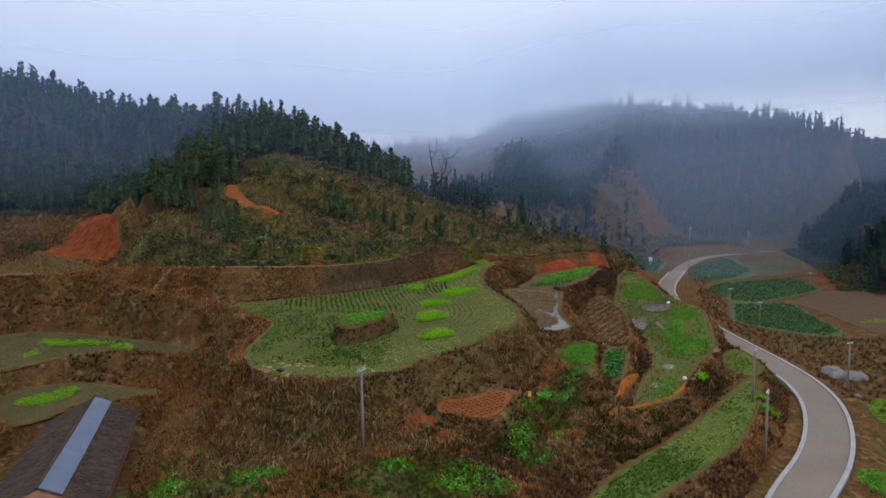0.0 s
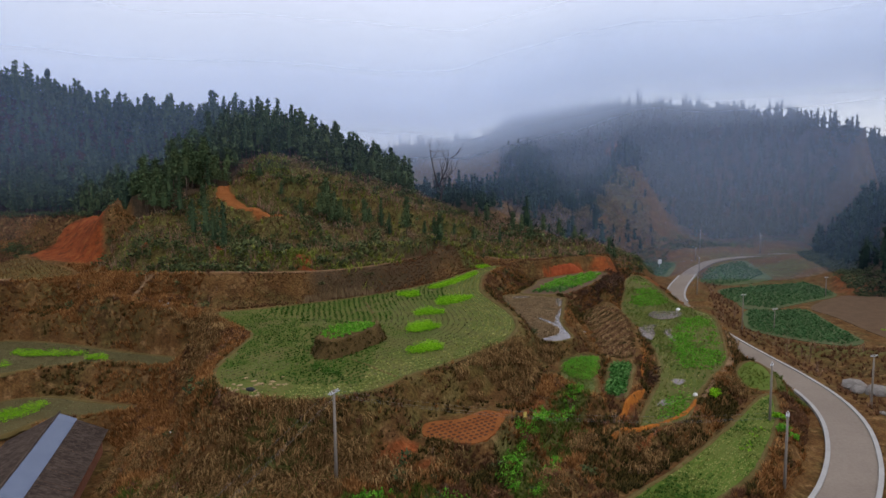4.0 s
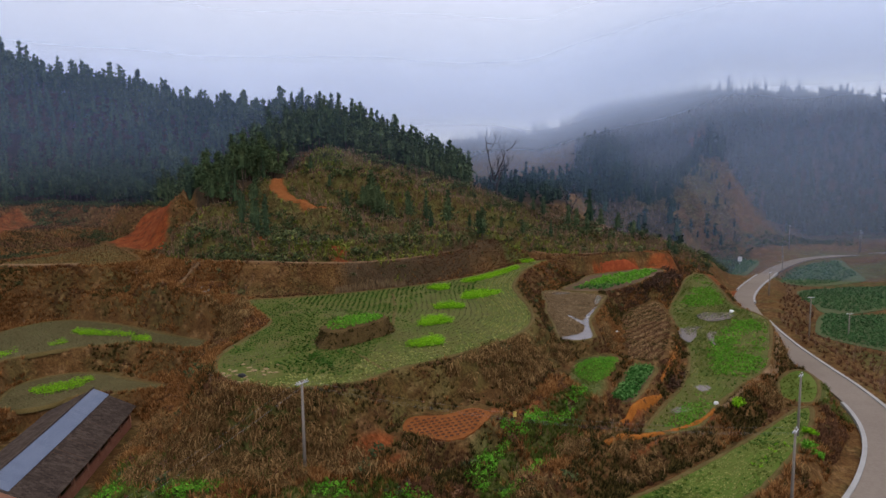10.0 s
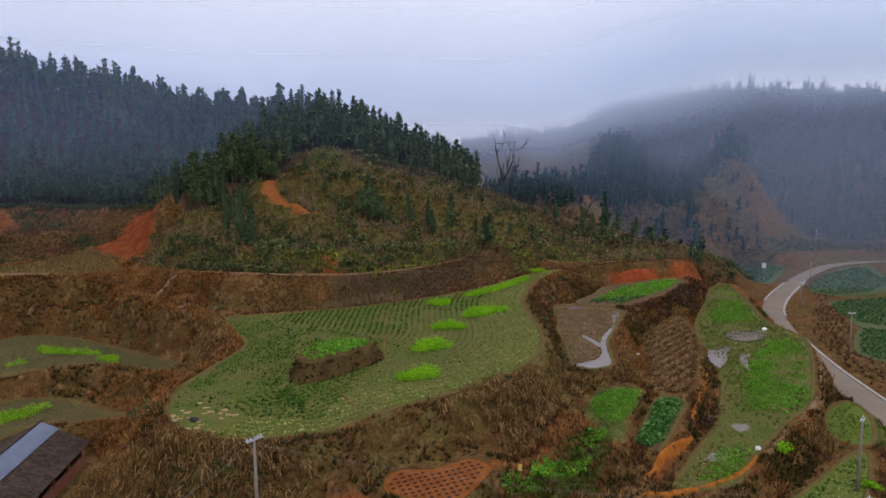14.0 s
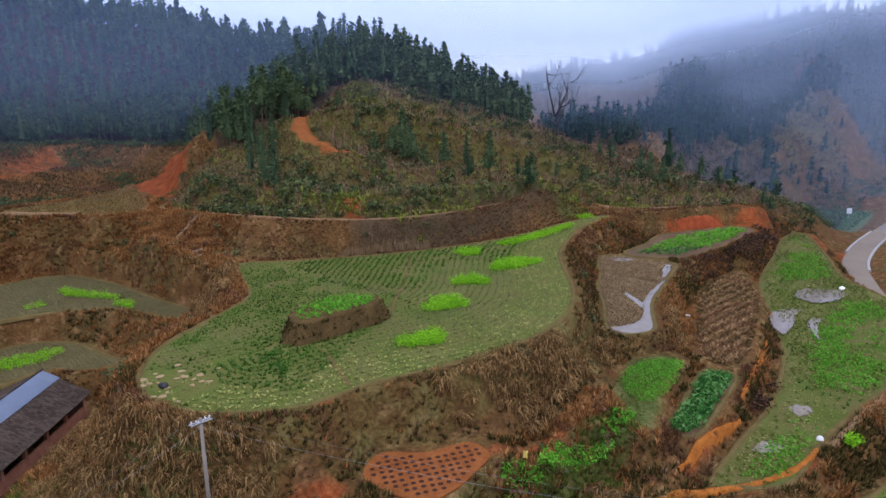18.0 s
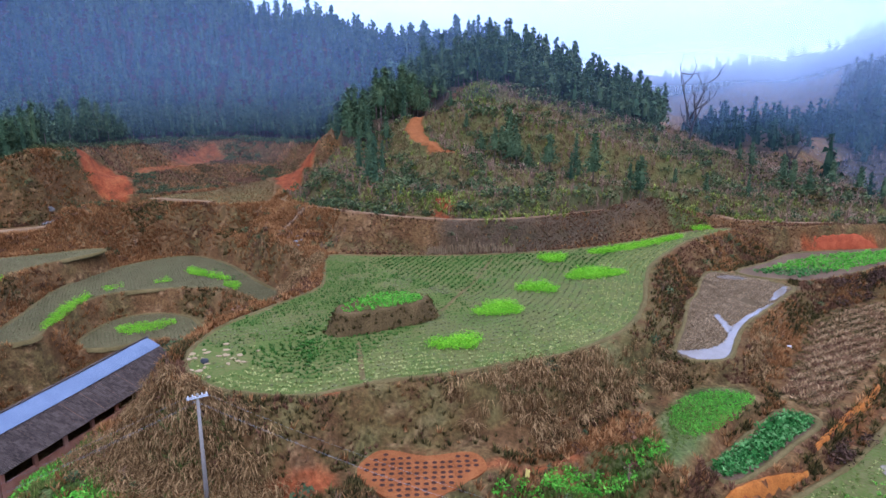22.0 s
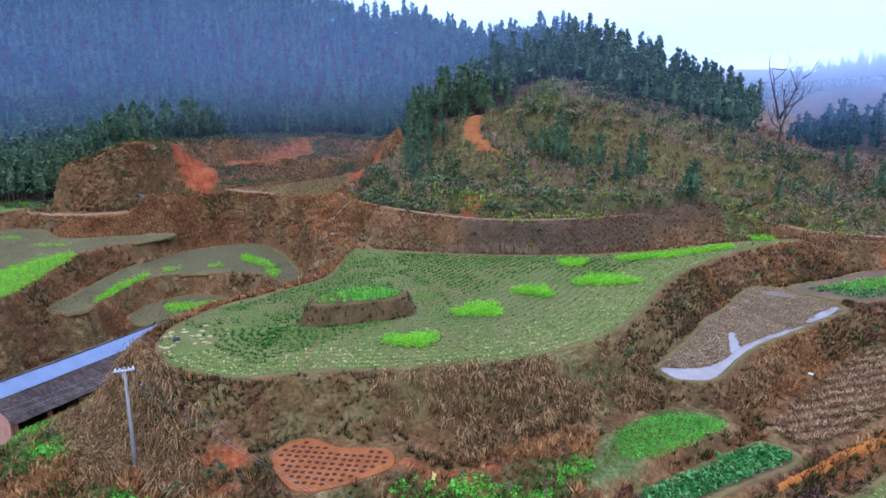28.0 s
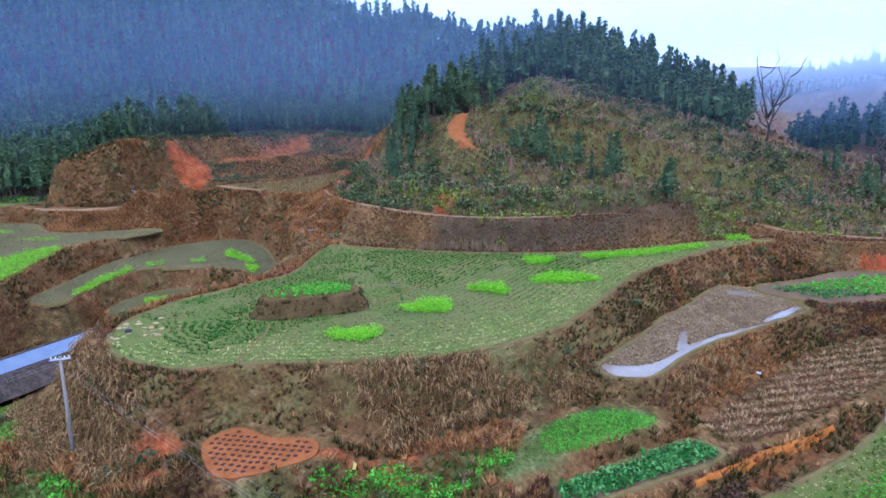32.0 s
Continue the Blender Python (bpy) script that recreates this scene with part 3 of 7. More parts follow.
BREAKS = [
    TRAIL[::2],
    [(-70, 136, 9), (-50, 132, 11.5), (-34, 137, 13), (-20, 136, 10.8), (-7.6, 141.5, 9.2), (0, 152, 7.4), (9, 164, 5), (20, 180, 4)],
    [(-75, 150, 19), (-56, 150, 19.8), (-40, 152, 22.3), (-30, 155, 21), (-18, 159, 17.5), (-6, 162, 14), (4, 166, 11)],
    [(-51, 152, 20), (-50, 149, 19.2), (-48, 145.4, 17.8), (-43.6, 141.2, 16), (-38, 137.6, 14.6), (-33.1, 135.3, 13.8)],
    [(-62, 170, 27), (-47, 172, 28.2), (-36, 172, 26.5), (-28, 171, 24), (-16, 182, 19.6), (-6, 190, 15.4), (4, 196, 11.4)],
    [(-300, 60, 60), (-262, 90, 64), (-216, 162, 62), (-178, 202, 58.5), (-165, 211, 54), (-152, 220, 52), (-130, 225, 47), (-112, 228, 42.5), (-92, 219, 39.5), (-74, 213, 38), (-50, 195, 33), (-36, 204, 27.6), (-22, 208, 22), (-11, 211, 17), (0, 205, 12), (20, 196, 5.5)],
    [(-60, 141, 14.5), (-74, 150, 12.6), (-82, 160, 12.2), (-93, 171, 12.4), (-115, 177, 13), (-141, 173, 13), (-143, 150, 13.5), (-129, 124, 13), (-118, 109, 14), (-106, 96, 14), (-111, 82, 9), (-125, 66, 4), (-140, 40, 0)],
    [(-66, 125, 5), (-84, 140, 4.3), (-103, 156, 4.2), (-98, 139, 3.8), (-97, 127, 3.6), (-104, 114, 4.1), (-95, 105, 3.8), (-92, 95, 4.2)],
    [(-112, 118, 7.0), (-124, 140, 7.2), (-132, 159, 7.6), (-118, 166, 7.6), (-104, 160, 5.4)],
    [(-56, 127, 10), (-40, 121, 8.8), (-25.4, 120, 7.4), (-13, 127.6, 8), (-4, 139, 7.6), (3, 150, 6)],
    [(21.5, 158.2, 1.1), (24, 160.4, 1.1), (30, 165.4, 1.1), (37, 171.4, 1.0), (44, 177, 0.5)],
    [(20, 196, 7), (30, 182, 3), (44, 190, 2), (60, 205, -4), (66, 230, -9)],
    [(10, 240, 10), (6, 272, 15), (30, 305, 12), (18, 348, 13), (10, 370, 27), (4, 400, 36), (-20, 480, 44), (-40, 600, 54)],
    [(-160, 262, 40), (-140, 260, 38), (-100, 270, 32), (-60, 300, 24), (-30, 360, 18)],
    [(-340, 440, 80), (-248, 423, 82), (-210, 395, 72), (-173, 364, 60), (-140, 352, 44)],
    [(70, 300, 10), (91, 326, 26), (100, 370, 46), (113, 420, 68), (150, 425, 64), (188, 400, 56), (216, 350, 48), (236, 300, 46), (236, 240, 40), (215, 205, 30), (250, 150, 24)],
    [(26, 420, 40), (0, 520, 50)],
    [(66, 306, 2), (70, 326, 9), (72, 342, 15), (80, 372, 30)],
    [(45, 300, 12), (45, 360, 34), (45, 430, 56), (113, 480, 74), (200, 480, 74)],
    [(70, 232, -12), (82, 260, -13), (104, 300, -12), (140, 318, -12), (180, 330, -10)],
    [(128, 198, -13), (140, 226, -12), (150, 260, -12), (165, 290, -13)],
    [(156, 198, 2), (172, 235, 8), (192, 282, 10)],
    [(-25, 57, -8), (-16, 57.5, -6.4), (-8, 58, -5.9), (-2, 60, -6.2)],
    [(-14, 50, -8), (0, 52, -7.6), (8, 55, -8.2), (12, 66, -8.4), (18, 76, -8.4), (20, 79, -8)],
    [(4, 62, -7), (8, 66, -7.2), (11, 71, -7.2), (15, 78, -7.4)],
    [(12, 73, -4.6), (14, 80, -4.8), (13.5, 90, -4.6)],
    [(-35.5, 96, 2.4), (-39, 98.5, 2.2), (-45, 102.5, 1.6), (-52, 107, 1.4), (-60, 112, 2.2)],
    [(-37, 104.5, 0.1), (-41, 107, 0.6), (-45, 109, 1.2)],
    [(-58, 105, -1.6), (-66, 110.5, -1.2), (-76, 112, -1.0)],
    [(29, 126, -3.4), (33, 136, -3.2), (40, 150, -3.6), (46, 166, -3.8)],
    [(-45, 92, -9.8), (-34, 82, -9.5), (-30, 72, -8.2), (-27, 64, -7.8)],
    [(66, 96, -14.6), (70, 112, -14.8), (72, 132, -14.6), (70, 150, -14.5)],
    [(62, 80, -14.2), (52, 64, -13.8), (44, 50, -13.8), (90, 100, -15), (120, 130, -15)],
    [(-60, 20, -12), (0, 10, -12.5), (40, 20, -13.4), (100, 40, -14), (180, 80, -12)],
    [(-300, 100, 60), (-290, 250, 60), (-420, 420, 70), (-200, 640, 60), (0, 760, 54), (250, 620, 60), (380, 350, 44), (360, 150, 25)],
    [(-200, -40, 0), (0, -90, -8), (200, -40, -6), (330, 60, 10)],
]
POWER = 2.6
SOFT = ("meadow", "straw", "basin", "lane")  # plots with no sharp edge: part of the ground sheet


def plane(s, X, Y):
    return s[0] + s[1] * (X - s[3]) + s[2] * (Y - s[4])


def build_heights(X, Y):
    """Plots are level; between them the ground blends by distance into banks and, beyond, into the hills' break lines."""
    num, den = np.zeros(X.shape), np.zeros(X.shape)
    fields, closest = np.zeros(X.shape, int), np.full(X.shape, 1e9)
    fixed, flat = np.zeros(X.shape, bool), np.zeros(X.shape)
    rd, rz = line_distance(ROAD, X, Y)
    for i, (key, P, s, m) in enumerate(PLOTS + [("yard", smooth_loop(YARD, 3), (-12.7, 0, 0, 0, 0), None)]):
        ins = inside(P, X, Y)
        d, _ = line_distance(P, X, Y, True)
        d = np.where(ins, 0, np.maximum(d - 0.6, 0.0))
        closest = np.minimum(closest, np.maximum(d, 0))
        h = plane(s, X, Y)
        w = np.maximum(d, 0.05) ** -POWER
        num += w * h
        den += w
        new_here = ins & ~fixed
        flat = np.where(new_here, h - (0.25 if m and key not in SOFT else 0), flat)
        fields = np.where(new_here, i + 1, fields)
        fixed |= ins
    for L in BREAKS:
        d, z = line_distance(L, X, Y)
        w = np.maximum(d, 0.4) ** -POWER * 1.2
        num += w * z
        den += w
    d = np.maximum(rd - 3.2, 0)
    w = np.maximum(d, 0.05) ** -POWER
    num += w * (rz - 0.12)
    den += w
    h = num / den
    far = np.clip((closest - 1.0) / 6.0, 0, 1) * np.clip((rd - 3.6) / 3, 0, 1)
    h = h + far * (0.5 * wavy(X, Y, 9.0) + 0.34 * wavy(X, Y, 2.6, 4)) + np.clip((closest - 30) / 60, 0, 1) * 1.6 * wavy(X, Y, 38, 2)
    h = h + np.clip((closest - 0.2) / 1.0, 0, 1) * np.clip((rd - 3.4) / 1, 0, 1) * 0.14 * wavy(X, Y, 1.1, 7)
    td, tz = line_distance(TRAIL, X, Y)
    k = np.clip((1.5 - td) / 0.9, 0, 1)
    h = h * (1 - k) + tz * k
    h = np.where(rd < 3.0, np.minimum(rz - 0.3, h), h)
    h = np.where(fixed & (rd > 3.2), flat, h)
    return h, fields, closest, rd


def axis(lo, hi, step, far_lo, far_hi):
    mid = list(np.arange(lo, hi, step))
    left, right, s = [], [], step
    v = lo
    while v > far_lo:
        s *= 1.09
        v -= s
        left.append(v)
    v, s = mid[-1], step
    while v < far_hi:
        s *= 1.09
        v += s
        right.append(v)
    return np.array(left[::-1] + mid + right)


GX, GY = axis(-118, 104, 0.6, -2500, 2500), axis(42, 172, 0.6, -1500, 3000)
XX, YY = np.meshgrid(GX, GY)
ZZ, FIELD, CLEAR, RD = build_heights(XX, YY)


def ground_z(x, y):
    """Height of the ground sheet at places x, y (arrays)."""
    x, y = np.asarray(x, float), np.asarray(y, float)
    i = np.clip(np.searchsorted(GX, x) - 1, 0, len(GX) - 2)
    j = np.clip(np.searchsorted(GY, y) - 1, 0, len(GY) - 2)
    u, v = (x - GX[i]) / (GX[i + 1] - GX[i]), (y - GY[j]) / (GY[j + 1] - GY[j])
    return (ZZ[j, i] * (1 - u) + ZZ[j, i + 1] * u) * (1 - v) + (ZZ[j + 1, i] * (1 - u) + ZZ[j + 1, i + 1] * u) * v


def gz(x, y):
    return float(ground_z([x], [y])[0])


# forest outlines, bare brush hillside
WOOD_LEFT = [(-64, 141), (-55, 147), (-52, 156), (-51, 167), (-46, 174), (-36, 174), (-27, 171), (-16, 184), (-10, 196), (-9, 206), (-20, 232), (-60, 244), (-112, 250), (-155, 243), (-190, 216), (-235, 176), (-285, 100), (-290, 50), (-170, 30), (-142, 52), (-119, 76), (-109, 91), (-119, 107), (-131, 124), (-146, 150), (-145, 175), (-115, 179), (-95, 175), (-84, 164), (-76, 153)]
WOOD_BUMP = [(-330, 415), (-255, 400), (-215, 378), (-175, 346), (-140, 338), (-120, 352), (-150, 384), (-200, 430), (-250, 462), (-340, 470)]
WOOD_FAR = [(-16, 296), (-16, 252), (-4, 240), (14, 238), (24, 262), (20, 292), (26, 296), (30, 276), (42, 282), (56, 300), (72, 310), (84, 322), (100, 332), (130, 326), (180, 334), (240, 345), (420, 300), (420, 700), (-160, 700), (-110, 430), (10, 404), (32, 400), (30, 345), (14, 312)]
WOOD_RIGHT = [(132, 190), (145, 226), (155, 260), (170, 296), (200, 318), (330, 330), (360, 120), (240, 110), (170, 150)]
WOOD_SPUR = [(20, 206), (40, 198), (62, 214), (68, 236), (78, 262), (72, 282), (58, 298), (36, 300), (30, 250)]
forest = np.zeros(XX.shape)
for W in (WOOD_LEFT, WOOD_FAR, WOOD_RIGHT, WOOD_SPUR, WOOD_BUMP):
    forest = np.maximum(forest, inside(W, XX, YY))
brush = inside([(-68, 129), (-48, 116), (-38, 112.8), (-26, 114.6), (-14, 121.6), (-6.5, 135), (-1.5, 147), (4, 154.5), (15, 160), (40, 176), (50, 196), (20, 205), (0, 204), (-16, 186), (-27, 173), (-46, 176), (-52, 160), (-53, 150), (-63, 142)], XX, YY)

# zones of the ground: clay, green, litter
clay = np.zeros(XX.shape)
green = np.zeros(XX.shape)


def soft(d, r, e):
    return np.clip((r - d) / e + 0.5, 0, 1)


def blot(cx, cy, rx, ry, turn=0.0, e=0.5):
    c, s = math.cos(radians(turn)), math.sin(radians(turn))
    u, v = (XX - cx) * c + (YY - cy) * s, -(XX - cx) * s + (YY - cy) * c
    return soft(np.hypot(u / rx, v / ry) + 0.18 * wavy(XX, YY, 4, 3), 1.0, e)


def soft_plot(P):
    d, _ = line_distance(P, XX, YY, True)
    return soft(np.where(inside(P, XX, YY), -d, d) + 0.5 * wavy(XX, YY, 2.5, 3), 0.0, 1.2)


def band(L, r, e=1.0):
    d, _ = line_distance(L, XX, YY)
    return soft(d + 0.35 * wavy(XX, YY, 3, 5), r, e)


CUT_BANK = [(-101, 155), (-84, 140.6), (-68.5, 127.4), (-69, 132), (-75, 142), (-79, 152), (-82, 159), (-93, 171), (-99, 166)]
CUT_LEFT = [(-103.6, 113.6), (-106, 117.6), (-117, 119), (-117, 110.6), (-110, 109)]
CUT_BAND = [(-117, 119), (-128, 140), (-136, 150), (-139, 166), (-131, 164), (-125, 146), (-112, 124)]
for b in (
    soft_plot(CUT_BANK), soft_plot(CUT_LEFT), soft_plot(CUT_BAND) * 0.6,
    band([(25.6, 159.4), (31, 163.6), (36.6, 168.2)], 0.8, 0.5), band([(40, 169.4), (43, 165.6), (44, 160)], 1.0) * 0.8, blot(43, 172, 6, 2.0, 45) * 0.8, blot(-24.6, 118.4, 2.0, 1.6), blot(-24, 116, 2.6, 0.8, 0),
    blot(-40, 121, 1.8, 1.2), blot(-33, 121, 1.5, 1.0), blot(-57, 128, 2.5, 1.4, 60), band([(-5.6, 59.4), (-3.2, 62), (-1.4, 63.6)], 0.6) * 0.75, band([(-5, 58), (-2.4, 59.4), (0.2, 61.4)], 0.55) * 0.75, band([(-23, 60.8), (-16.6, 58.6), (-13.5, 58.2)], 0.7) * 0.7, blot(-4.6, 67.2, 1.5, 0.6, 40) * 0.55, band([(7.6, 70.6), (10, 73.4), (12.6, 76.4)], 0.55) * 0.8, blot(12.6, 74, 2.0, 0.8, 40) * 0.5,
    band([(-52, 156), (-50, 148.5), (-47.5, 144.5), (-43, 140.8), (-38, 137.6), (-33.2, 135.3)], 1.5, 1.2) * 0.8,
    band([(22.6, 77.6), (25, 82), (28, 87.6)], 0.4) * 0.9, band([(22.5, 72), (26, 75.6), (31, 80), (33, 82.5)], 0.35) * 0.85,
    band([(31, 94), (33, 101), (35.5, 109)], 0.3) * 0.7, band([(53.4, 121), (55.4, 126), (56.2, 132)], 0.35) * 0.8,
    band([(30, 167.4), (36, 171.6), (41, 174)], 0.7) * 0.8,
    blot(90, 352, 2, 12, 10) * 0.8, blot(94, 356, 5, 2.4), blot(58, 175, 4, 12, -20) * 0.6, blot(66, 188, 3.5, 8, -20) * 0.9,
    blot(133, 205, 6, 16, -20) * 0.6, blot(-74, 98, 4, 2) * 0.5, blot(-92, 97, 3, 1.5) * 0.4, blot(60, 60, 4, 3) * 0.4,
):
    clay = np.maximum(clay, b)
for b in (
    blot(-43, 161, 6, 9, 10), blot(-30, 158, 6, 5, 30) * 0.6, blot(-16, 160, 10, 3, -30) * 0.6, blot(4, 152, 7, 4, -40) * 0.7, blot(-20, 56, 6, 2.5, 10), blot(-14, 59, 7, 3) * 0.7, blot(-28, 50, 5, 12, -20) * 0.8,
    blot(-2, 54, 7, 3) * 0.8, blot(9, 63, 3, 5) * 0.7, blot(14, 72, 3, 5, -30) * 0.7, blot(16, 78, 2, 4, -30) * 0.8, blot(17, 79, 2, 7, -30) * 0.6, blot(52, 100, 3, 8) * 0.8,
    blot(60, 66, 8, 10) * 0.8, blot(66, 84, 6, 6) * 0.7, blot(80, 130, 10, 10) * 0.55, blot(100, 232, 14, 6, 20) * 0.8, blot(128, 258, 20, 24, 20) * 0.62, blot(150, 302, 40, 9, 15) * 0.6, blot(72, 322, 26, 26) * 0.55, blot(112, 226, 18, 5, 10) * 0.6, blot(8, 84, 8, 2, 55) * 0.55,
    soft_plot(PLOT_MEADOW) * 1.0, soft_plot(PLOT_BASIN) * 0.4, blot(-70, 52, 14, 10) * 0.4, blot(6, 78, 4, 2, 45) * 0.6, brush * 0.55, blot(-30, 52, 5, 9, -20) * 0.9, band([(-18, 53), (-29, 57.5), (-36, 62.5)], 1.8, 1.5),
):
    green = np.maximum(green, b)
front_rim = line_distance(PLOT_MAIN[:15], XX, YY)[0]
green = np.maximum(green, 0.38 * soft(front_rim + 0.8 * wavy(XX, YY, 3, 9), 4.6, 2.4) * (XX > -15) * (clay < 0.2))
n_x, n_y = len(GX), len(GY)
V = np.stack([XX, YY, ZZ], -1).reshape(-1, 3)
ids = np.arange(n_x * n_y).reshape(n_y, n_x)
Q = np.stack([ids[:-1, :-1], ids[:-1, 1:], ids[1:, 1:], ids[1:, :-1]], -1).reshape(-1, 4)
ground_mesh = tri_mesh("ground", V, Q, M_GROUND, smooth=True)
zone = ground_mesh.color_attributes.new("zone", "FLOAT_COLOR", "POINT")
back_bank_zone = band([tuple(p[:2]) for p in TRAIL[24:60]], 4.5, 3.0) * (YY < 153)
zone.data.foreach_set("color", np.stack([clay, green, np.maximum(forest, 0.75 * back_bank_zone), np.ones_like(clay)], -1).astype(np.float32).ravel())
tagged(new("ground", ground_mesh), "brown terraced hillside with dry grass and red clay", "ground", kind="structure")

# ---- plots: soil slabs with a grassy bund round them ----
LABELS = {
    "main": "rice stubble field with pale green regrowth, bean shaped", "a": "crescent of rice stubble under a dark bank", "b": "small green plot behind the long shed",
    "up": "upper terrace field with bright rapeseed", "lane": "narrow bare terrace on the slope", "basin": "flat dry grass terrace below the wood", "pond": "muddy stubble plot with standing water",
    "veg": "vegetable plot of bare soil below the red bank", "bean": "raised bean plot of brown soil", "meadow": "short bright green meadow plot", "straw": "plot of matted dry straw grass",
    "wet": "wet weedy paddy with puddles", "low": "long green paddy beside the road bank", "lowtip": "small green plot above the road", "farm1": "dark green crop field on the valley floor",
    "farm2": "dark green crop field of low rows", "farm3": "bare brown field on the valley floor", "far": "dark crop field beyond the road bend", "bend": "green crop field inside the road bend", "small": "small green terrace under the wood", "red": "freshly dug red clay plot with planting holes",
}
slabs = {}
for i, (key, P, s, m) in enumerate(PLOTS):
    if key in SOFT:
        continue
    area = 0.5 * np.sum(P[:, 0] * np.roll(P[:, 1], -1) - P[:, 1] * np.roll(P[:, 0], -1))
    if area < 0:
        P = P[::-1]
    k = len(P)
    top = [(x, y, plane(s, x, y)) for x, y in P]
    low = [(x, y, z - 0.6) for x, y, z in top]
    F = [tuple(range(k))] + [(a, a + k, (a + 1) % k + k, (a + 1) % k) for a in range(k)]
    me = poly_mesh("field", top + low, F, m)
    slabs[key] = tagged(new(f"field_{i + 1}", me), LABELS[key], "field", kind="structure")
    if key in ("red", "far", "bend", "farm1", "farm2", "farm3", "straw", "basin"):
        continue
    # bund: an uneven low ridge on the outline
    ring, prof = [], ((-0.42, -0.35), (-0.22, 0.06), (0.0, 0.14), (0.2, 0.08), (0.36, -0.08))
    fine = smooth_loop(P, 3)
    nrm = np.roll(fine, -1, 0) - np.roll(fine, 1, 0)
    nrm = np.stack([nrm[:, 1], -nrm[:, 0]], 1) / np.maximum(np.hypot(nrm[:, 0], nrm[:, 1]), 1e-6)[:, None]
    wob = 1 + 0.35 * wavy(fine[:, 0], fine[:, 1], 1.3, i)
    VV, FF, q = [], [], len(prof)
    for a in range(len(fine)):
        for o, hgt in prof:
            x, y = fine[a] - nrm[a] * o * wob[a]
            VV.append((x, y, plane(s, x, y) + hgt * wob[a]))
    for a in range(len(fine)):
        b = (a + 1) % len(fine)
        FF += [(a * q + c, a * q + c + 1, b * q + c + 1, b * q + c) for c in range(q - 1)]
    part("bund", poly_mesh("bund", VV, FF, M_LIP, True), slabs[key], "low grassy earth bund")

# ---- road: concrete slabs, kerbs ----
road = tagged(new("road"), "winding grey concrete road with pale raised kerbs", "road", kind="structure")
fine = smooth_loop(ROAD, 2, closed=False)
tang = np.gradient(fine[:, :2], axis=0)
side = np.stack([tang[:, 1], -tang[:, 0]], 1) / np.hypot(tang[:, 0], tang[:, 1])[:, None]


def strip(lo, hi, z0, z1, a, b):
    """A solid strip along the road between offsets lo and hi."""
    VV, FF = [], []
    for k in range(a, b):
        p, d, z = fine[k, :2], side[k], fine[k, 2]
        for o, zz in ((lo, z0), (lo, z1), (hi, z1), (hi, z0)):
            VV.append((p[0] + d[0] * o, p[1] + d[1] * o, z + zz))
    for k in range(b - a - 1):
        FF += [(k * 4 + c, k * 4 + (c + 1) % 4, k * 4 + 4 + (c + 1) % 4, k * 4 + 4 + c) for c in range(4)]
    FF += [(0, 1, 2, 3)[::-1], tuple(len(VV) - 4 + c for c in range(4))]
    return VV, FF


for a in range(0, len(fine) - 1, 3):
    part("road_slab", poly_mesh("road_slab", *strip(-2.35, 2.35, -0.45, 0.0, a, min(a + 4, len(fine))), M_ROAD), road)
kerb_right = [(0, 122), (140, 176)]
kerb_left = [(0, 76), (152, 172)]
for lo, hi, spans, nm in ((2.352, 2.85, kerb_right, "kerb"), (-2.85, -2.352, kerb_left, "kerb")):
    for a, b in spans:
        for k in range(a, b, 4):
            part(nm, poly_mesh("kerb", *strip(lo, hi, -0.5, 0.16, k, min(k + 5, len(fine)))  , M_KERB), road)

# ---- trodden path along the bank ----
line = smooth_loop(TRAIL, 3, closed=False)
tang = np.gradient(line[:, :2], axis=0)
nrm = np.stack([tang[:, 1], -tang[:, 0]], 1) / np.hypot(tang[:, 0], tang[:, 1])[:, None]
VV, FF = [], []
for a in range(len(line)):
    w = 0.3 + 0.08 * math.sin(a * 1.7) + (0.35 if a > len(line) * 0.82 else 0)
    for o, lift in ((-w, -0.15), (-w * 0.7, 0.14), (w * 0.7, 0.14), (w, -0.15)):
        x, y = line[a, :2] + nrm[a] * o
        VV.append((x, y, gz(x, y) + lift))
for a in range(len(line) - 1):
    FF += [(a * 4 + c, a * 4 + c + 1, a * 4 + c + 5, a * 4 + c + 4) for c in range(3)]
tagged(new("path", poly_mesh("path", VV, FF, M_PATH, True)), "narrow trodden tan path along the bank", "path", kind="structure")


# ---- plants ----
rng = np.random.default_rng(7)


def leaf_soup(n, centre, radius, size, r, squash=1.0, up=0.3):
    """n loose leaf triangles in a ball."""
    d = r.normal(size=(n, 3))
    d /= np.linalg.norm(d, axis=1)[:, None]
    c = d * (radius * r.uniform(0.45, 1.0, (n, 1)))
    c[:, 2] *= squash
    a = r.normal(size=(n, 3))
    a[:, 2] *= 0.6
    a /= np.linalg.norm(a, axis=1)[:, None]
    b = np.cross(a, d + r.normal(size=(n, 3)) * 0.5 + np.array([0, 0, up]))
    b /= np.maximum(np.linalg.norm(b, axis=1), 1e-6)[:, None]
    s = size * r.uniform(0.6, 1.3, (n, 1))
    P = c + np.asarray(centre)
    V = np.stack([P - a * s, P + a * s * 0.9 + b * s * 0.25, P + b * s * 1.15], 1)
    return V.reshape(-1, 3)


def tri_index(n):
    return np.arange(n * 3).reshape(-1, 3)


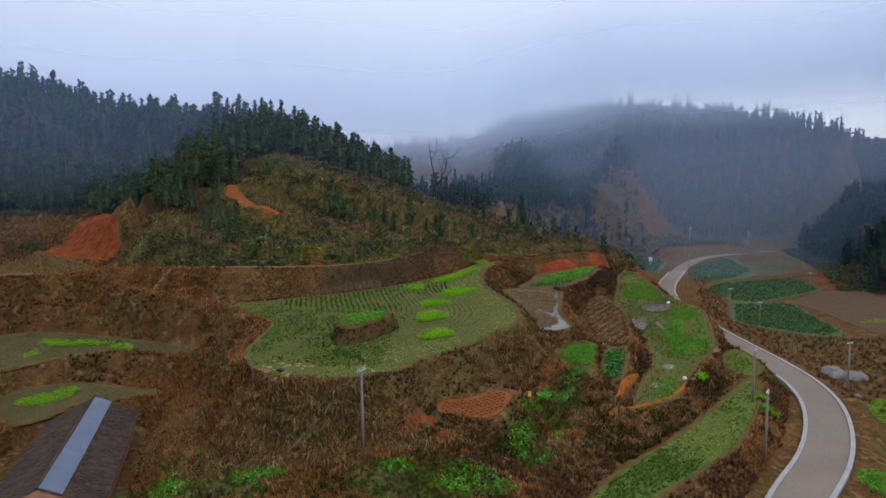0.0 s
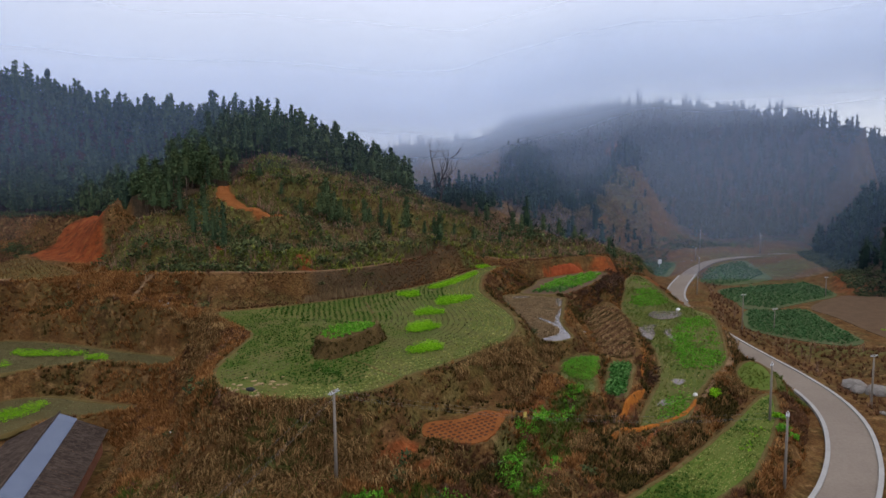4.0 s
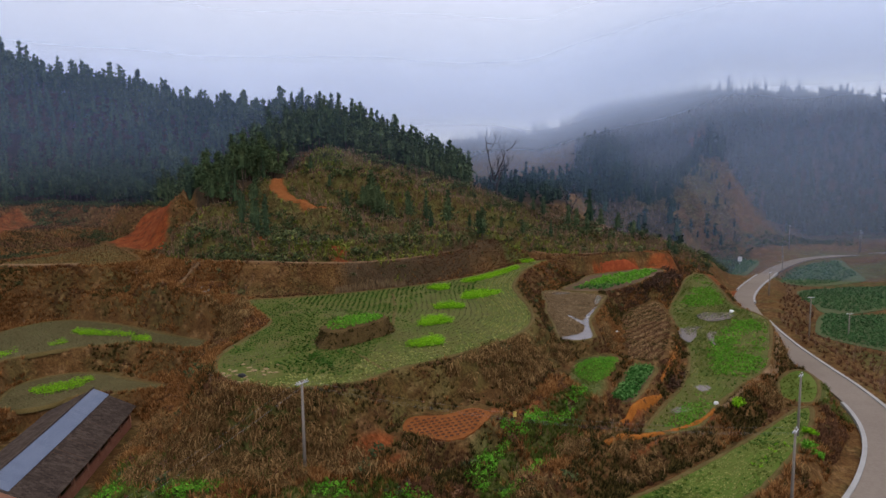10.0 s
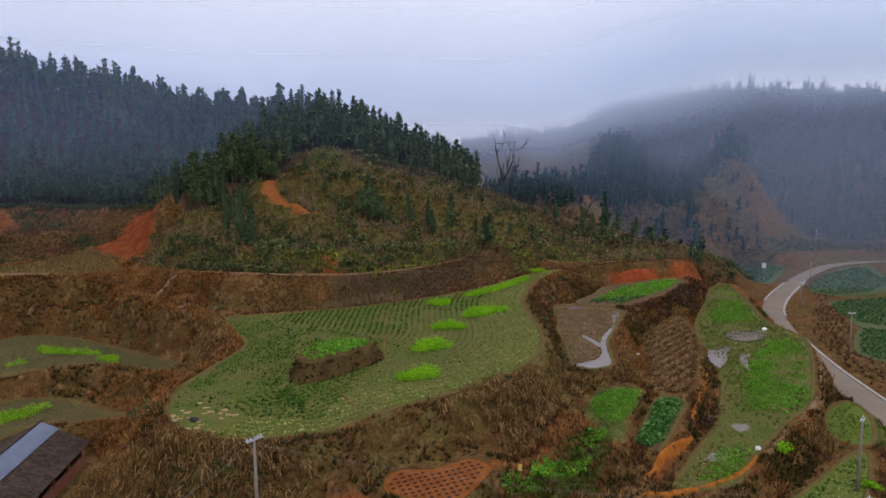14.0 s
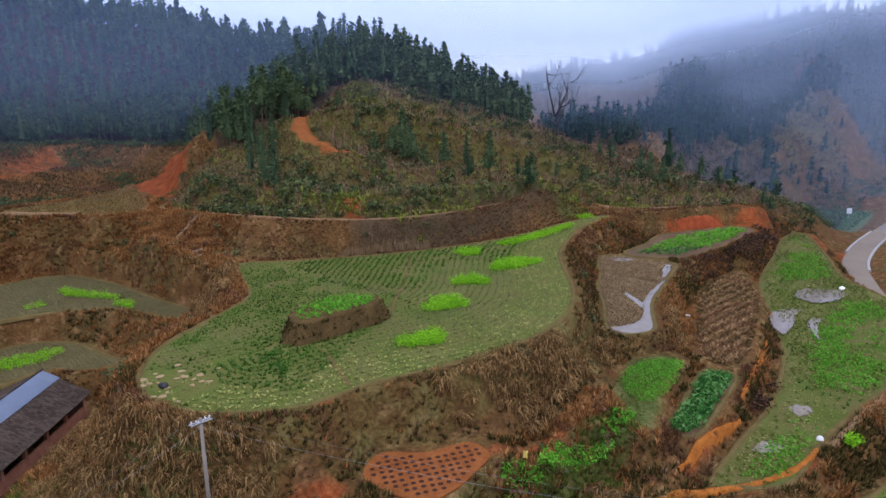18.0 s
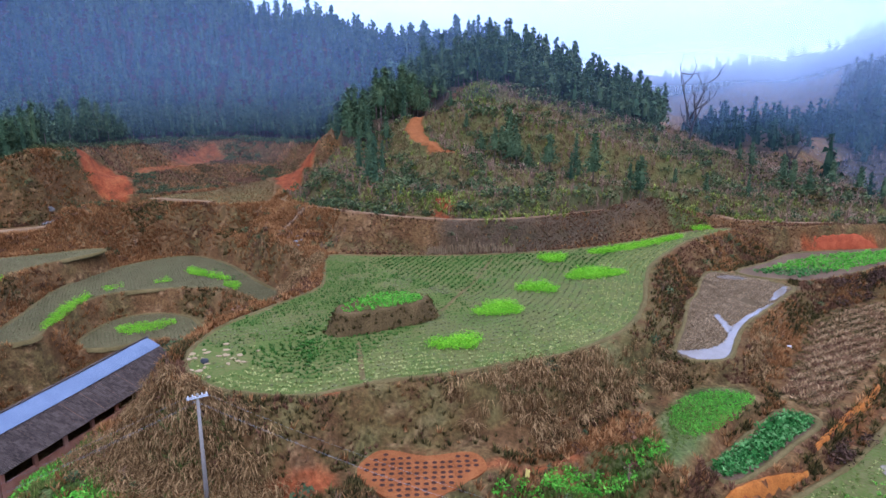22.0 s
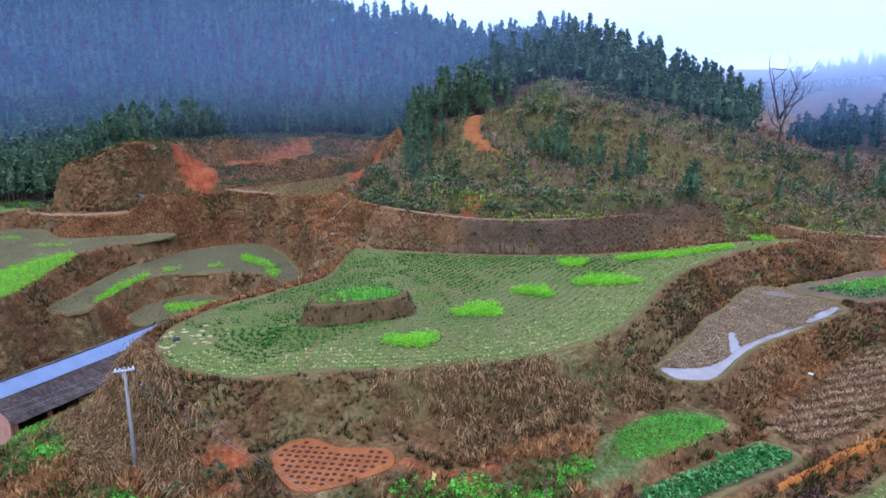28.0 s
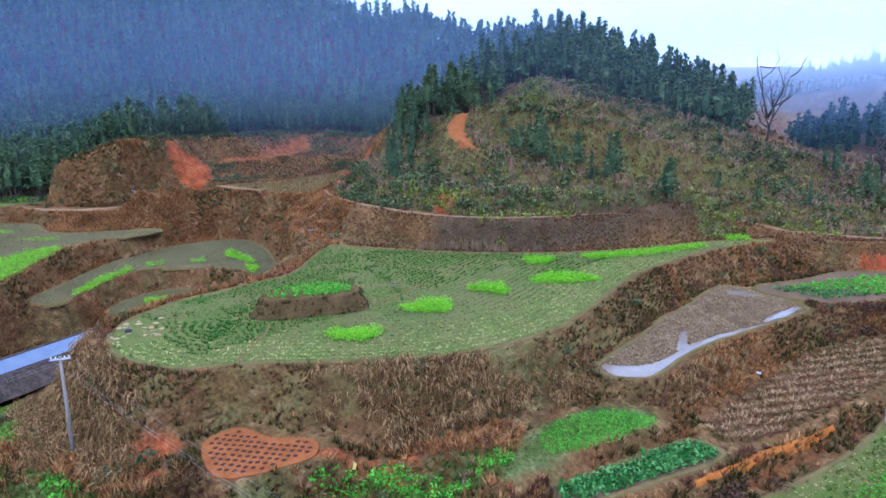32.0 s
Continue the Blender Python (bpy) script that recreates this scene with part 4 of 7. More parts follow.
def conifer_crown(r, h, rad, start, branches, leaves, size, profile, clumps=(0.5, 0.95)):
    """Needle clumps along drooping branches, ragged in outline, round a thin dark core."""
    out = []
    for i in range(branches):
        f = (i + r.uniform(0.2, 0.8)) / branches
        reach = rad * profile(f) * r.uniform(0.6, 1.15)
        w, z = 2.399 * i + r.uniform(-0.5, 0.5), h * (start + (0.97 - start) * f)
        for s in clumps:
            q = reach * s
            c = (q * math.cos(w), q * math.sin(w), z - 0.22 * q + r.normal() * 0.12)
            out.append(leaf_soup(leaves, c, 0.26 * reach + 0.32, size, r, 0.5, 0.6))
    out.append(leaf_soup(3, (0, 0, h * 0.97), 0.18, size * 0.7, r, 1.8))
    ring = np.linspace(0, 2 * math.pi, 6)
    for f0, f1 in ((0.0, 0.35), (0.35, 0.7), (0.7, 0.97)):
        lo, hi = [(0.42 * rad * profile(f), h * (start + (0.97 - start) * f)) for f in (f0, f1)]
        for u, v in zip(ring[:-1], ring[1:]):
            p, q = (lo[0] * math.cos(u), lo[0] * math.sin(u), lo[1]), (lo[0] * math.cos(v), lo[0] * math.sin(v), lo[1])
            m, n = (hi[0] * math.cos(u), hi[0] * math.sin(u), hi[1]), (hi[0] * math.cos(v), hi[0] * math.sin(v), hi[1])
            out.append(np.array([p, q, m, q, n, m]))
    return np.concatenate(out)


def fir_crown(r, h=13.0, rad=2.0, start=0.16, branches=40, leaves=6, size=0.36, clumps=(0.5, 0.95)):
    return conifer_crown(r, h, rad, start, branches, leaves, size, lambda f: 0.95 * (1 - f) ** 0.8 + 0.08, clumps)


def pine_crown(r, h=12.0, rad=2.2, start=0.45, branches=34, leaves=7, size=0.38, clumps=(0.5, 0.95)):
    return conifer_crown(r, h, rad, start, branches, leaves, size, lambda f: (1 - f ** 2.4) ** 0.9 * (0.72 + 0.28 * math.sin(7 * f)) + 0.1, clumps)


def trunk_mesh(h, r0, lean=0.0):
    return tube([(0, 0, -0.5), (lean * 0.3, 0, h * 0.3), (lean, lean * 0.4, h * 0.7), (lean * 1.1, lean * 0.3, h * 0.97)], [r0, r0 * 0.82, r0 * 0.5, 0.03], 6)


def bush_soup(r, rad=1.0, leaves=46, size=0.2, squash=0.75):
    out = [leaf_soup(leaves // 3, (r.normal() * rad * 0.4, r.normal() * rad * 0.4, rad * squash * r.uniform(0.4, 0.75)), rad * r.uniform(0.5, 0.75), size, r, squash) for _ in range(3)]
    return np.concatenate(out)


def tuft_soup(r, blades=9, h=0.8, spread=0.45, width=0.055):
    V = []
    for _ in range(blades):
        w, q = r.uniform(0, 6.283), r.uniform(0.3, 1.0)
        o = np.array([math.cos(w), math.sin(w), 0.0])
        s = np.array([-o[1], o[0], 0.0]) * width * r.uniform(0.7, 1.4)
        base = o * 0.12 * r.uniform(0, 1) + [0, 0, -0.06]
        mid = base + o * spread * q * 0.45 + [0, 0, h * r.uniform(0.55, 0.8)]
        tip = mid + o * spread * q * 0.8 + [0, 0, h * r.uniform(-0.15, 0.3)]
        V += [base - s, base + s, mid, mid - s * 0.9, mid + s * 0.9, tip]
    return np.array(V)


def spread_points(poly, spacing, r, jitter=0.5):
    P = np.asarray(poly)
    x, y = np.meshgrid(np.arange(P[:, 0].min(), P[:, 0].max(), spacing), np.arange(P[:, 1].min(), P[:, 1].max(), spacing))
    x = x.ravel() + r.uniform(-jitter, jitter, x.size) * spacing
    y = y.ravel() + r.uniform(-jitter, jitter, y.size) * spacing
    k = inside(P, x, y)
    return x[k], y[k]


def cloud_of(templates, x, y, z, scale, r, turn=True, tall=0.25):
    """All copies of the triangle soups in templates at the places, as one vertex array."""
    pick = r.integers(0, len(templates), len(x))
    out = []
    for t, T in enumerate(templates):
        k = np.where(pick == t)[0]
        if not len(k):
            continue
        a = r.uniform(0, 6.283, len(k)) if turn else np.zeros(len(k))
        c, s = np.cos(a)[:, None], np.sin(a)[:, None]
        sc = np.asarray(scale)[k][:, None] if np.ndim(scale) else np.full((len(k), 1), scale)
        st = sc * r.uniform(1 - tall, 1 + tall, (len(k), 1))
        X = (T[None, :, 0] * c - T[None, :, 1] * s) * sc + x[k][:, None]
        Y = (T[None, :, 0] * s + T[None, :, 1] * c) * sc + y[k][:, None]
        Z = T[None, :, 2] * st + z[k][:, None]
        out.append(np.stack([X, Y, Z], -1).reshape(-1, 3))
    return np.concatenate(out) if out else np.zeros((0, 3))


def stuff(name, V, material, label, category):
    if len(V):
        return thing(name, label, category, kind="stuff", data=tri_mesh(name, V, tri_index(len(V) // 3), material))


def free_of(x, y, margin=0.5):
    """True where no plot, road or yard lies."""
    i = np.clip(np.searchsorted(GX, x) - 1, 0, len(GX) - 2)
    j = np.clip(np.searchsorted(GY, y) - 1, 0, len(GY) - 2)
    return (CLEAR[j, i] > margin) & (RD[j, i] > 3.4 + margin)


def at_grid(A, x, y):
    i = np.clip(np.searchsorted(GX, x) - 1, 0, len(GX) - 2)
    j = np.clip(np.searchsorted(GY, y) - 1, 0, len(GY) - 2)
    return A[j, i]


def oval_points(cx, cy, rx, ry, turn=0.0, n=14):
    w = np.linspace(0, 2 * math.pi, n + 1)[:-1]
    c, q = math.cos(radians(turn)), math.sin(radians(turn))
    return np.stack([cx + rx * np.cos(w) * c - ry * np.sin(w) * q, cy + rx * np.cos(w) * q + ry * np.sin(w) * c], 1)


# ---- trees: templates ----
tree_kinds = []
for i in range(4):
    r = np.random.default_rng(20 + i)
    h = 12.5 + 1.2 * i
    C = fir_crown(r, h, 1.9 + 0.15 * i, 0.12 + 0.06 * i)
    tree_kinds.append(("fir_tree", h, C, M_FIR, "dark green fir with drooping boughs, on the wooded slope"))
for i in range(4):
    r = np.random.default_rng(40 + i)
    h = 11.0 + 1.0 * i
    C = pine_crown(r, h, 2.3 + 0.15 * i, 0.3 + 0.06 * i)
    tree_kinds.append(("pine_tree", h, C, M_PINE, "dark green pine with a bare lower trunk, on the slope"))
small_kinds = []
for i in range(1):
    r = np.random.default_rng(60 + i)
    small_kinds.append(fir_crown(r, 10 + i, 2.6, 0.08, 10, 3, 0.9, (0.7,)))
for i in range(4):
    r = np.random.default_rng(70 + i)
    small_kinds.append(pine_crown(r, 8 + 0.8 * i, 2.9, 0.15, 9, 3, 0.95, (0.7,)))
tree_bases = []
for i, (nm, h, C, m, label) in enumerate(tree_kinds):
    t = thing(nm, label, "tree", pose(0, 0, 0), group="trees of the left hill")
    tv, tf = trunk_mesh(h, 0.16, 0.25 * (i % 3 - 1))
    part("trunk", poly_mesh("trunk", tv, tf, M_BARK, True), t, "brown bark trunk")
    part("crown", tri_mesh("crown", C, tri_index(len(C) // 3), m), t, "needle foliage in layered sprays")
    tree_bases.append(t)
used_base = [False] * len(tree_bases)


def plant_tree(k, x, y, s, turn):
    m = pose(x, y, gz(x, y) - 0.15, 0, 0, turn) @ Matrix.Scale(s, 4)
    if not used_base[k]:
        tree_bases[k].matrix_basis = m
        used_base[k] = True
        return tree_bases[k]
    made = copy_thing(tree_bases[k], m)
    made.matrix_basis = m
    return made


# front of the left wood: single trees; behind them the mass
x, y = spread_points(WOOD_LEFT, 2.9, rng, 0.42)
x2, y2 = spread_points([(-50, 178), (-36, 178), (-27, 174), (-15, 188), (-10, 197), (-10, 210), (-24, 216), (-44, 206)], 2.6, rng, 0.5)
x, y = np.concatenate([x, x2]), np.concatenate([y, y2])
edge, _ = line_distance(WOOD_LEFT, x, y, True)
front = (edge < 11) & (y < 205) & (x > -152) & (x < 12)
order = np.where(front)[0]
chosen = order[rng.permutation(len(order))[:265]]
for k in chosen:
    fir = rng.uniform() < (0.4 if x[k] > -75 else 0.2)
    plant_tree(int(rng.integers(0, 4) + (0 if fir else 4)), float(x[k]), float(y[k]), float(rng.uniform(0.66, 0.98) * np.interp(x[k], (-34, -4), (1.0, 0.66))), float(rng.uniform(0, 360)))
rest = np.ones(len(x), bool)
rest[chosen] = False
x, y = x[rest], y[rest]
near = (x > -240) & (y < 252)
medium = [fir_crown(np.random.default_rng(65 + i), 11.5 + i, 2.2, 0.2, 16, 4, 0.6) for i in range(2)] + [pine_crown(np.random.default_rng(75 + i), 10.0 + 0.8 * i, 2.5, 0.32, 15, 4, 0.62) for i in range(4)]
V1 = cloud_of(medium, x[near], y[near], ground_z(x[near], y[near]), rng.uniform(0.66, 1.0, near.sum()), rng)
stuff("pine_wood", V1, M_PINE, "dense mixed fir and pine wood covering the hill", "wood")
trunks = np.concatenate([np.array([(0.14, 0, -0.5), (-0.07, 0.12, -0.5), (0, 0, 9.0), (-0.07, -0.12, -0.5), (0.14, 0, -0.5), (0, 0, 9.0)])])
V2 = cloud_of([trunks], x[near], y[near], ground_z(x[near], y[near]), rng.uniform(0.8, 1.1, near.sum()), rng)
stuff("wood_trunks", V2, M_BARK, "thin bare trunks inside the wood", "trunks")
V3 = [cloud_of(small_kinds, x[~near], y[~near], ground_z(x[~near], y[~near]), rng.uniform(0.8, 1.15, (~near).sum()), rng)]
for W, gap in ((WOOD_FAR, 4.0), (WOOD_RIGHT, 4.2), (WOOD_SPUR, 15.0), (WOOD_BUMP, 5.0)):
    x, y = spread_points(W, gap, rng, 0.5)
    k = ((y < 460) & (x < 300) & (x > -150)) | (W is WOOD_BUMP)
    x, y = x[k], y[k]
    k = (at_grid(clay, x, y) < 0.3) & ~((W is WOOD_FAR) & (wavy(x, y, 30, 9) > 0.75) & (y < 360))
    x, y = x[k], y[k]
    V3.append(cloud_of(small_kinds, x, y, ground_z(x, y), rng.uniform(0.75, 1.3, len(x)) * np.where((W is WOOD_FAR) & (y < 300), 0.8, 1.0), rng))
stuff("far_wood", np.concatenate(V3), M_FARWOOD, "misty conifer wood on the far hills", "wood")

# back wall of the flat terrace: brush and grass below the wood
WALL = [(-66, 127), (-84, 142), (-103, 157), (-97.5, 139), (-96, 127), (-103, 114), (-93, 104), (-90, 95), (-107, 92), (-119, 107), (-131, 124), (-146, 150), (-145, 175), (-115, 179), (-95, 175), (-84, 164), (-76, 153), (-66, 142)]

# single trees on the brush hillside and in the valley
for k, xx, yy, s in ((4, -7.4, 140.4, 0.86), (5, -0.4, 145.6, 0.78), (4, -20, 141, 0.5), (4, -25.5, 144, 0.92), (0, -40, 120.4, 0.72), (1, -42.4, 121.6, 0.55), (5, -17, 144, 0.7), (0, -14, 150, 0.6), (6, -26, 139, 0.55), (0, -11, 139, 0.42), (1, -23.5, 143, 0.6), (6, -1.6, 148, 0.5), (6, -4, 152, 0.4), (4, -23.3, 140.1, 0.72), (5, -25.5, 141, 0.6), (7, -21.4, 138.6, 0.5), (4, -31, 143, 0.42), (6, -36, 146, 0.36), (5, -12, 146, 0.42), (7, -15, 137, 0.4), (6, -51, 139, 0.62), (4, -53, 137, 0.55), (1, -57, 141, 0.7), (4, -42, 150, 0.4), (6, 3, 158, 0.36), (4, 8, 163, 0.42), (0, 15, 168, 0.4), (1, -46, 127, 0.72), (2, -48, 126, 0.6), (0, -44, 128, 0.5),
                     (6, -22, 141, 0.5), (6, 22, 180, 0.62), (4, 25, 182, 0.6), (5, 20, 184, 0.7), (6, 29, 186, 0.6), (7, 34, 189, 0.6), (5, 38, 186, 0.5), (4, 46, 178, 0.5), (6, 48, 180, 0.45),
                     (4, 10, 196, 0.5), (5, 13, 192, 0.65), (2, -13, 200, 0.75)):
    plant_tree(k, xx, yy, s * 1.0, xx * 37 % 360)
# tall skyline firs
for xx, yy, s in ((-49.6, 194.7, 1.05), (-46, 197, 0.95), (-55, 193, 0.9), (-72, 212, 1.0), (-76, 213, 0.95), (-67, 209, 0.9), (-61, 206, 1.0), (-58, 205, 0.85), (-34, 203, 1.0), (-11.5, 212.5, 0.8), (-41, 200, 0.9), (-28, 206, 0.8), (-22, 209, 0.75)):
    plant_tree(int(abs(xx)) % 4, xx, yy, s, xx * 53 % 360)

# bare dead trees on the saddle
for xx, yy, h, seed in ((-1.6, 194.3, 18.5, 3), (20.8, 194, 10.5, 5)):
    r = np.random.default_rng(seed)
    pieces = []

    def limb(p, d, length, rad, depth):
        pts, rr, q, dd = [p], [rad], Vector(p), Vector(d)
        for s in range(4):
            dd = (dd + Vector(r.normal(size=3)) * 0.15 + Vector((0, 0, 0.16))).normalized()
            q = q + dd * length / 4
            pts.append(tuple(q))
            rr.append(rad * (1 - 0.2 * (s + 1)))
            if depth < 3 and s >= 1:
                for _ in range(1 if depth else 2):
                    side = (dd + Vector(r.normal(size=3)) * 0.5).normalized()
                    limb(tuple(q), side, length * r.uniform(0.4, 0.65), rad * 0.5, depth + 1)
        pieces.append(tube(pts, rr, 5))

    base = thing("dead_tree", "bare grey dead tree with forked crooked limbs", "tree", pose(xx, yy, gz(xx, yy) - 0.3))
    limb((0, 0, 0), (0.05, 0, 1), h * 0.5, 0.42, 0)
    limb((0.1, 0, h * 0.35), (0.35, 0.1, 1), h * 0.5, 0.3, 1)
    limb((-0.1, 0, h * 0.35), (-0.3, 0, 1), h * 0.6, 0.3, 1)
    part("limbs", poly_mesh("limbs", *joined(pieces), M_DEADWOOD, True), base)

# ---- brush on the hillside ----
bushes = [bush_soup(np.random.default_rng(80 + i), 1.0, 54, 0.2) for i in range(5)]
ferns = [tuft_soup(np.random.default_rng(90 + i), 9, 0.8, 0.6, 0.11) for i in range(4)]
twigs = [tuft_soup(np.random.default_rng(95 + i), 12, 1.3, 0.5, 0.03) for i in range(4)]
HILL = [(-70, 128), (-48, 116.2), (-38, 112.9), (-26, 114.8), (-14, 121.7), (-6.3, 135.2), (-1.4, 147.3), (4, 154.6), (15, 160), (40, 174), (60, 190), (64, 215), (40, 230), (16, 220), (0, 204), (-16, 187), (-27, 174), (-46, 176), (-53, 163), (-55, 148), (-66, 142)]
x, y = spread_points(HILL, 0.66, rng)
HILL_PATH = [(-53, 159), (-51.6, 153.6), (-50.6, 149.6), (-48.4, 145.4), (-43.6, 141.2), (-38, 137.6), (-33.2, 135.3)]
k = (at_grid(clay, x, y) < 0.35) & (line_distance(HILL_PATH, x, y)[0] > 1.9)
x, y = x[k], y[k]
tone = wavy(x, y, 9, 1)
lowpart = np.clip((136 - y) / 16, 0, 1)
sel = rng.uniform(size=len(x))
open_side = line_distance([(a + 0.6, b - 3.6) for a, b in HILL_PATH[2:]], x, y)[0] > 3.6
g1 = open_side & (sel < 0.05 + 0.17 * lowpart + 0.09 * (tone > 0.25)) & (tone > -0.6)
g2 = ~g1 & (sel > 0.93)
g3 = open_side & ~g1 & ~g2 & (sel > 0.72)
g4 = ~g1 & ~g2 & ~g3
stuff("hillside_shrubs", cloud_of(bushes, x[g1], y[g1], ground_z(x[g1], y[g1]), rng.uniform(0.7, 1.9, g1.sum()), rng), M_BROAD, "dark green shrubs scattered over the hillside", "shrubs")
stuff("hillside_grass", cloud_of(ferns, x[g4], y[g4], ground_z(x[g4], y[g4]), rng.uniform(0.5, 1.05, g4.sum()), rng), M_HILLGRASS, "olive and tan grass on the hillside", "grass")
stuff("hillside_ferns", cloud_of(ferns, x[g2], y[g2], ground_z(x[g2], y[g2]), rng.uniform(0.8, 1.5, g2.sum()), rng), M_OLIVE, "yellow-green ferns on the hillside", "ferns")
stuff("brushwood", cloud_of(twigs, x[g3], y[g3], ground_z(x[g3], y[g3]), rng.uniform(0.8, 1.7, g3.sum()), rng), M_GREYTWIG, "bare grey-brown brushwood on the hillside", "brushwood")
V = []
for cx, cy, rx, ry, gap in ((-44, 161, 6, 10, 0.62), (-35, 154, 5, 4, 1.2), (-30, 118, 8, 2.5, 0.8), (-14, 126, 3, 5, 0.9), (-22, 119.5, 10, 3, 1.0), (-10, 131, 3, 6, 1.0), (-38, 117, 7, 2.5, 0.9), (5, 152, 6, 4, 1.1), (14, 162, 8, 4, 1.1)):
    w = np.linspace(0, 6.2, 16)
    x, y = spread_points(np.stack([cx + rx * np.cos(w), cy + ry * np.sin(w)], 1), gap, rng)
    V.append(cloud_of(ferns, x, y, ground_z(x, y), rng.uniform(0.7, 1.4, len(x)), rng))
stuff("bracken_patches", np.concatenate(V), M_OLIVE, "bright yellow-green bracken patches", "ferns")

x, y = spread_points(WALL, 0.62, rng)
k = at_grid(clay, x, y) < 0.3
x, y = x[k], y[k]
tone = wavy(x, y, 5, 4) + rng.normal(size=len(x)) * 0.25
wall_tufts = [tuft_soup(np.random.default_rng(160 + i), 8, 0.7, 0.6, 0.08) for i in range(4)]
for lo, hi, m, nm, lb in ((-9, -0.15, M_FERN, "wall_bracken", "reddish bracken on the slope below the wood"), (-0.15, 0.35, M_OLIVEGRASS, "wall_grass", "olive grass on the slope below the wood"), (0.35, 9, M_DRY, "wall_dry_grass", "tan grass on the slope below the wood")):
    q = (tone >= lo) & (tone < hi)
    stuff(nm, cloud_of(wall_tufts, x[q], y[q], ground_z(x[q], y[q]), rng.uniform(0.5, 1.1, q.sum()), rng), m, lb, "grass")
q = (wavy(x, y, 8, 7) > 0.35) & (rng.uniform(size=len(x)) < 0.35)
stuff("wall_shrubs", cloud_of(bushes, x[q], y[q], ground_z(x[q], y[q]), rng.uniform(0.5, 1.1, q.sum()), rng), M_BROAD, "low dark shrubs on the slope below the wood", "shrubs")
# brush at the wood's foot and in the far valley
x, y = spread_points([(-76, 152), (-83, 163), (-95, 175), (-115, 180), (-148, 176), (-148, 150), (-134, 124), (-122, 106), (-113, 90), (-122, 76), (-114, 74), (-106, 90), (-115, 108), (-127, 124), (-140, 150), (-139, 170), (-115, 174), (-95, 170), (-86, 161), (-78, 149)], 1.5, rng)
k = at_grid(clay, x, y) < 0.25
x, y = x[k], y[k]
V = cloud_of(bushes, x, y, ground_z(x, y), rng.uniform(0.7, 1.7, len(x)), rng)
x, y = spread_points([(30, 200), (60, 196), (74, 226), (86, 262), (104, 298), (140, 316), (190, 326), (190, 334), (130, 326), (92, 304), (70, 270), (50, 230)], 2.2, rng)
k = at_grid(RD, x, y) > 5
V4 = cloud_of(bushes, x[k], y[k], ground_z(x[k], y[k]), rng.uniform(0.8, 2.0, k.sum()), rng)
x, y = spread_points([(126, 196), (136, 192), (150, 226), (160, 260), (172, 292), (164, 296), (148, 262), (138, 228)], 1.6, rng)
V5 = cloud_of(bushes, x, y, ground_z(x, y), rng.uniform(0.8, 2.0, len(x)), rng)
x, y = spread_points([(0, 206), (-14, 214), (-18, 240), (-4, 240), (14, 236), (26, 246), (30, 240), (44, 232), (58, 214), (50, 196), (40, 186), (22, 176), (14, 184), (8, 196)], 1.5, rng)
q = rng.uniform(size=len(x))
stuff("saddle_brush", cloud_of(twigs, x[q < 0.6], y[q < 0.6], ground_z(x[q < 0.6], y[q < 0.6]), rng.uniform(0.9, 2.0, (q < 0.6).sum()), rng), M_GREYTWIG, "grey-brown brushwood on the saddle", "brushwood")
stuff("saddle_shrubs", cloud_of(bushes, x[q > 0.6], y[q > 0.6], ground_z(x[q > 0.6], y[q > 0.6]), rng.uniform(0.7, 1.7, (q > 0.6).sum()), rng), M_OLIVEGRASS, "olive shrubs on the saddle", "shrubs")
x, y = spread_points([(17, 180), (24, 178), (32, 183), (40, 187), (37, 193), (26, 190), (18, 187)], 2.6, rng)
stuff("evergreen_thicket", cloud_of(bushes, x, y, ground_z(x, y), rng.uniform(1.6, 3.0, len(x)), rng), M_BROAD, "dark evergreen thicket below the dead trees", "shrubs")
x, y = spread_points(WOOD_SPUR, 2.0, rng)
q = rng.uniform(size=len(x))
stuff("spur_brush", cloud_of(twigs, x[q < 0.4], y[q < 0.4], ground_z(x[q < 0.4], y[q < 0.4]), rng.uniform(1.0, 2.2, (q < 0.4).sum()), rng), M_GREYTWIG, "grey-brown brushwood on the far spur", "brushwood")
x, y = x[q > 0.4], y[q > 0.4]
stuff("spur_shrubs", cloud_of(bushes, x, y, ground_z(x, y), rng.uniform(0.8, 1.9, len(x)), rng), M_OLIVEGRASS, "olive shrubs on the far spur", "shrubs")
x, y = spread_points([(40, 306), (70, 284), (102, 302), (102, 330), (76, 352), (54, 345)], 1.9, rng)
q = rng.uniform(size=len(x))
stuff("knoll_shrubs", cloud_of(bushes, x[q < 0.7], y[q < 0.7], ground_z(x[q < 0.7], y[q < 0.7]), rng.uniform(1.2, 2.6, (q < 0.7).sum()), rng), M_HILLGRASS, "olive-brown shrubs on the low knoll before the far hill", "shrubs")
stuff("knoll_trees", cloud_of(small_kinds, x[q > 0.9], y[q > 0.9], ground_z(x[q > 0.9], y[q > 0.9]), rng.uniform(0.4, 0.7, (q > 0.9).sum()), rng), M_FARWOOD, "small dark trees on the low knoll", "trees")
x, y = spread_points([(-50, 178), (-36, 178), (-27, 175), (-16, 188), (-9, 198), (-10, 208), (-22, 205), (-36, 200), (-50, 192)], 1.5, rng)
V6 = cloud_of(bushes, x, y, ground_z(x, y), rng.uniform(1.4, 2.8, len(x)), rng)
stuff("wood_edge_shrubs", np.concatenate([V, V4, V5, V6]), M_BROAD, "dark shrubs along the foot of the woods", "shrubs")

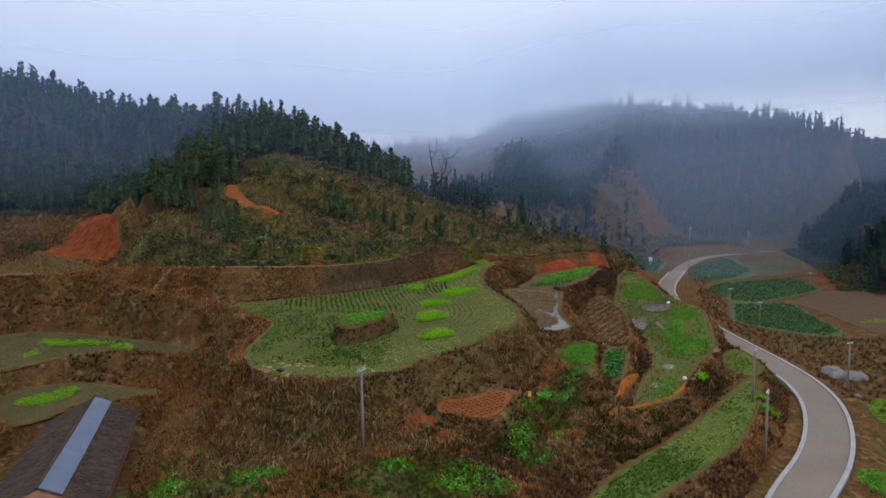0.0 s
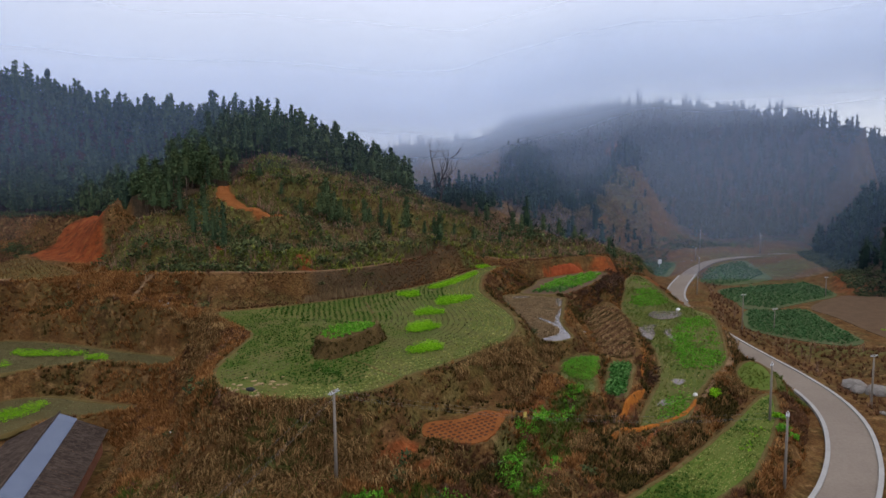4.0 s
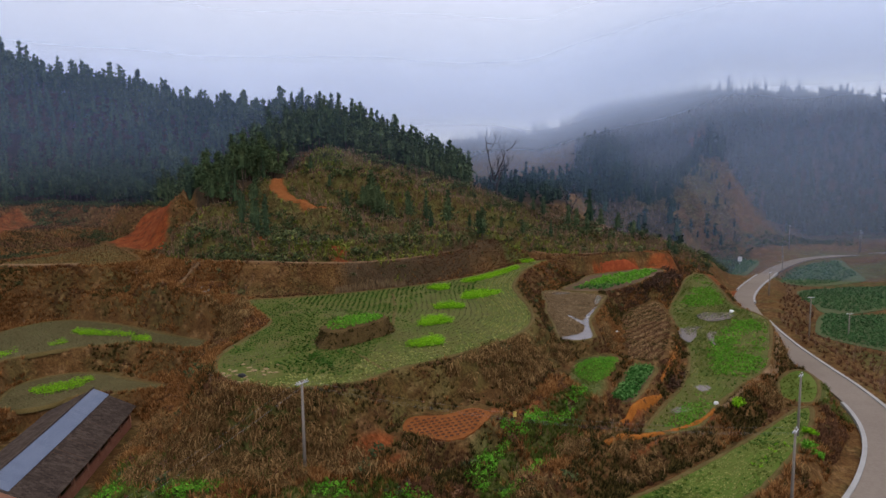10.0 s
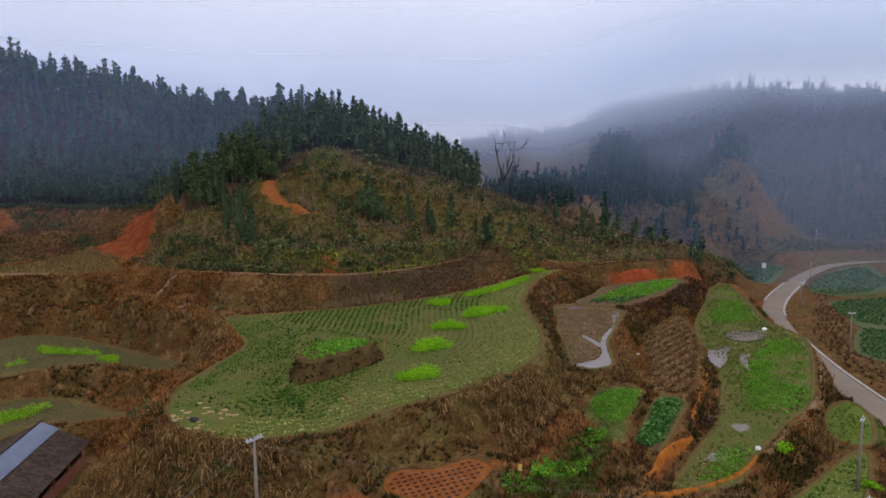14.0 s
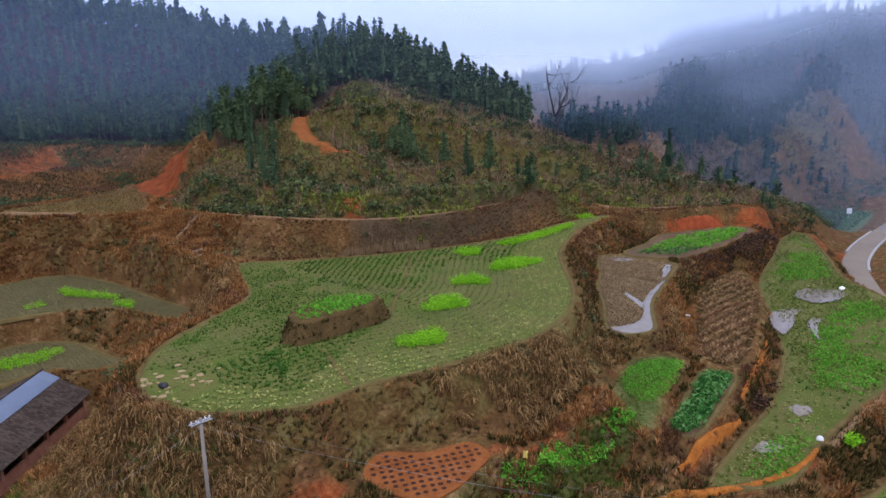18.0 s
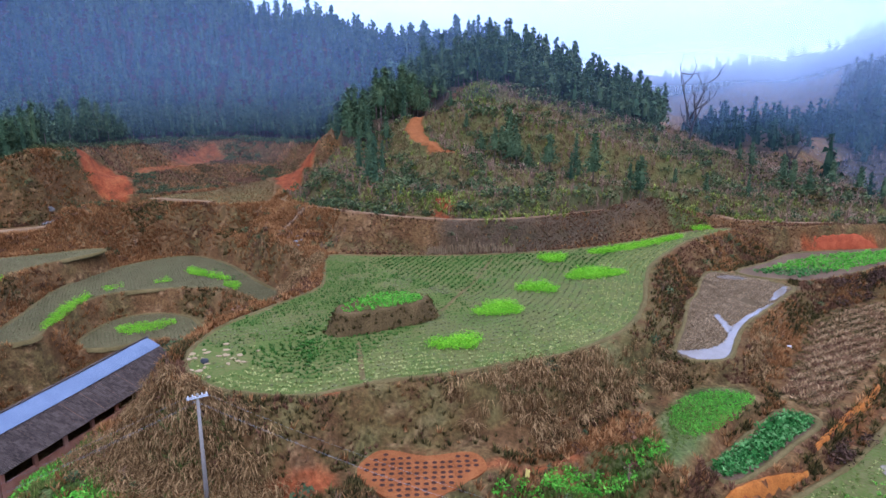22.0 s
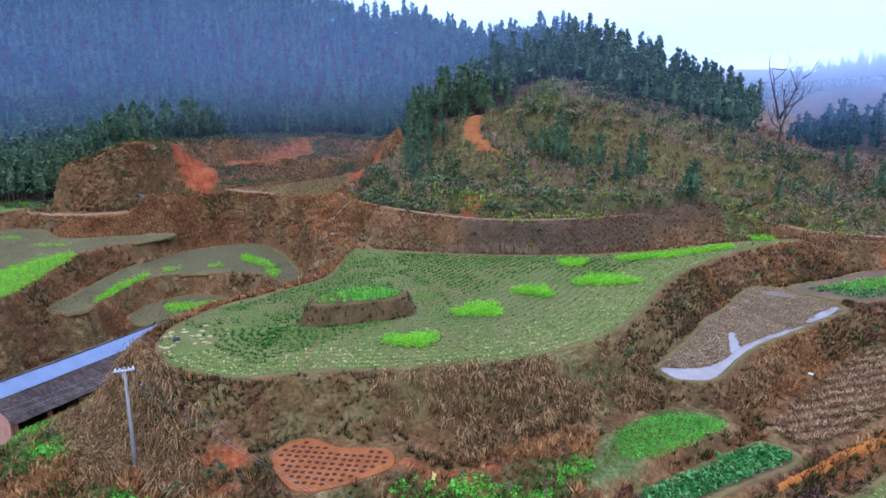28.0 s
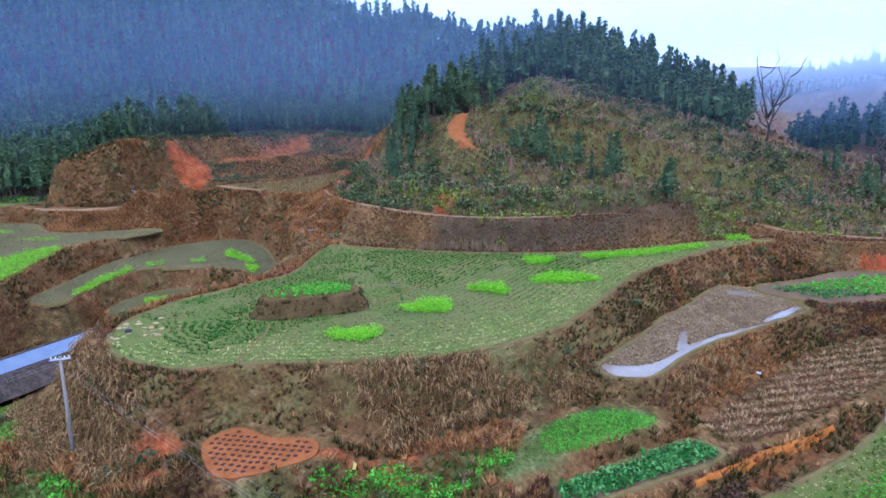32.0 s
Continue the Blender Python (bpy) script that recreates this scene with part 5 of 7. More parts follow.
# dark thorn scrub on the bank beside the vegetable plot and above the pond
V = []
for cx, cy, rx, ry, turn in ((39.5, 150, 3.2, 10, -22), (43.5, 162, 3, 8, -22), (33, 139, 2.4, 5, -25), (31, 92, 1.2, 5, -20), (29.3, 86, 1.0, 4, -25)):
    x, y = spread_points(oval_points(cx, cy, rx, ry, turn), 1.0, rng)
    k = free_of(x, y, 0.2)
    V.append(cloud_of(bushes, x[k], y[k], ground_z(x[k], y[k]), rng.uniform(0.7, 1.3, k.sum()), rng))
stuff("thorn_scrub", np.concatenate(V), M_SCRUB, "dark leafless thorn scrub on the bank", "shrubs")

# ---- dry grass, bracken and weeds on the banks ----
def short_tuft(r, blades=12, h=0.75, spread=0.6, width=0.085):
    w, q = r.uniform(0, 6.283, blades), r.uniform(0.2, 1.0, blades)
    o = np.stack([np.cos(w), np.sin(w), np.zeros(blades)], 1)
    s = np.stack([-o[:, 1], o[:, 0], np.zeros(blades)], 1) * (width * r.uniform(0.7, 1.4, (blades, 1)))
    base = o * (0.16 * r.uniform(0, 1, (blades, 1))) - [0, 0, 0.06]
    tip = base + o * (spread * q)[:, None] + np.stack([np.zeros(blades), np.zeros(blades), h * r.uniform(0.45, 1.0, blades)], 1)
    return np.stack([base - s, base + s, tip], 1).reshape(-1, 3)


tufts = [short_tuft(np.random.default_rng(100 + i)) for i in range(6)]


def mop_soup(r, blades=46, h=1.15, fall=0.9, spread=0.75, width=0.032):
    """A dense arching clump: blades from a wide foot, most of them drooping to one side."""
    foot = r.normal(size=(blades, 3)) * (0.32, 0.32, 0) - (0, 0, 0.1)
    w = r.normal(size=blades) * 1.1
    o = np.stack([np.cos(w), np.sin(w), np.zeros(blades)], 1)
    s = np.stack([-o[:, 1], o[:, 0], np.zeros(blades)], 1) * (width * r.uniform(0.7, 1.5, (blades, 1)))
    up = np.stack([np.zeros(blades), np.zeros(blades), h * r.uniform(0.5, 1.05, blades)], 1)
    mid = foot + up + o * (spread * r.uniform(0.2, 0.6, (blades, 1)))
    tip = mid + o * (spread * r.uniform(0.5, 1.2, (blades, 1))) - np.stack([np.zeros(blades), np.zeros(blades), fall * r.uniform(0.1, 0.8, blades)], 1)
    return np.stack([foot - s, foot + s, mid, mid - s, mid + s, tip], 1).reshape(-1, 3)


tall_tufts = [mop_soup(np.random.default_rng(110 + i)) for i in range(6)]
BANKS = [(-30, 43), (-52, 44), (-75, 44), (-112, 60), (-118, 80), (-112, 100), (-100, 118), (-95, 148), (-70, 128), (-48, 114.6), (-38, 111.4), (-26, 113.2), (-14, 120), (-6, 133.5), (-1, 145.5), (7.5, 155.8), (24, 163), (44, 178), (60, 196), (66, 180), (60, 160), (57, 140), (56, 118), (53, 92), (42, 74), (30, 60), (22, 43)]
x, y = spread_points(BANKS, 0.27, rng, 0.6)
k = free_of(x, y, 0.0) & (line_distance(TRAIL[:, :2], x, y)[0] > 0.75) & (at_grid(clay, x, y) < 0.35) & (rng.uniform(size=len(x)) < 0.56 + 0.55 * wavy(x, y, 4, 2))
x, y = x[k], y[k]
tone, grn = wavy(x, y, 7, 6) + 0.25 * wavy(x, y, 1.7, 1), at_grid(green, x, y)
u1, u2 = rng.uniform(size=len(x)), rng.uniform(size=len(x))
rim_d = line_distance(PLOT_MAIN[:15], x, y)[0]
back_bank = (line_distance(TRAIL[:, :2], x, y)[0] < 7) & (y > 104) & (x > -40)
front_bank = (rim_d < 5.2 + 0.8 * wavy(x, y, 3, 9)) & (x > -15) & (y < 128)
west = (x < -24) & ~back_bank
weed = (grn > 0.45) & ~back_bank & (u1 < np.where(front_bank, 0.25, 0.8))
fern = ~weed & np.where(back_bank, u2 < 0.82, np.where(front_bank, u2 < 0.26, (tone < -0.35) & (u2 < np.where(west, 0.55, 0.9))))
olive = ~weed & ~fern & np.where(front_bank, u2 < 0.94, np.where(west, (wavy(x, y, 6, 11) > 0.45) & (u1 < 0.7), wavy(x, y, 6, 11) + rng.normal(size=len(x)) * 0.3 > -0.05))
dry = ~weed & ~fern & ~olive
low_growth = np.where(back_bank, 0.58, np.where(front_bank | (line_distance(PLOT_POND, x, y, True)[0] < 5), 0.8, 1.0))
stuff("dry_grass", cloud_of(tufts, x[dry], y[dry], ground_z(x[dry], y[dry]), rng.uniform(0.5, 1.2, dry.sum()) * low_growth[dry], rng), M_DRY, "withered brown grass on the terrace banks", "grass")
stuff("olive_grass", cloud_of(tufts, x[olive], y[olive], ground_z(x[olive], y[olive]), rng.uniform(0.5, 1.1, olive.sum()) * low_growth[olive], rng), M_OLIVEGRASS, "olive-green rough grass on the banks", "grass")
stuff("dead_bracken", cloud_of(tufts, x[fern], y[fern], ground_z(x[fern], y[fern]), rng.uniform(0.45, 1.05, fern.sum()) * low_growth[fern], rng), M_FERN, "reddish dead bracken on the banks", "bracken")
stuff("bank_weeds", cloud_of(tufts, x[weed], y[weed], ground_z(x[weed], y[weed]), rng.uniform(0.45, 1.0, weed.sum()), rng), M_WEED, "green weeds on the banks", "weeds")
# silvergrass clumps, straw coloured
V = []
for cx, cy, rx, ry, gap in ((-16, 60.5, 6.5, 2.6, 0.95), (-8, 61.3, 5, 1.6, 0.9), (-20, 62, 3.5, 2.2, 0.9), (9.5, 80.5, 2.6, 4.8, 0.85), (12.5, 88, 1.6, 4.0, 0.9), (14.6, 93, 1.2, 2.5, 0.9), (-33, 93, 3.2, 6, 1.0), (-36, 99, 3.5, 3, 1.0), (-29, 70, 2.6, 6, 1.0),
                              (3, 74, 3, 1.2, 1.0), (23, 104, 1.2, 6, 1.0), (33.5, 118, 2, 9, 1.1), (-52, 62, 6, 6, 1.2), (-70, 78, 3, 6, 1.2), (38, 78, 3, 6, 1.0), (44, 92, 3, 6, 1.0), (23, 71, 3, 3, 0.9), (29, 77, 2, 4, 0.9), (50, 108, 2, 8, 1.1), (-12, 57, 5, 1.6, 0.9), (-3.5, 59.5, 2.4, 1.6, 0.9), (12, 61.5, 1.6, 3, 0.9), (16.5, 71, 1.6, 2.6, 0.9), (-25, 60, 2.6, 3, 0.9), (-34, 71, 1.8, 5, 1.0), (5.5, 76.5, 2.5, 1.0, 0.9), (-36, 97, 3.4, 3.2, 0.75), (-40, 99.5, 3, 2, 0.8), (16, 93, 1.2, 2, 0.8), (21, 100, 0.8, 6, 0.9), (-62, 100, 8, 1.6, 1.1), (-20, 58, 4, 2, 0.9), (-41, 99, 7, 2.6, 0.62), (-32, 89, 2.2, 6, 0.7), (-13, 60, 8, 2.2, 0.7), (6.5, 77.5, 3.4, 1.8, 0.62), (10.5, 84, 2.2, 4, 0.62), (-45, 95.4, 5, 1.0, 0.7), (-37.6, 75, 1.0, 5, 0.7), (-34.6, 65, 1.0, 6, 0.7)):
    w = np.linspace(0, 6.2, 14)
    x, y = spread_points(np.stack([cx + rx * np.cos(w), cy + ry * np.sin(w)], 1), gap, rng)
    k = free_of(x, y, 0.5)
    V.append(cloud_of(tall_tufts, x[k], y[k], ground_z(x[k], y[k]), rng.uniform(0.6, 1.15, k.sum()), rng))
stuff("silvergrass", np.concatenate(V), M_SILVER, "tall arching straw-coloured silvergrass clumps", "grass")
# shrubs on banks and valley side
x, y = spread_points(BANKS, 3.0, rng, 0.6)
k = free_of(x, y, 0.9) & (wavy(x, y, 14, 3) > -0.1)
x, y = x[k], y[k]
tone = rng.uniform(size=len(x))
for lo, hi, m, nm, lb in ((0, 0.45, M_FERN, "dead_shrubs", "leafless reddish-brown shrubs on the banks"), (0.45, 0.75, M_GREYTWIG, "grey_brush", "grey leafless brush on the banks"), (0.75, 1.0, M_BROAD, "bank_shrubs", "small dark green shrubs on the banks")):
    q = (tone >= lo) & (tone < hi)
    stuff(nm, cloud_of(bushes if m is not M_GREYTWIG else twigs, x[q], y[q], ground_z(x[q], y[q]), rng.uniform(0.5, 1.1, q.sum()), rng), m, lb, "shrubs")
x, y = spread_points([(62, 86), (58, 96), (62, 130), (66, 156), (74, 178), (84, 200), (90, 222), (96, 222), (90, 200), (80, 172), (74, 140), (96, 134), (104, 120), (90, 90), (70, 76)], 1.3, rng)
k = free_of(x, y, 0.6)
x, y = x[k], y[k]
q = rng.uniform(size=len(x))
stuff("valley_dry_grass", cloud_of(tufts, x[q < 0.8], y[q < 0.8], ground_z(x[q < 0.8], y[q < 0.8]), rng.uniform(0.6, 1.4, (q < 0.8).sum()), rng), M_FERN, "brown withered growth beside the road", "grass")
stuff("valley_brush", cloud_of(twigs, x[q > 0.9], y[q > 0.9], ground_z(x[q > 0.9], y[q > 0.9]), rng.uniform(0.8, 1.6, (q > 0.9).sum()), rng), M_GREYTWIG, "grey brushwood beside the road", "brushwood")


# ---- stubble rows ----
def rows_in(poly, du, dv, turn, r, jitter=0.12):
    P = np.asarray(poly)
    c, s = math.cos(radians(turn)), math.sin(radians(turn))
    mid, span = P.mean(0), np.hypot(*(P.max(0) - P.min(0)))
    u, v = np.meshgrid(np.arange(-span, span, du), np.arange(-span, span, dv))
    u, v = u.ravel() + r.uniform(-jitter, jitter, u.size) * du, v.ravel() + r.uniform(-jitter, jitter, u.size) * dv
    x, y = mid[0] + u * c - v * s, mid[1] + u * s + v * c
    k = inside(P, x, y)
    d, _ = line_distance(P, x[k], y[k], True)
    x, y = x[k][d > 0.5], y[k][d > 0.5]
    bend = 0.5 * wavy(x, y, 26, 3)
    return x + bend * c, y + bend * s


POND_WATER = [
    [(15.9, 98.2), (16.8, 97.3), (18.3, 96.9), (20.2, 98.2), (20.6, 101), (20.6, 104), (20.8, 109.5), (22.1, 117), (23.2, 122), (22.3, 119.8), (21.1, 116), (20.0, 111.5), (19.6, 107.5), (19.6, 104.5), (18.9, 101.4), (17.4, 99.6)],
    [(22.7, 122.6), (23.8, 126), (24.3, 131), (23.7, 131.6), (23.0, 128)],
    [(19.5, 107), (19.7, 109), (18.6, 111.2), (17.6, 113.4), (17.3, 112.6), (18.4, 109.6)],
    [(14.8, 132.6), (16.4, 131.8), (18.2, 132.8), (18.6, 134), (16.2, 134.6)],
]
MOUND = [(-13.0, 77.0), (-10.8, 77.9), (-8.2, 82.2), (-6.5, 86.0), (-8.2, 88.3), (-11.6, 87.6), (-14.2, 84.2), (-14.8, 79.6)]
stub = [tuft_soup(np.random.default_rng(120 + i), 4, 0.2, 0.2, 0.07) for i in range(4)]
RIM = smooth_loop([(-20.3, 66.2), (-17.2, 64.2), (-12.7, 63.4), (-8.9, 64.4), (-5.5, 66.2), (-3.6, 69.0), (-0.9, 72.4), (2.4, 75.7), (5.5, 79.5), (8.5, 83.5), (10.8, 89.3), (11.7, 95.8), (11.0, 103.1), (9.2, 111.4), (7.8, 120), (8.2, 130), (9.6, 141), (13.8, 153)], 6, closed=False)


def rows_along(rim, poly, gap, step, deep, r):
    """Planting rows that follow a field's curved rim inwards."""
    tg = np.gradient(rim, axis=0)
    nn = np.stack([-tg[:, 1], tg[:, 0]], 1) / np.hypot(tg[:, 0], tg[:, 1])[:, None]
    X, Y, D = [], [], []
    for v in np.arange(0.7, deep, gap):
        L = rim + nn * v
        s = np.concatenate([[0], np.cumsum(np.hypot(*np.diff(L, axis=0).T))])
        q = np.arange(0, s[-1], step) + r.uniform(-0.12, 0.12, len(np.arange(0, s[-1], step))) * step
        X.append(np.interp(q, s, L[:, 0]))
        Y.append(np.interp(q, s, L[:, 1]))
        D.append(np.full(len(q), v))
    X, Y, D = np.concatenate(X), np.concatenate(Y), np.concatenate(D)
    X, Y = X + r.normal(size=len(X)) * 0.09, Y + r.normal(size=len(X)) * 0.09
    k = inside(poly, X, Y) & (line_distance(poly, X, Y, True)[0] > 0.5) & (np.abs(line_distance(rim, X, Y)[0] - D) < 0.45)
    return X[k], Y[k], D[k]


P, s = next((P, s) for k2, P, s, m in PLOTS if k2 == "main")
x, y, deep = rows_along(RIM, P, 0.84, 0.34, 45, rng)
k = ~inside(MOUND, x, y) & ~((np.hypot((x + 18) / 4.5, (y - 67) / 2.6) < 1) & (rng.uniform(size=len(x)) < 0.85))
x, y, deep = x[k], y[k], deep[k]
taken = {(int(a // 1.1), int(b // 1.1)) for a, b in zip(x, y)}
x2, y2 = rows_in(P, 0.34, 0.84, 52, rng, 0.1)
k = np.array([(int(a // 1.1), int(b // 1.1)) not in taken for a, b in zip(x2, y2)]) & ~inside(MOUND, x2, y2) & ~((np.hypot((x2 + 18) / 4.5, (y2 - 67) / 2.6) < 1) & (rng.uniform(size=len(x2)) < 0.85))
x, y, deep = np.concatenate([x, x2[k]]), np.concatenate([y, y2[k]]), np.concatenate([deep, np.full(k.sum(), 12.0)])
left = (((x < -7) & (y > 68)) | (y > 112)) & (wavy(x, y, 5, 8) + rng.normal(size=len(x)) * 0.2 > -0.32) & (x < 1)
pale = ~left & (deep + 2.0 * wavy(x, y, 9, 2) + rng.normal(size=len(x)) * 1.5 < 7) & (rng.uniform(size=len(x)) < 0.8)
fresh = ~left & ~pale & (wavy(x, y, 7, 5) > 0.35)
dull = ~left & ~pale & ~fresh
for q, m, lo, hi, label in ((left, M_STEMGREEN, 1.2, 2.1, "green shoots regrowing from rice stubble"), (pale, M_STEM, 1.0, 1.8, "pale cut rice stubble in curved rows"), (fresh, M_STEMGREEN, 0.8, 1.3, "thin green shoots in the stubble rows"), (dull, M_STEMDULL, 0.9, 1.5, "brown weathered rice stubble in rows")):
    stuff("rice_stubble", cloud_of(stub, x[q], y[q], plane(s, x[q], y[q]), rng.uniform(lo, hi, q.sum()), rng), m, label, "stubble")
for key, du, dv, turn, nm in (("a", 0.42, 0.55, 60, "rice_stubble"), ("low", 0.42, 0.5, 48, "rice_stubble"), ("pond", 0.26, 0.36, 80, "rice_stubble"), ("wet", 0.7, 0.8, 66, "rice_stubble"), ("up", 0.55, 0.7, 30, "rice_stubble"), ("b", 0.5, 0.6, 60, "rice_stubble")):
    P, s = next((P, s) for k2, P, s, m in PLOTS if k2 == key)
    x, y = rows_in(P, du, dv, turn, rng)
    k = rng.uniform(size=len(x)) < 0.9
    x, y = x[k], y[k]
    tone = wavy(x, y, 8, 2) + rng.normal(size=len(x)) * 0.25
    if key in ("a", "up", "b"):
        tone -= 0.9
    if key == "pond":
        tone -= 3
        k = np.ones(len(x), bool)
        for w in POND_WATER:
            k &= ~inside(smooth_loop(w, 5), x, y)
        k &= wavy(x, y, 3.0, 5) > -0.75
        x, y, tone = x[k], y[k], tone[k]
    gr = tone > 0.25
    z = plane(s, x, y)
    stuff(nm, cloud_of(stub, x[~gr], y[~gr], z[~gr], rng.uniform(0.9, 1.5, (~gr).sum()) * (1.1 if key == "pond" else 1.0), rng), M_STALK if key == "pond" else M_STEMDULL if key in ("a", "up", "b") else M_STEM, "cut straw-coloured rice stubble in rows", "stubble")
    stuff(nm, cloud_of(stub, x[gr], y[gr], z[gr], rng.uniform(1.3, 2.3, gr.sum()), rng), M_STEMGREEN, "green shoots regrowing from rice stubble", "stubble")

# ---- crops ----
leafy = [np.concatenate([leaf_soup(13, (0, 0, 0.16), 0.24, 0.095, np.random.default_rng(130 + i), 0.6, 0.9)]) for i in range(5)]

rapes = [leaf_soup(15, (0, 0, 0.26), 0.26, 0.07, np.random.default_rng(170 + i), 1.15, 1.2) for i in range(5)]


def crop(name, label, poly, key, gap, size, material, ragged=0.3):
    P = smooth_loop(poly, 4)
    s = next((s for k2, _, s, _ in PLOTS if k2 == key), None)
    x, y = spread_points(P, gap, rng, 0.5)
    d, _ = line_distance(P, x, y, True)
    k = d > rng.uniform(0, 1, len(x)) * ragged
    if ragged > 0.9:
        k &= wavy(x, y, 4.5, 3) + 0.6 * wavy(x, y, 1.6, 8) + rng.normal(size=len(x)) * 0.25 > -0.25
    x, y = x[k], y[k]
    z = plane(s, x, y) if s else ground_z(x, y)
    return stuff(name, cloud_of(rapes if name == "rapeseed_patch" else leafy, x, y, z, rng.uniform(0.7, 1.3, len(x)) * size, rng), material, label, "crop")


def oval(cx, cy, rx, ry, turn=0):
    w = np.linspace(0, 2 * math.pi, 11)[:-1]
    c, s = math.cos(radians(turn)), math.sin(radians(turn))
    wob = 1 + 0.16 * np.sin(w * 3 + cx) + 0.1 * np.cos(w * 2 + cy)
    return [(cx + rx * a * c - ry * b * s, cy + rx * a * s + ry * b * c) for a, b in zip(np.cos(w) * wob, np.sin(w) * wob)]


RAPE = "bright yellow-green patch of young rapeseed"
for cx, cy, rx, ry, turn in ((-1, 81.1, 2.5, 1.9, 45), (-1.9, 92, 2.9, 2.1, 50), (-1.4, 101.6, 2.3, 2.1, 50), (2.5, 111.3, 4.2, 2.2, 42), (-5.4, 116.8, 2.4, 2.0, 50), (9.2, 150.7, 2.0, 1.7, 50)):
    crop("rapeseed_patch", RAPE + " in the stubble field", oval(cx, cy, rx * 1.1, ry * 1.08, turn), "main", 0.22, 1.25, M_RAPE, 0.8)
crop("rapeseed_patch", RAPE + " along the field's far edge", [(-2.6, 124), (-0.4, 122.5), (4.6, 131), (8.3, 141.2), (6.6, 142.2), (2.4, 133)], "main", 0.23, 1.2, M_RAPE, 0.8)
crop("rapeseed_patch", RAPE + " in a narrow strip", [(-56.8, 71.2), (-62.4, 76.2), (-66.6, 82), (-65.5, 83), (-61.2, 77.6), (-56.4, 72.6)], "a", 0.36, 1.5, M_RAPE)
for cx, cy, rx, ry, turn in ((-67.2, 87.2, 1.6, 0.7, 80), (-64.2, 94, 1.4, 0.9, 60), (-62, 100.6, 6, 1.4, -5), (-52, 98, 2.6, 1.2, 150)):
    crop("rapeseed_patch", RAPE + " on the crescent terrace", oval(cx, cy, rx, ry, turn), "a", 0.36, 1.5, M_RAPE)
crop("rapeseed_patch", RAPE + " behind the shed", oval(-56, 84.8, 4.6, 2.2, 60), "b", 0.36, 1.3, M_RAPE)
crop("rapeseed_patch", RAPE + " on the upper terrace", [(-53.5, 60.2), (-58.6, 65), (-66, 70), (-73.6, 75), (-74.4, 70), (-68, 62), (-60, 57)], "up", 0.42, 1.3, M_RAPE)
crop("rapeseed_patch", RAPE + " in a thin strip on the upper terrace", oval(-84.3, 74.3, 3.6, 0.9, 42), "up", 0.42, 1.2, M_RAPE)
crop("rapeseed_patch", RAPE + " far on the upper terrace", oval(-97.7, 71, 2.2, 0.9, 42), "up", 0.42, 1.2, M_RAPE)
crop("rapeseed_patch", RAPE + " on the small terrace", oval(-117.5, 78.5, 5.5, 1.6, 20), "small", 0.45, 1.2, M_RAPE)
x, y = rows_in([(18.2, 137), (22.4, 145.6), (25.8, 152), (33, 162), (39, 167), (41, 163.4), (36.4, 153.6), (32, 145.4), (26, 136.6)], 0.5, 1.25, 58, rng, 0.25)
q = (y - 141) - 0.4 * (x - 24) + rng.normal(size=len(x)) < 0.8
stuff("cabbage_rows", cloud_of(leafy, x[q], y[q], np.full(q.sum(), -3.1), rng.uniform(1.5, 2.4, q.sum()), rng), M_BEAN, "blue-green cabbage rows below the red bank", "crop")
stuff("vegetable_rows", cloud_of(leafy, x[~q], y[~q], np.full((~q).sum(), -3.1), rng.uniform(1.6, 2.5, (~q).sum()), rng), M_VEG, "bright green leafy rows below the red bank", "crop")
crop("bean_plants", "thick blue-green bean plants filling a plot", [(21.6, 82.3), (22.3, 84.2), (24.7, 92), (26, 95.5), (28, 95.6), (28.2, 94.2), (26.3, 89.2), (24.7, 84.6), (23.2, 81.7)], "bean", 0.36, 1.9, M_BEAN, 0.1)
for p in ([(86, 192), (91, 209), (104.3, 216.5), (119.5, 221), (126.8, 222.6), (125, 208), (121, 198.5), (107.6, 189.6), (92, 180)], ):
    crop("low_crop", "dark green low crop on the valley floor", p, "farm1", 0.95, 2.1, M_CABBAGE)
crop("low_crop", "dark green low crop rows beside the road", [(84, 175), (91, 174.6), (99, 175), (96.4, 160.2), (94, 147.3), (92, 141.6), (86.6, 138.7), (80.2, 143.8), (75, 152.4), (76.6, 160)], "farm2", 0.8, 2.0, M_CABBAGE)
crop("low_crop", "dark green low crop beyond the road", [(86.3, 282), (100, 288), (101, 280), (94, 266), (86, 248), (80, 243), (78, 246)], "far", 1.1, 2.0, M_CABBAGE)
crop("low_crop", "green low crop inside the road bend", [(94, 235), (108, 262), (122, 278), (134, 287), (129, 268), (123, 246), (104, 226), (94, 226)], "bend", 1.2, 2.0, M_CABBAGE)
crop("wet_weeds", "yellow-green weeds in the wet paddy", [(46, 103), (41.6, 97), (37, 98), (39.6, 112), (44.6, 123), (49, 130.4), (53.6, 130), (52, 120)], "wet", 0.36, 0.95, M_VEG, 1.8)
crop("wet_weeds", "yellow-green weeds at the paddy's upper end", [(41, 140), (47, 158), (51, 172), (53.5, 170), (52, 150), (50, 142)], "wet", 0.42, 0.95, M_VEG, 1.2)
crop("wet_weeds", "low olive weeds over the whole paddy", PLOT_WET, "wet", 0.5, 0.8, M_WEED, 1.3)
crop("wet_weeds", "green weeds at the paddy's lower end", [(27, 78.4), (28.6, 83), (33, 90), (35.6, 89), (31, 80.5)], "wet", 0.34, 0.9, M_VEG, 1.2)
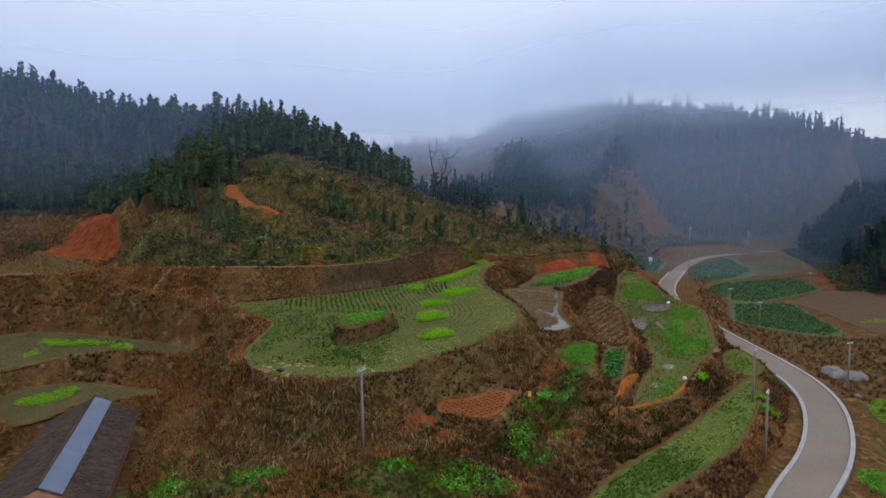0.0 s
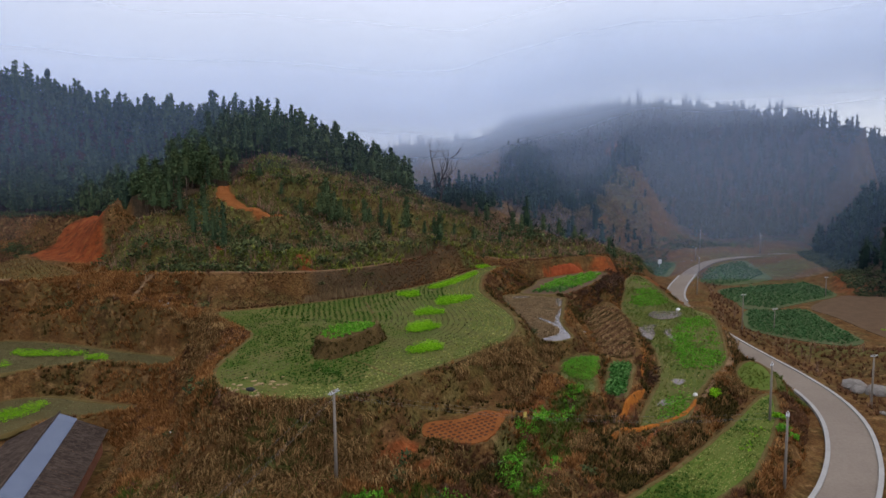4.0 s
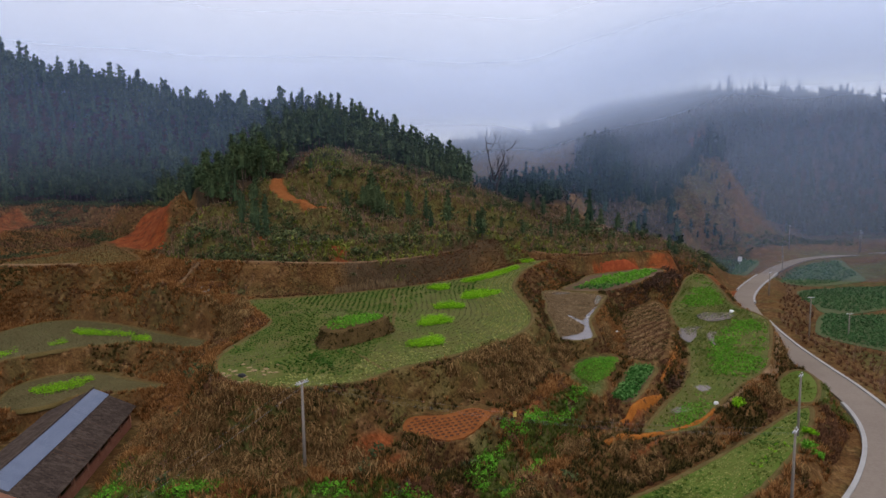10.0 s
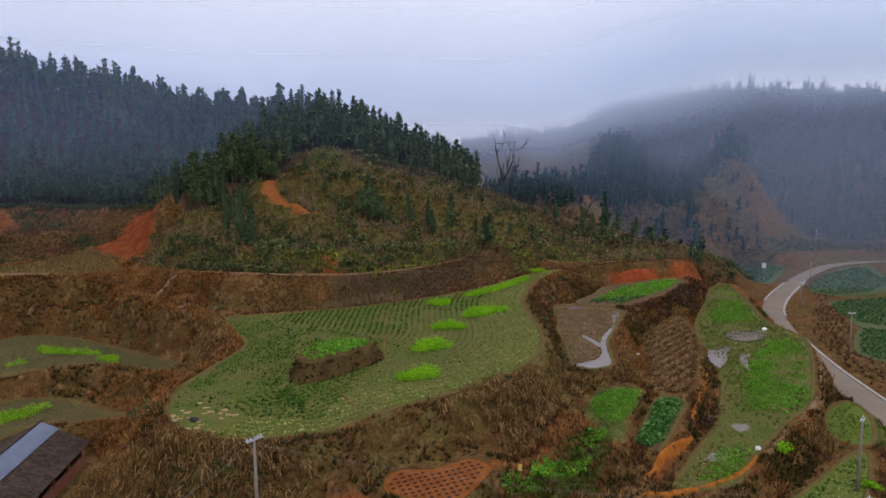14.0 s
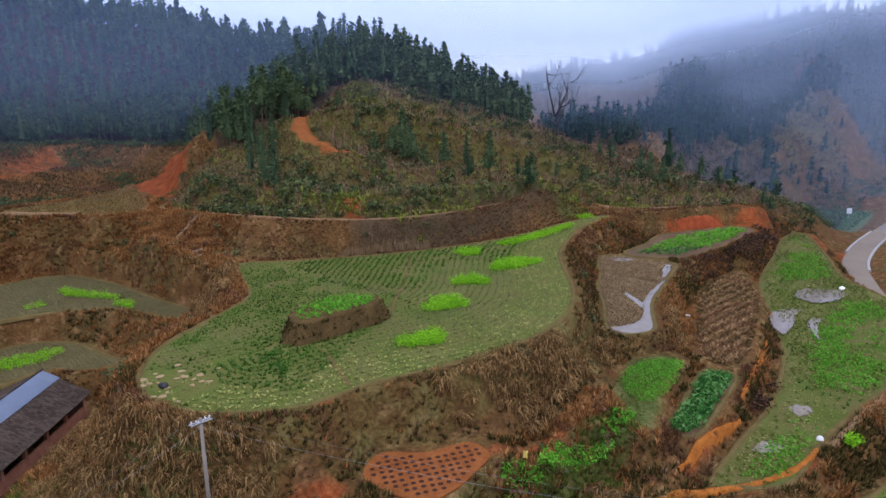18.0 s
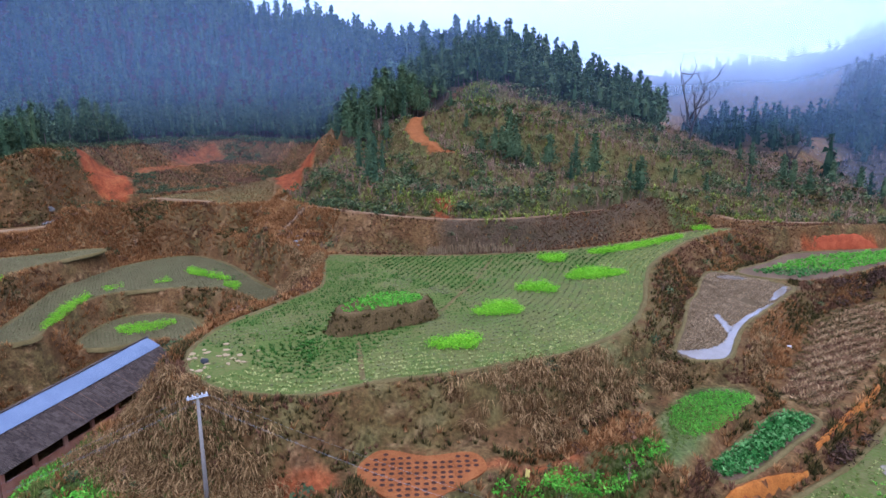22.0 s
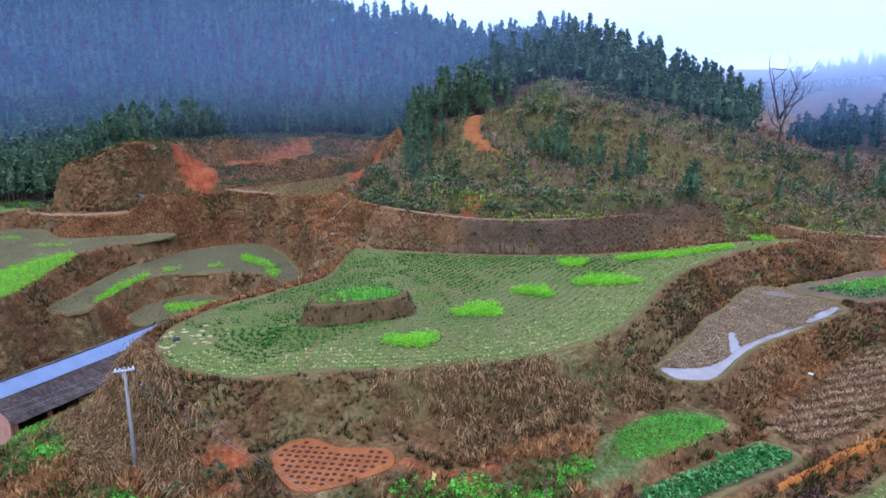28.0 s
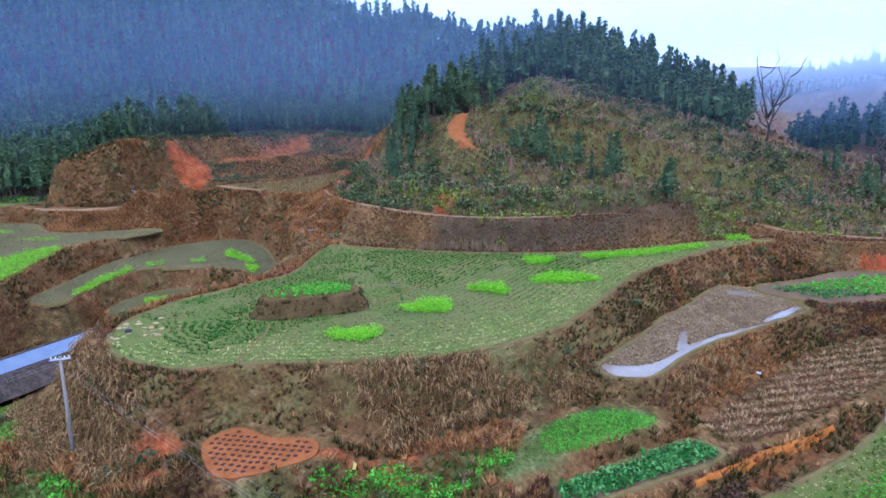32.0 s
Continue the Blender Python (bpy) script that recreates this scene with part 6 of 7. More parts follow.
crop("paddy_weeds", "yellow-green weeds across the long paddy", PLOT_LOW, "low", 0.48, 0.75, M_WEED, 1.4)
crop("paddy_weeds", "yellow-green weeds on the small plot", PLOT_LOWTIP, "lowtip", 0.6, 1.0, M_WEED, 1.2)
crop("paddy_weeds", "yellow-green weeds at the paddy's edge", [(38, 80), (44, 88), (42, 82), (37, 75), (33, 70), (34, 74)], "low", 0.6, 1.1, M_RAPE, 2.0)
crop("meadow_grass", "short bright green meadow grass", PLOT_MEADOW, "meadow", 0.3, 0.7, M_WEED, 1.2)
crop("meadow_grass", "short vivid green grass in the meadow's middle", [(17.6, 85), (17.1, 89.6), (19.0, 93.4), (21.4, 95), (23.8, 95), (23.6, 92.8), (21.8, 86.4), (19.8, 83.6)], "meadow", 0.2, 0.6, M_VEG, 0.8)
VEG = "leafy green vegetables on a narrow terrace"
for poly in ([(10.4, 69.8), (8.4, 67.8), (7, 63.5), (6, 60.9), (8.2, 60.2), (9.2, 64.8)], [(9, 60.3), (11.1, 64.2), (12.8, 68.5), (13.7, 67), (11.3, 61.5), (10, 59.8)], [(11.2, 73.8), (14.6, 77.7), (17, 81.7), (18.5, 80.4), (15.3, 75.3), (12.2, 72.5)],
             [(-1.5, 53.5), (0.3, 57), (3, 58), (5.6, 56.9), (7, 54.4), (3, 52.5)], [(-6.4, 55.2), (-5.6, 56.6), (-3.4, 57.4), (-3.2, 55.8)], [(8.6, 69.2), (9.6, 72), (11, 73), (13.2, 75.8), (13.6, 74.2), (11.4, 71), (9.8, 69)], [(-20, 54), (-16, 56.2), (-14, 55.6), (-17, 53.6)], [(-31, 52), (-27, 58), (-24, 57), (-27, 50)], [(45, 63.5), (47, 67), (50.5, 65.4), (47, 61)]):
    crop("vegetable_bed", VEG, poly, None, 0.4, 1.5, M_VEG)
crop("slope_grass", "bright green grass strip on the slope above the shed", [(-17.4, 57.6), (-14.8, 55.4), (-10.6, 54.6), (-8.6, 53.4), (-9.6, 51.6), (-15, 53), (-22, 56), (-26, 59), (-25, 60.6), (-20, 58.4)], None, 0.3, 0.8, M_VEG, 1.4)
crop("rapeseed_patch", RAPE + " beyond the road", [(61, 83), (60.4, 85), (63, 88.6), (66.4, 89.4), (66, 85)], None, 0.4, 1.2, M_RAPE)
crop("rapeseed_patch", RAPE + " on the valley floor", oval(112, 152, 8, 2.5, 10), None, 0.6, 1.2, M_RAPE)

# ---- earth mound with a vegetable top, in the stubble field ----
base_z = lambda x, y: plane((-0.2, 0, 0.011, 0, 75), x, y)
outer = smooth_loop(MOUND, 6)
mid = outer.mean(0)
VV, FF, k = [], [], len(outer)
for f, h in ((1.06, -0.2), (1.0, 0.12), (0.93, 0.9), (0.87, 1.7), (0.83, 1.98), (0.74, 2.02), (0.4, 2.06)):
    for a, (x, y) in enumerate(outer):
        q = f + 0.03 * math.sin(a * 2.3 + h * 3) + 0.02 * math.sin(a * 5.1 + h)
        px_, py_ = mid + (np.array((x, y)) - mid) * q
        VV.append((px_, py_, base_z(px_, py_) + h + 0.05 * math.sin(a * 3.7 + f * 9)))
for r_ in range(6):
    for a in range(k):
        b = (a + 1) % k
        FF.append((r_ * k + a, r_ * k + b, (r_ + 1) * k + b, (r_ + 1) * k + a))
FF.append(tuple(6 * k + a for a in range(k)))
M_EARTH = mat("crumbly_brown_earth", [(0.045, 0.03, 0.012), (0.08, 0.052, 0.02), (0.12, 0.08, 0.032)], 0.7, 7, bump=1.0)
mound = thing("earth_mound", "steep-sided brown earth mound with a flat planted top", "mound", data=poly_mesh("earth_mound", VV, FF, M_EARTH, True))
P = mid + (outer - mid) * 0.72
x, y = spread_points(P, 0.36, rng)
w = rng.uniform(size=len(x)) < 0.45 + 0.55 * (y > 81.5)
x, y = x[w], y[w]
stuff("mound_vegetables", cloud_of(leafy, x, y, base_z(x, y) + 2.05, rng.uniform(0.8, 1.5, len(x)), rng), M_VEG, "leafy green vegetables on the earth mound", "crop")
x, y = outer[::1, 0].repeat(9), outer[::1, 1].repeat(9)
f = rng.uniform(0.84, 1.02, len(x))
x, y = mid[0] + (x - mid[0]) * f + rng.normal(size=len(x)) * 0.12, mid[1] + (y - mid[1]) * f + rng.normal(size=len(x)) * 0.12
z = base_z(x, y) + np.clip((1.0 - f) / 0.13, 0, 1) * 1.75
stuff("mound_grass", cloud_of(tufts, x, y, z, rng.uniform(0.25, 0.55, len(x)), rng), M_OLIVEGRASS, "withered grass on the mound's sides", "grass")

# field drains: narrow trodden lines across the stubble
for pts in ([(-7.2, 88.6), (-8.6, 95), (-10.6, 104), (-13.6, 113.6)], [(-3.6, 70.4), (-6.4, 73.6), (-9.4, 77)]):
    L = smooth_loop(pts, 5, closed=False)
    tg = np.gradient(L, axis=0)
    nn = np.stack([tg[:, 1], -tg[:, 0]], 1) / np.hypot(tg[:, 0], tg[:, 1])[:, None]
    VV = [(*(L[a] + nn[a] * o), base_z(*L[a]) + h) for a in range(len(L)) for o, h in ((-0.28, -0.02), (-0.12, 0.07), (0.12, 0.07), (0.28, -0.02))]
    FF = [(a * 4 + c, a * 4 + c + 1, a * 4 + c + 5, a * 4 + c + 4) for a in range(len(L) - 1) for c in range(3)]
    part("footpath", poly_mesh("footpath", VV, FF, M_LIP, True), slabs["main"], "narrow brown trodden line")

# ---- red clay plot with planting holes ----
P_red = next(P for k2, P, s, m in PLOTS if k2 == "red")
s_red = next(s for k2, P, s, m in PLOTS if k2 == "red")
hx, hy = rows_in(P_red, 0.62, 0.62, 32, rng, 0.1)
M_HOLE = mat("dark_hole_soil", [(0.035, 0.016, 0.012), (0.06, 0.028, 0.02)], 2, 6)
rim_v, rim_f = [], []
for a in range(9):
    w = a * 2 * math.pi / 8
    for rr, zz in ((0.17, -0.14), (0.2, 0.012), (0.30, 0.075), (0.42, 0.0)):
        rim_v.append((rr * math.cos(w), rr * math.sin(w), zz))
for a in range(8):
    for b in range(3):
        rim_f.append((a * 4 + b, a * 4 + b + 1, a * 4 + b + 5, a * 4 + b + 4))
rim_me = poly_mesh("clod_ring", rim_v, rim_f, M_CLAY, True)
# each hole is a flat dark disc laid just above the soil
hole_v = [(0.2 * math.cos(w * math.pi / 4), 0.2 * math.sin(w * math.pi / 4), 0.016) for w in range(8)]
hole_me = poly_mesh("planting_hole", hole_v, [tuple(range(8))], M_HOLE)
for a in range(min(len(hx), 220)):
    z = plane(s_red, hx[a], hy[a])
    turn = pose(hx[a], hy[a], z, math.degrees(math.atan(0.06)), 0, rng.uniform(0, 360))
    part("clod_ring", rim_me, slabs["red"], m=turn)
    part("planting_hole", hole_me, slabs["red"], m=pose(hx[a], hy[a], z + 0.004))


# bare paths draped over the slopes
def draped(name, pts, widths, material, label, lift=0.12):
    L = smooth_loop(pts, 6, closed=False)
    half = np.interp(np.linspace(0, len(pts) - 1, len(L)), range(len(pts)), widths)
    tg = np.gradient(L, axis=0)
    nn = np.stack([tg[:, 1], -tg[:, 0]], 1) / np.hypot(tg[:, 0], tg[:, 1])[:, None]
    VV, FF = [], []
    for a in range(len(L)):
        w = half[a] * (1 + 0.25 * math.sin(a * 1.9) * math.cos(a * 0.7))
        for o, h in ((-1.15, -0.45), (-0.9, 0.0), (-0.3, 0.08), (0.3, 0.08), (0.9, 0.02), (1.15, -0.45)):
            x_, y_ = L[a] + nn[a] * o * w
            VV.append((x_, y_, gz(x_, y_) + lift + h + 0.04 * math.sin(a * 2.7 + o * 5)))
    for a in range(len(L) - 1):
        FF += [(a * 6 + b, a * 6 + b + 1, a * 6 + b + 7, a * 6 + b + 6) for b in range(5)]
    tagged(new(name, poly_mesh(name, VV, FF, material, True)), label, "path", kind="structure")


draped("hill_path", HILL_PATH, (0.5, 0.8, 1.1, 2.1, 1.7, 1.2, 0.5), M_CLAY, "bare red clay path climbing the brush hillside")
draped("ditch_bank", [(21.9, 76.6), (23.2, 79.2), (25.2, 82.4), (28.2, 87.8)], (0.12, 0.24, 0.26, 0.1), M_ORANGE, "raw orange clay ditch bank beside the wet paddy", 0.2)
draped("bund_path", [(19.6, 71.6), (21.8, 73.8), (24.6, 76.2), (27.9, 78.2), (31.6, 81.4), (33.8, 84.6)], (0.25, 0.35, 0.38, 0.38, 0.35, 0.2), M_ORANGE, "trodden orange clay bund below the wet paddy", 0.25)
draped("ditch_edge", [(28.6, 90.4), (30.4, 95.6), (32.6, 101.6), (34.0, 107)], (0.12, 0.25, 0.25, 0.12), M_ORANGE, "orange clay edge along the wet paddy", 0.2)
draped("outer_bund", [(35.2, 85.4), (39.2, 91.6), (44.8, 99.8), (48.8, 107.4), (51.4, 114.4), (54, 122), (56, 131)], (0.3, 0.35, 0.35, 0.35, 0.4, 0.4, 0.3), M_PATH, "narrow earth bund path round the wet paddy", 0.22)
draped("lane_path", [(-110, 77.5), (-104, 81.2), (-98.5, 87), (-96.6, 94), (-97, 101), (-97, 107.6), (-93, 112.4), (-85, 113.6), (-77, 115.4)], (0.5, 0.55, 0.6, 0.6, 0.6, 0.6, 0.7, 0.8, 0.6), M_PATH, "narrow pale track along the terrace below the wood", 0.3)
draped("link_path", [(-48, 114.8), (-50.5, 113.6), (-52.4, 110.6), (-50, 107), (-44, 103.4), (-37, 100)], (0.4, 0.4, 0.4, 0.35, 0.35, 0.35), M_PATH, "faint trodden path down to the stubble field", 0.2)

# ---- water ----
def puddle(poly, key, label, lift=0.02, steps=5):
    P = smooth_loop(poly, steps)
    s = next(s for k2, _, s, _ in PLOTS if k2 == key)
    P = P + np.stack([0.12 * np.sin(P[:, 1] * 5 + P[:, 0] * 3), 0.12 * np.cos(P[:, 0] * 6 - P[:, 1] * 2)], 1)
    zmid = plane(s, *P.mean(0)) + lift
    from_area = np.sum(P[:, 0] * np.roll(P[:, 1], -1) - P[:, 1] * np.roll(P[:, 0], -1))
    if from_area < 0:
        P = P[::-1]
    return thing("puddle", label, "puddle", data=poly_mesh("puddle", [(a, b, zmid) for a, b in P], [tuple(range(len(P)))], M_WATER))


for poly, label in zip(POND_WATER, ("still grey water along the edge of the muddy plot", "shallow water at the muddy plot's corner", "thin puddle among rice stubble", "shallow puddle at the muddy plot's top")):
    puddle(poly, "pond", label, 0.03)
puddle([(42.5, 130.5), (44, 134.6), (47.6, 137.4), (50.2, 134), (48.4, 130.6), (46, 128.4), (44, 127.8)], "wet", "wide shallow puddle reflecting the sky", 0.10)
puddle([(36.2, 121.6), (36.4, 116), (37.2, 113), (39, 116.6), (40.4, 121.4), (42.6, 126), (41, 127), (38.6, 123)], "wet", "long shallow puddle in the paddy", 0.10)
puddle([(41, 112), (42, 117), (43.6, 121), (42.6, 122), (41, 118)], "wet", "narrow puddle among paddy weeds", 0.08)
puddle(oval(34.4, 92.2, 1.3, 0.9, 50), "wet", "small puddle among paddy weeds", 0.06)
puddle(oval(30, 84.2, 1.7, 0.8, 40), "wet", "small puddle at the paddy's lower end", 0.06)


# ---- stones, litter ----
def rock(name, x, y, z, sx, sy, sz, material, label, seed, group=""):
    bm = bmesh.new()
    bmesh.ops.create_icosphere(bm, subdivisions=2, radius=1.0)
    for v in bm.verts:
        v.co *= 1 + 0.28 * noise.noise(v.co * 1.3 + Vector((seed * 3.1, seed, 0)))
        v.co.x, v.co.y, v.co.z = v.co.x * sx, v.co.y * sy, v.co.z * sz
    me = bpy.data.meshes.new(name)
    bm.to_mesh(me)
    bm.free()
    me.materials.append(material)
    return thing(name, label, "rock" if "stone" in name or "rock" in name else name.split("_")[-1], pose(x, y, z, 0, 0, seed * 47 % 360), group=group, data=me)


for i in range(26):
    a, b = rng.normal(size=2)
    x, y = -101 + 2.4 * a, 99 + 2.0 * b
    rock("pale_stone", x, y, gz(x, y) + 0.1, *rng.uniform(0.3, 0.9, 3) * (1, 1, 0.6), M_STONE, "pale broken stone in a rubble heap", i, "rubble heap")
for i, (x, y, s) in enumerate(((-45, 105.5, 0.55), (-47, 105.8, 0.5), (-43.6, 104.6, 0.4), (-46, 107, 0.45), (-44.6, 106.4, 0.35))):
    rock("grey_stone", x, y, gz(x, y) + 0.15, s, s * 0.7, s * 0.5, M_STONE, "grey stone of a tumbled field wall", i + 40, "tumbled wall")
for i, (x, y, s) in enumerate(((70, 108.6, 2.2), (71.3, 104.4, 2.0), (69.3, 106.5, 1.5), (72.2, 107, 1.3), (63.8, 92.6, 0.6), (64.6, 92, 0.5))):
    rock("pale_boulder", x, y, gz(x, y) + 0.2 * s, s, s * 0.75, s * 0.55, M_STONE, "pale boulder beside the road", i + 60, "roadside boulders")
for i in range(26):
    x, y = -18.5 + rng.normal() * 2.2, 67.6 + rng.normal() * 1.6
    rock("straw_clump", x, y, base_z(x, y) + 0.03, *rng.uniform(0.12, 0.38, 2), 0.06, M_STALK, "pale clump of rotting straw on the field", i + 80, "straw on the field")
rock("white_sack", 34.6, 86.6, gz(34.6, 86.6) + 0.3, 0.32, 0.26, 0.36, M_WHITE, "bulging white plastic sack on the bund", 3)
rock("white_sack", 50.2, 136, -6.75, 0.65, 0.4, 0.34, M_WHITE, "large white plastic sack beside the paddy", 5)
rock("white_rag", 25.6, 113.4, gz(25.6, 113.4) + 0.2, 0.35, 0.2, 0.12, M_WHITE, "white rag on the dry grass", 7)
rock("white_rag", -30, 74, gz(-30, 74) + 0.6, 0.3, 0.2, 0.12, M_WHITE, "white rag caught in dry grass", 9)
rock("black_sack", -18.0, 66.4, base_z(-18, 66.4) + 0.14, 0.55, 0.35, 0.2, M_BLACK, "crumpled black plastic sack on the stubble", 11)
# yellow rag on a stick
rag = thing("scarecrow_stick", "short stick with a faded yellow rag", "stick", pose(10.0, 72.2, gz(10, 72.2)))
part("stick", poly_mesh("stick", *tube([(0, 0, -0.3), (0.03, 0, 0.7), (0.05, 0.02, 1.3)], [0.03, 0.025, 0.02], 6), M_TIMBER), rag)
vv = [(0.05 + 0.4 * u * (1 if j % 2 else 0.8), 0.1 * math.sin(u * 7 + j), 1.25 - 0.16 * j) for j in range(5) for u in (0, 0.33, 0.66, 1)]
part("rag", poly_mesh("rag", vv, [(j * 4 + i, j * 4 + i + 1, j * 4 + i + 5, j * 4 + i + 4) for j in range(4) for i in range(3)], M_YELLOW, True), rag, "faded yellow cloth")
# road sign far off
sign = thing("road_sign", "small white square sign on a post in the far field", "sign", pose(91.5, 271, -16.2))
part("post", poly_mesh("post", *tube([(0, 0, -0.3), (0, 0, 2.4)], [0.06, 0.06], 8), M_STEEL), sign)
part("plate", poly_mesh("plate", *box(0, -0.08, 2.6, 1.5, 0.05, 1.9), M_WHITE), sign)
# bare red earth wall above the vegetable plot
M_REDWALL = mat("raw_red_earth", [(0.15, 0.034, 0.014), (0.25, 0.054, 0.02), (0.33, 0.085, 0.034)], 0.7, 8, bump=0.9)
L = smooth_loop([(24.8, 158.9), (28, 161.2), (31.4, 163.8), (34.6, 166.3), (37.2, 168.5)], 7, closed=False)
tg = np.gradient(L, axis=0)
nn = np.stack([-tg[:, 1], tg[:, 0]], 1) / np.hypot(tg[:, 0], tg[:, 1])[:, None]
VV, FF = [], []
for a in range(len(L)):
    f = a / (len(L) - 1)
    top = 2.7 * min(1.0, 0.15 + 4 * f, 0.15 + 3 * (1 - f))
    for o, h in ((0.0, -0.5), (0.1, 0.12), (0.34, 0.4), (0.5, 0.66), (0.8, 0.92), (1.2, 1.0), (2.2, 1.02), (2.6, -0.3)):
        q = o + 0.12 * math.sin(a * 1.9 + h * 7) + 0.07 * math.sin(a * 4.3 + o * 3)
        VV.append((*(L[a] + nn[a] * q), -3.15 + top * h + 0.06 * math.sin(a * 2.7 + o * 5)))
for a in range(len(L) - 1):
    FF += [(a * 8 + b, a * 8 + b + 1, a * 8 + b + 9, a * 8 + b + 8) for b in range(7)]
tagged(new("earth_wall", poly_mesh("earth_wall", VV, FF, M_REDWALL, True)), "freshly cut bare red earth wall behind the vegetables", "earth bank", kind="structure")
# maize stalks hanging down the red plot's front
V = []
for _ in range(230):
    a, f = rng.uniform(-1, 1), rng.uniform(0, 1)
    x0, y0 = 1.7 + a * 1.9 * (1 - 0.3 * f), 63.9 - f * 4.2
    z0 = gz(x0, y0) + rng.uniform(0.05, 0.7)
    d = np.array([rng.normal() * 0.5, -0.7 - rng.uniform(0, 0.6), -0.35 - rng.uniform(-0.5, 0.5)])
    s = np.array([0.035, 0, 0.02])
    p = np.array([x0, y0, z0])
    V += [p - s, p + s, p + d]
stuff("maize_stalks", np.array(V), M_SILVER, "heap of dry maize stalks tumbling down the bank", "stalks")
# dry straw row along the bank's foot behind the field
V = []
for a in np.linspace(0, 1, 90):
    x, y = -23 + 11 * a + rng.normal() * 0.15, 110.6 + 8.0 * a + rng.normal() * 0.25
    z = gz(x, y)
    for _ in range(8):
        p = np.array([x + rng.normal() * 0.12, y + rng.normal() * 0.1, z])
        V += [p + [-0.05, 0, 0], p + [0.05, 0, 0], p + [rng.normal() * 0.12, -0.15, rng.uniform(0.7, 1.5)]]
stuff("straw_row", np.array(V), M_STALK, "row of pale dry stalks along the bank's foot", "stalks")
# leafy bushes beside the lower paddy
for cx, cy, sc, m in ((36.7, 86.6, 1.0, M_RAPE), (42.8, 80.4, 1.1, M_VEG), (44.6, 84.2, 0.8, M_RAPE), (43.2, 78.6, 0.7, M_VEG)):
    B = bush_soup(np.random.default_rng(int(cx * 10)), sc, 260, 0.16, 0.9)
    thing("leafy_bush", "bright green leafy bush on the bank above the road", "bush", pose(cx, cy, gz(cx, cy)), data=tri_mesh("leafy_bush", B, tri_index(len(B) // 3), m))
# matted straw lying in windrows
x, y = rows_in(PLOT_STRAW, 0.26, 1.5, 58, rng, 0.2)
mats = [short_tuft(np.random.default_rng(210 + i), 18, 0.42, 0.5, 0.05) for i in range(5)]
stuff("straw_windrows", cloud_of(mats, x, y, ground_z(x, y), rng.uniform(0.8, 1.5, len(x)), rng), M_STRAWPALE, "pale flattened straw lying in rows", "straw")
x, y = spread_points(PLOT_STRAW, 0.5, rng)
q = wavy(x, y, 3, 2) + rng.normal(size=len(x)) * 0.3 > 0.1
stuff("matted_straw", cloud_of(mats, x[q], y[q], ground_z(x[q], y[q]), rng.uniform(0.6, 1.1, q.sum()), rng), M_FERN, "brown matted stems between the straw rows", "straw")
stuff("matted_weeds", cloud_of(mats, x[~q], y[~q], ground_z(x[~q], y[~q]), rng.uniform(0.6, 1.0, (~q).sum()), rng), M_OLIVEGRASS, "olive weeds between the straw rows", "weeds")
x, y = spread_points(PLOT_BASIN, 0.8, rng)
stuff("basin_grass", cloud_of(tufts, x, y, np.full(len(x), 3.8), rng.uniform(0.3, 0.6, len(x)), rng), M_SILVER, "short dry grass on the flat terrace", "grass")


# ---- power poles and wires ----
def power_pole(x, y, z0, h, label, turn, arms=2):
    t = thing("power_pole", label, "power pole", pose(x, y, z0, 0, 0, turn), group="power poles")
    part("pole", poly_mesh("pole", *tube([(0, 0, -0.6), (0, 0, h * 0.5), (0, 0, h)], [0.17, 0.135, 0.1], 10), M_POLE, True), t)
    for a in range(arms):
        zz = h - 0.25 - 0.5 * a
        arm = part("crossarm", poly_mesh("crossarm", *joined([box(0, 0.12, zz, 1.4, 0.06, 0.06), box(0, -0.12, zz, 1.4, 0.06, 0.06), box(0, 0, zz, 0.3, 0.3, 0.05)]), M_STEEL), t, "galvanised steel crossarm")
        for sx in (-0.6, -0.3, 0.3, 0.6):
            part("insulator", poly_mesh("insulator", *tube([(sx, 0, zz - 0.02), (sx, 0, zz + 0.1), (sx, 0, zz + 0.12), (sx, 0, zz + 0.22)], [0.03, 0.035, 0.06, 0.035], 8), M_PORCELAIN, True), arm, "white porcelain insulator")
    return t


power_pole(-8.0, 58.2, -5.9, 8.4, "grey concrete power pole with a double crossarm below the stubble field", 65, 1)
for x, y, h, turn in ((36.8, 68.3, 8.4, 60), (43.1, 83.8, 7.9, 60), (66.1, 98.5, 8.5, 20), (69.5, 148, 8.8, 10)):
    power_pole(x, y, gz(x, y), h, "grey concrete power pole beside the road", turn, 1)
for x, y, h in ((121.5, 303.5, 10.5), (153, 309.5, 10), (155, 312.5, 9), (113, 287, 6), (74, 186, 6.5), (79.3, 152.6, 5.6), (118, 197, 6.5), (100, 250, 6)):
    power_pole(x, y, gz(x, y), h, "thin concrete pole in the valley", x * 7 % 90, 1)
power_pole(-24, 19, gz(-24, 19), 8.4, "grey concrete power pole near the path", 20, 1)
a_top, b_top, c_top = Vector((-8, 58.2, 2.3)), Vector((36.8, 68.3, gz(36.8, 68.3) + 8.25)), Vector((-24, 19, gz(-24, 19) + 8.25))
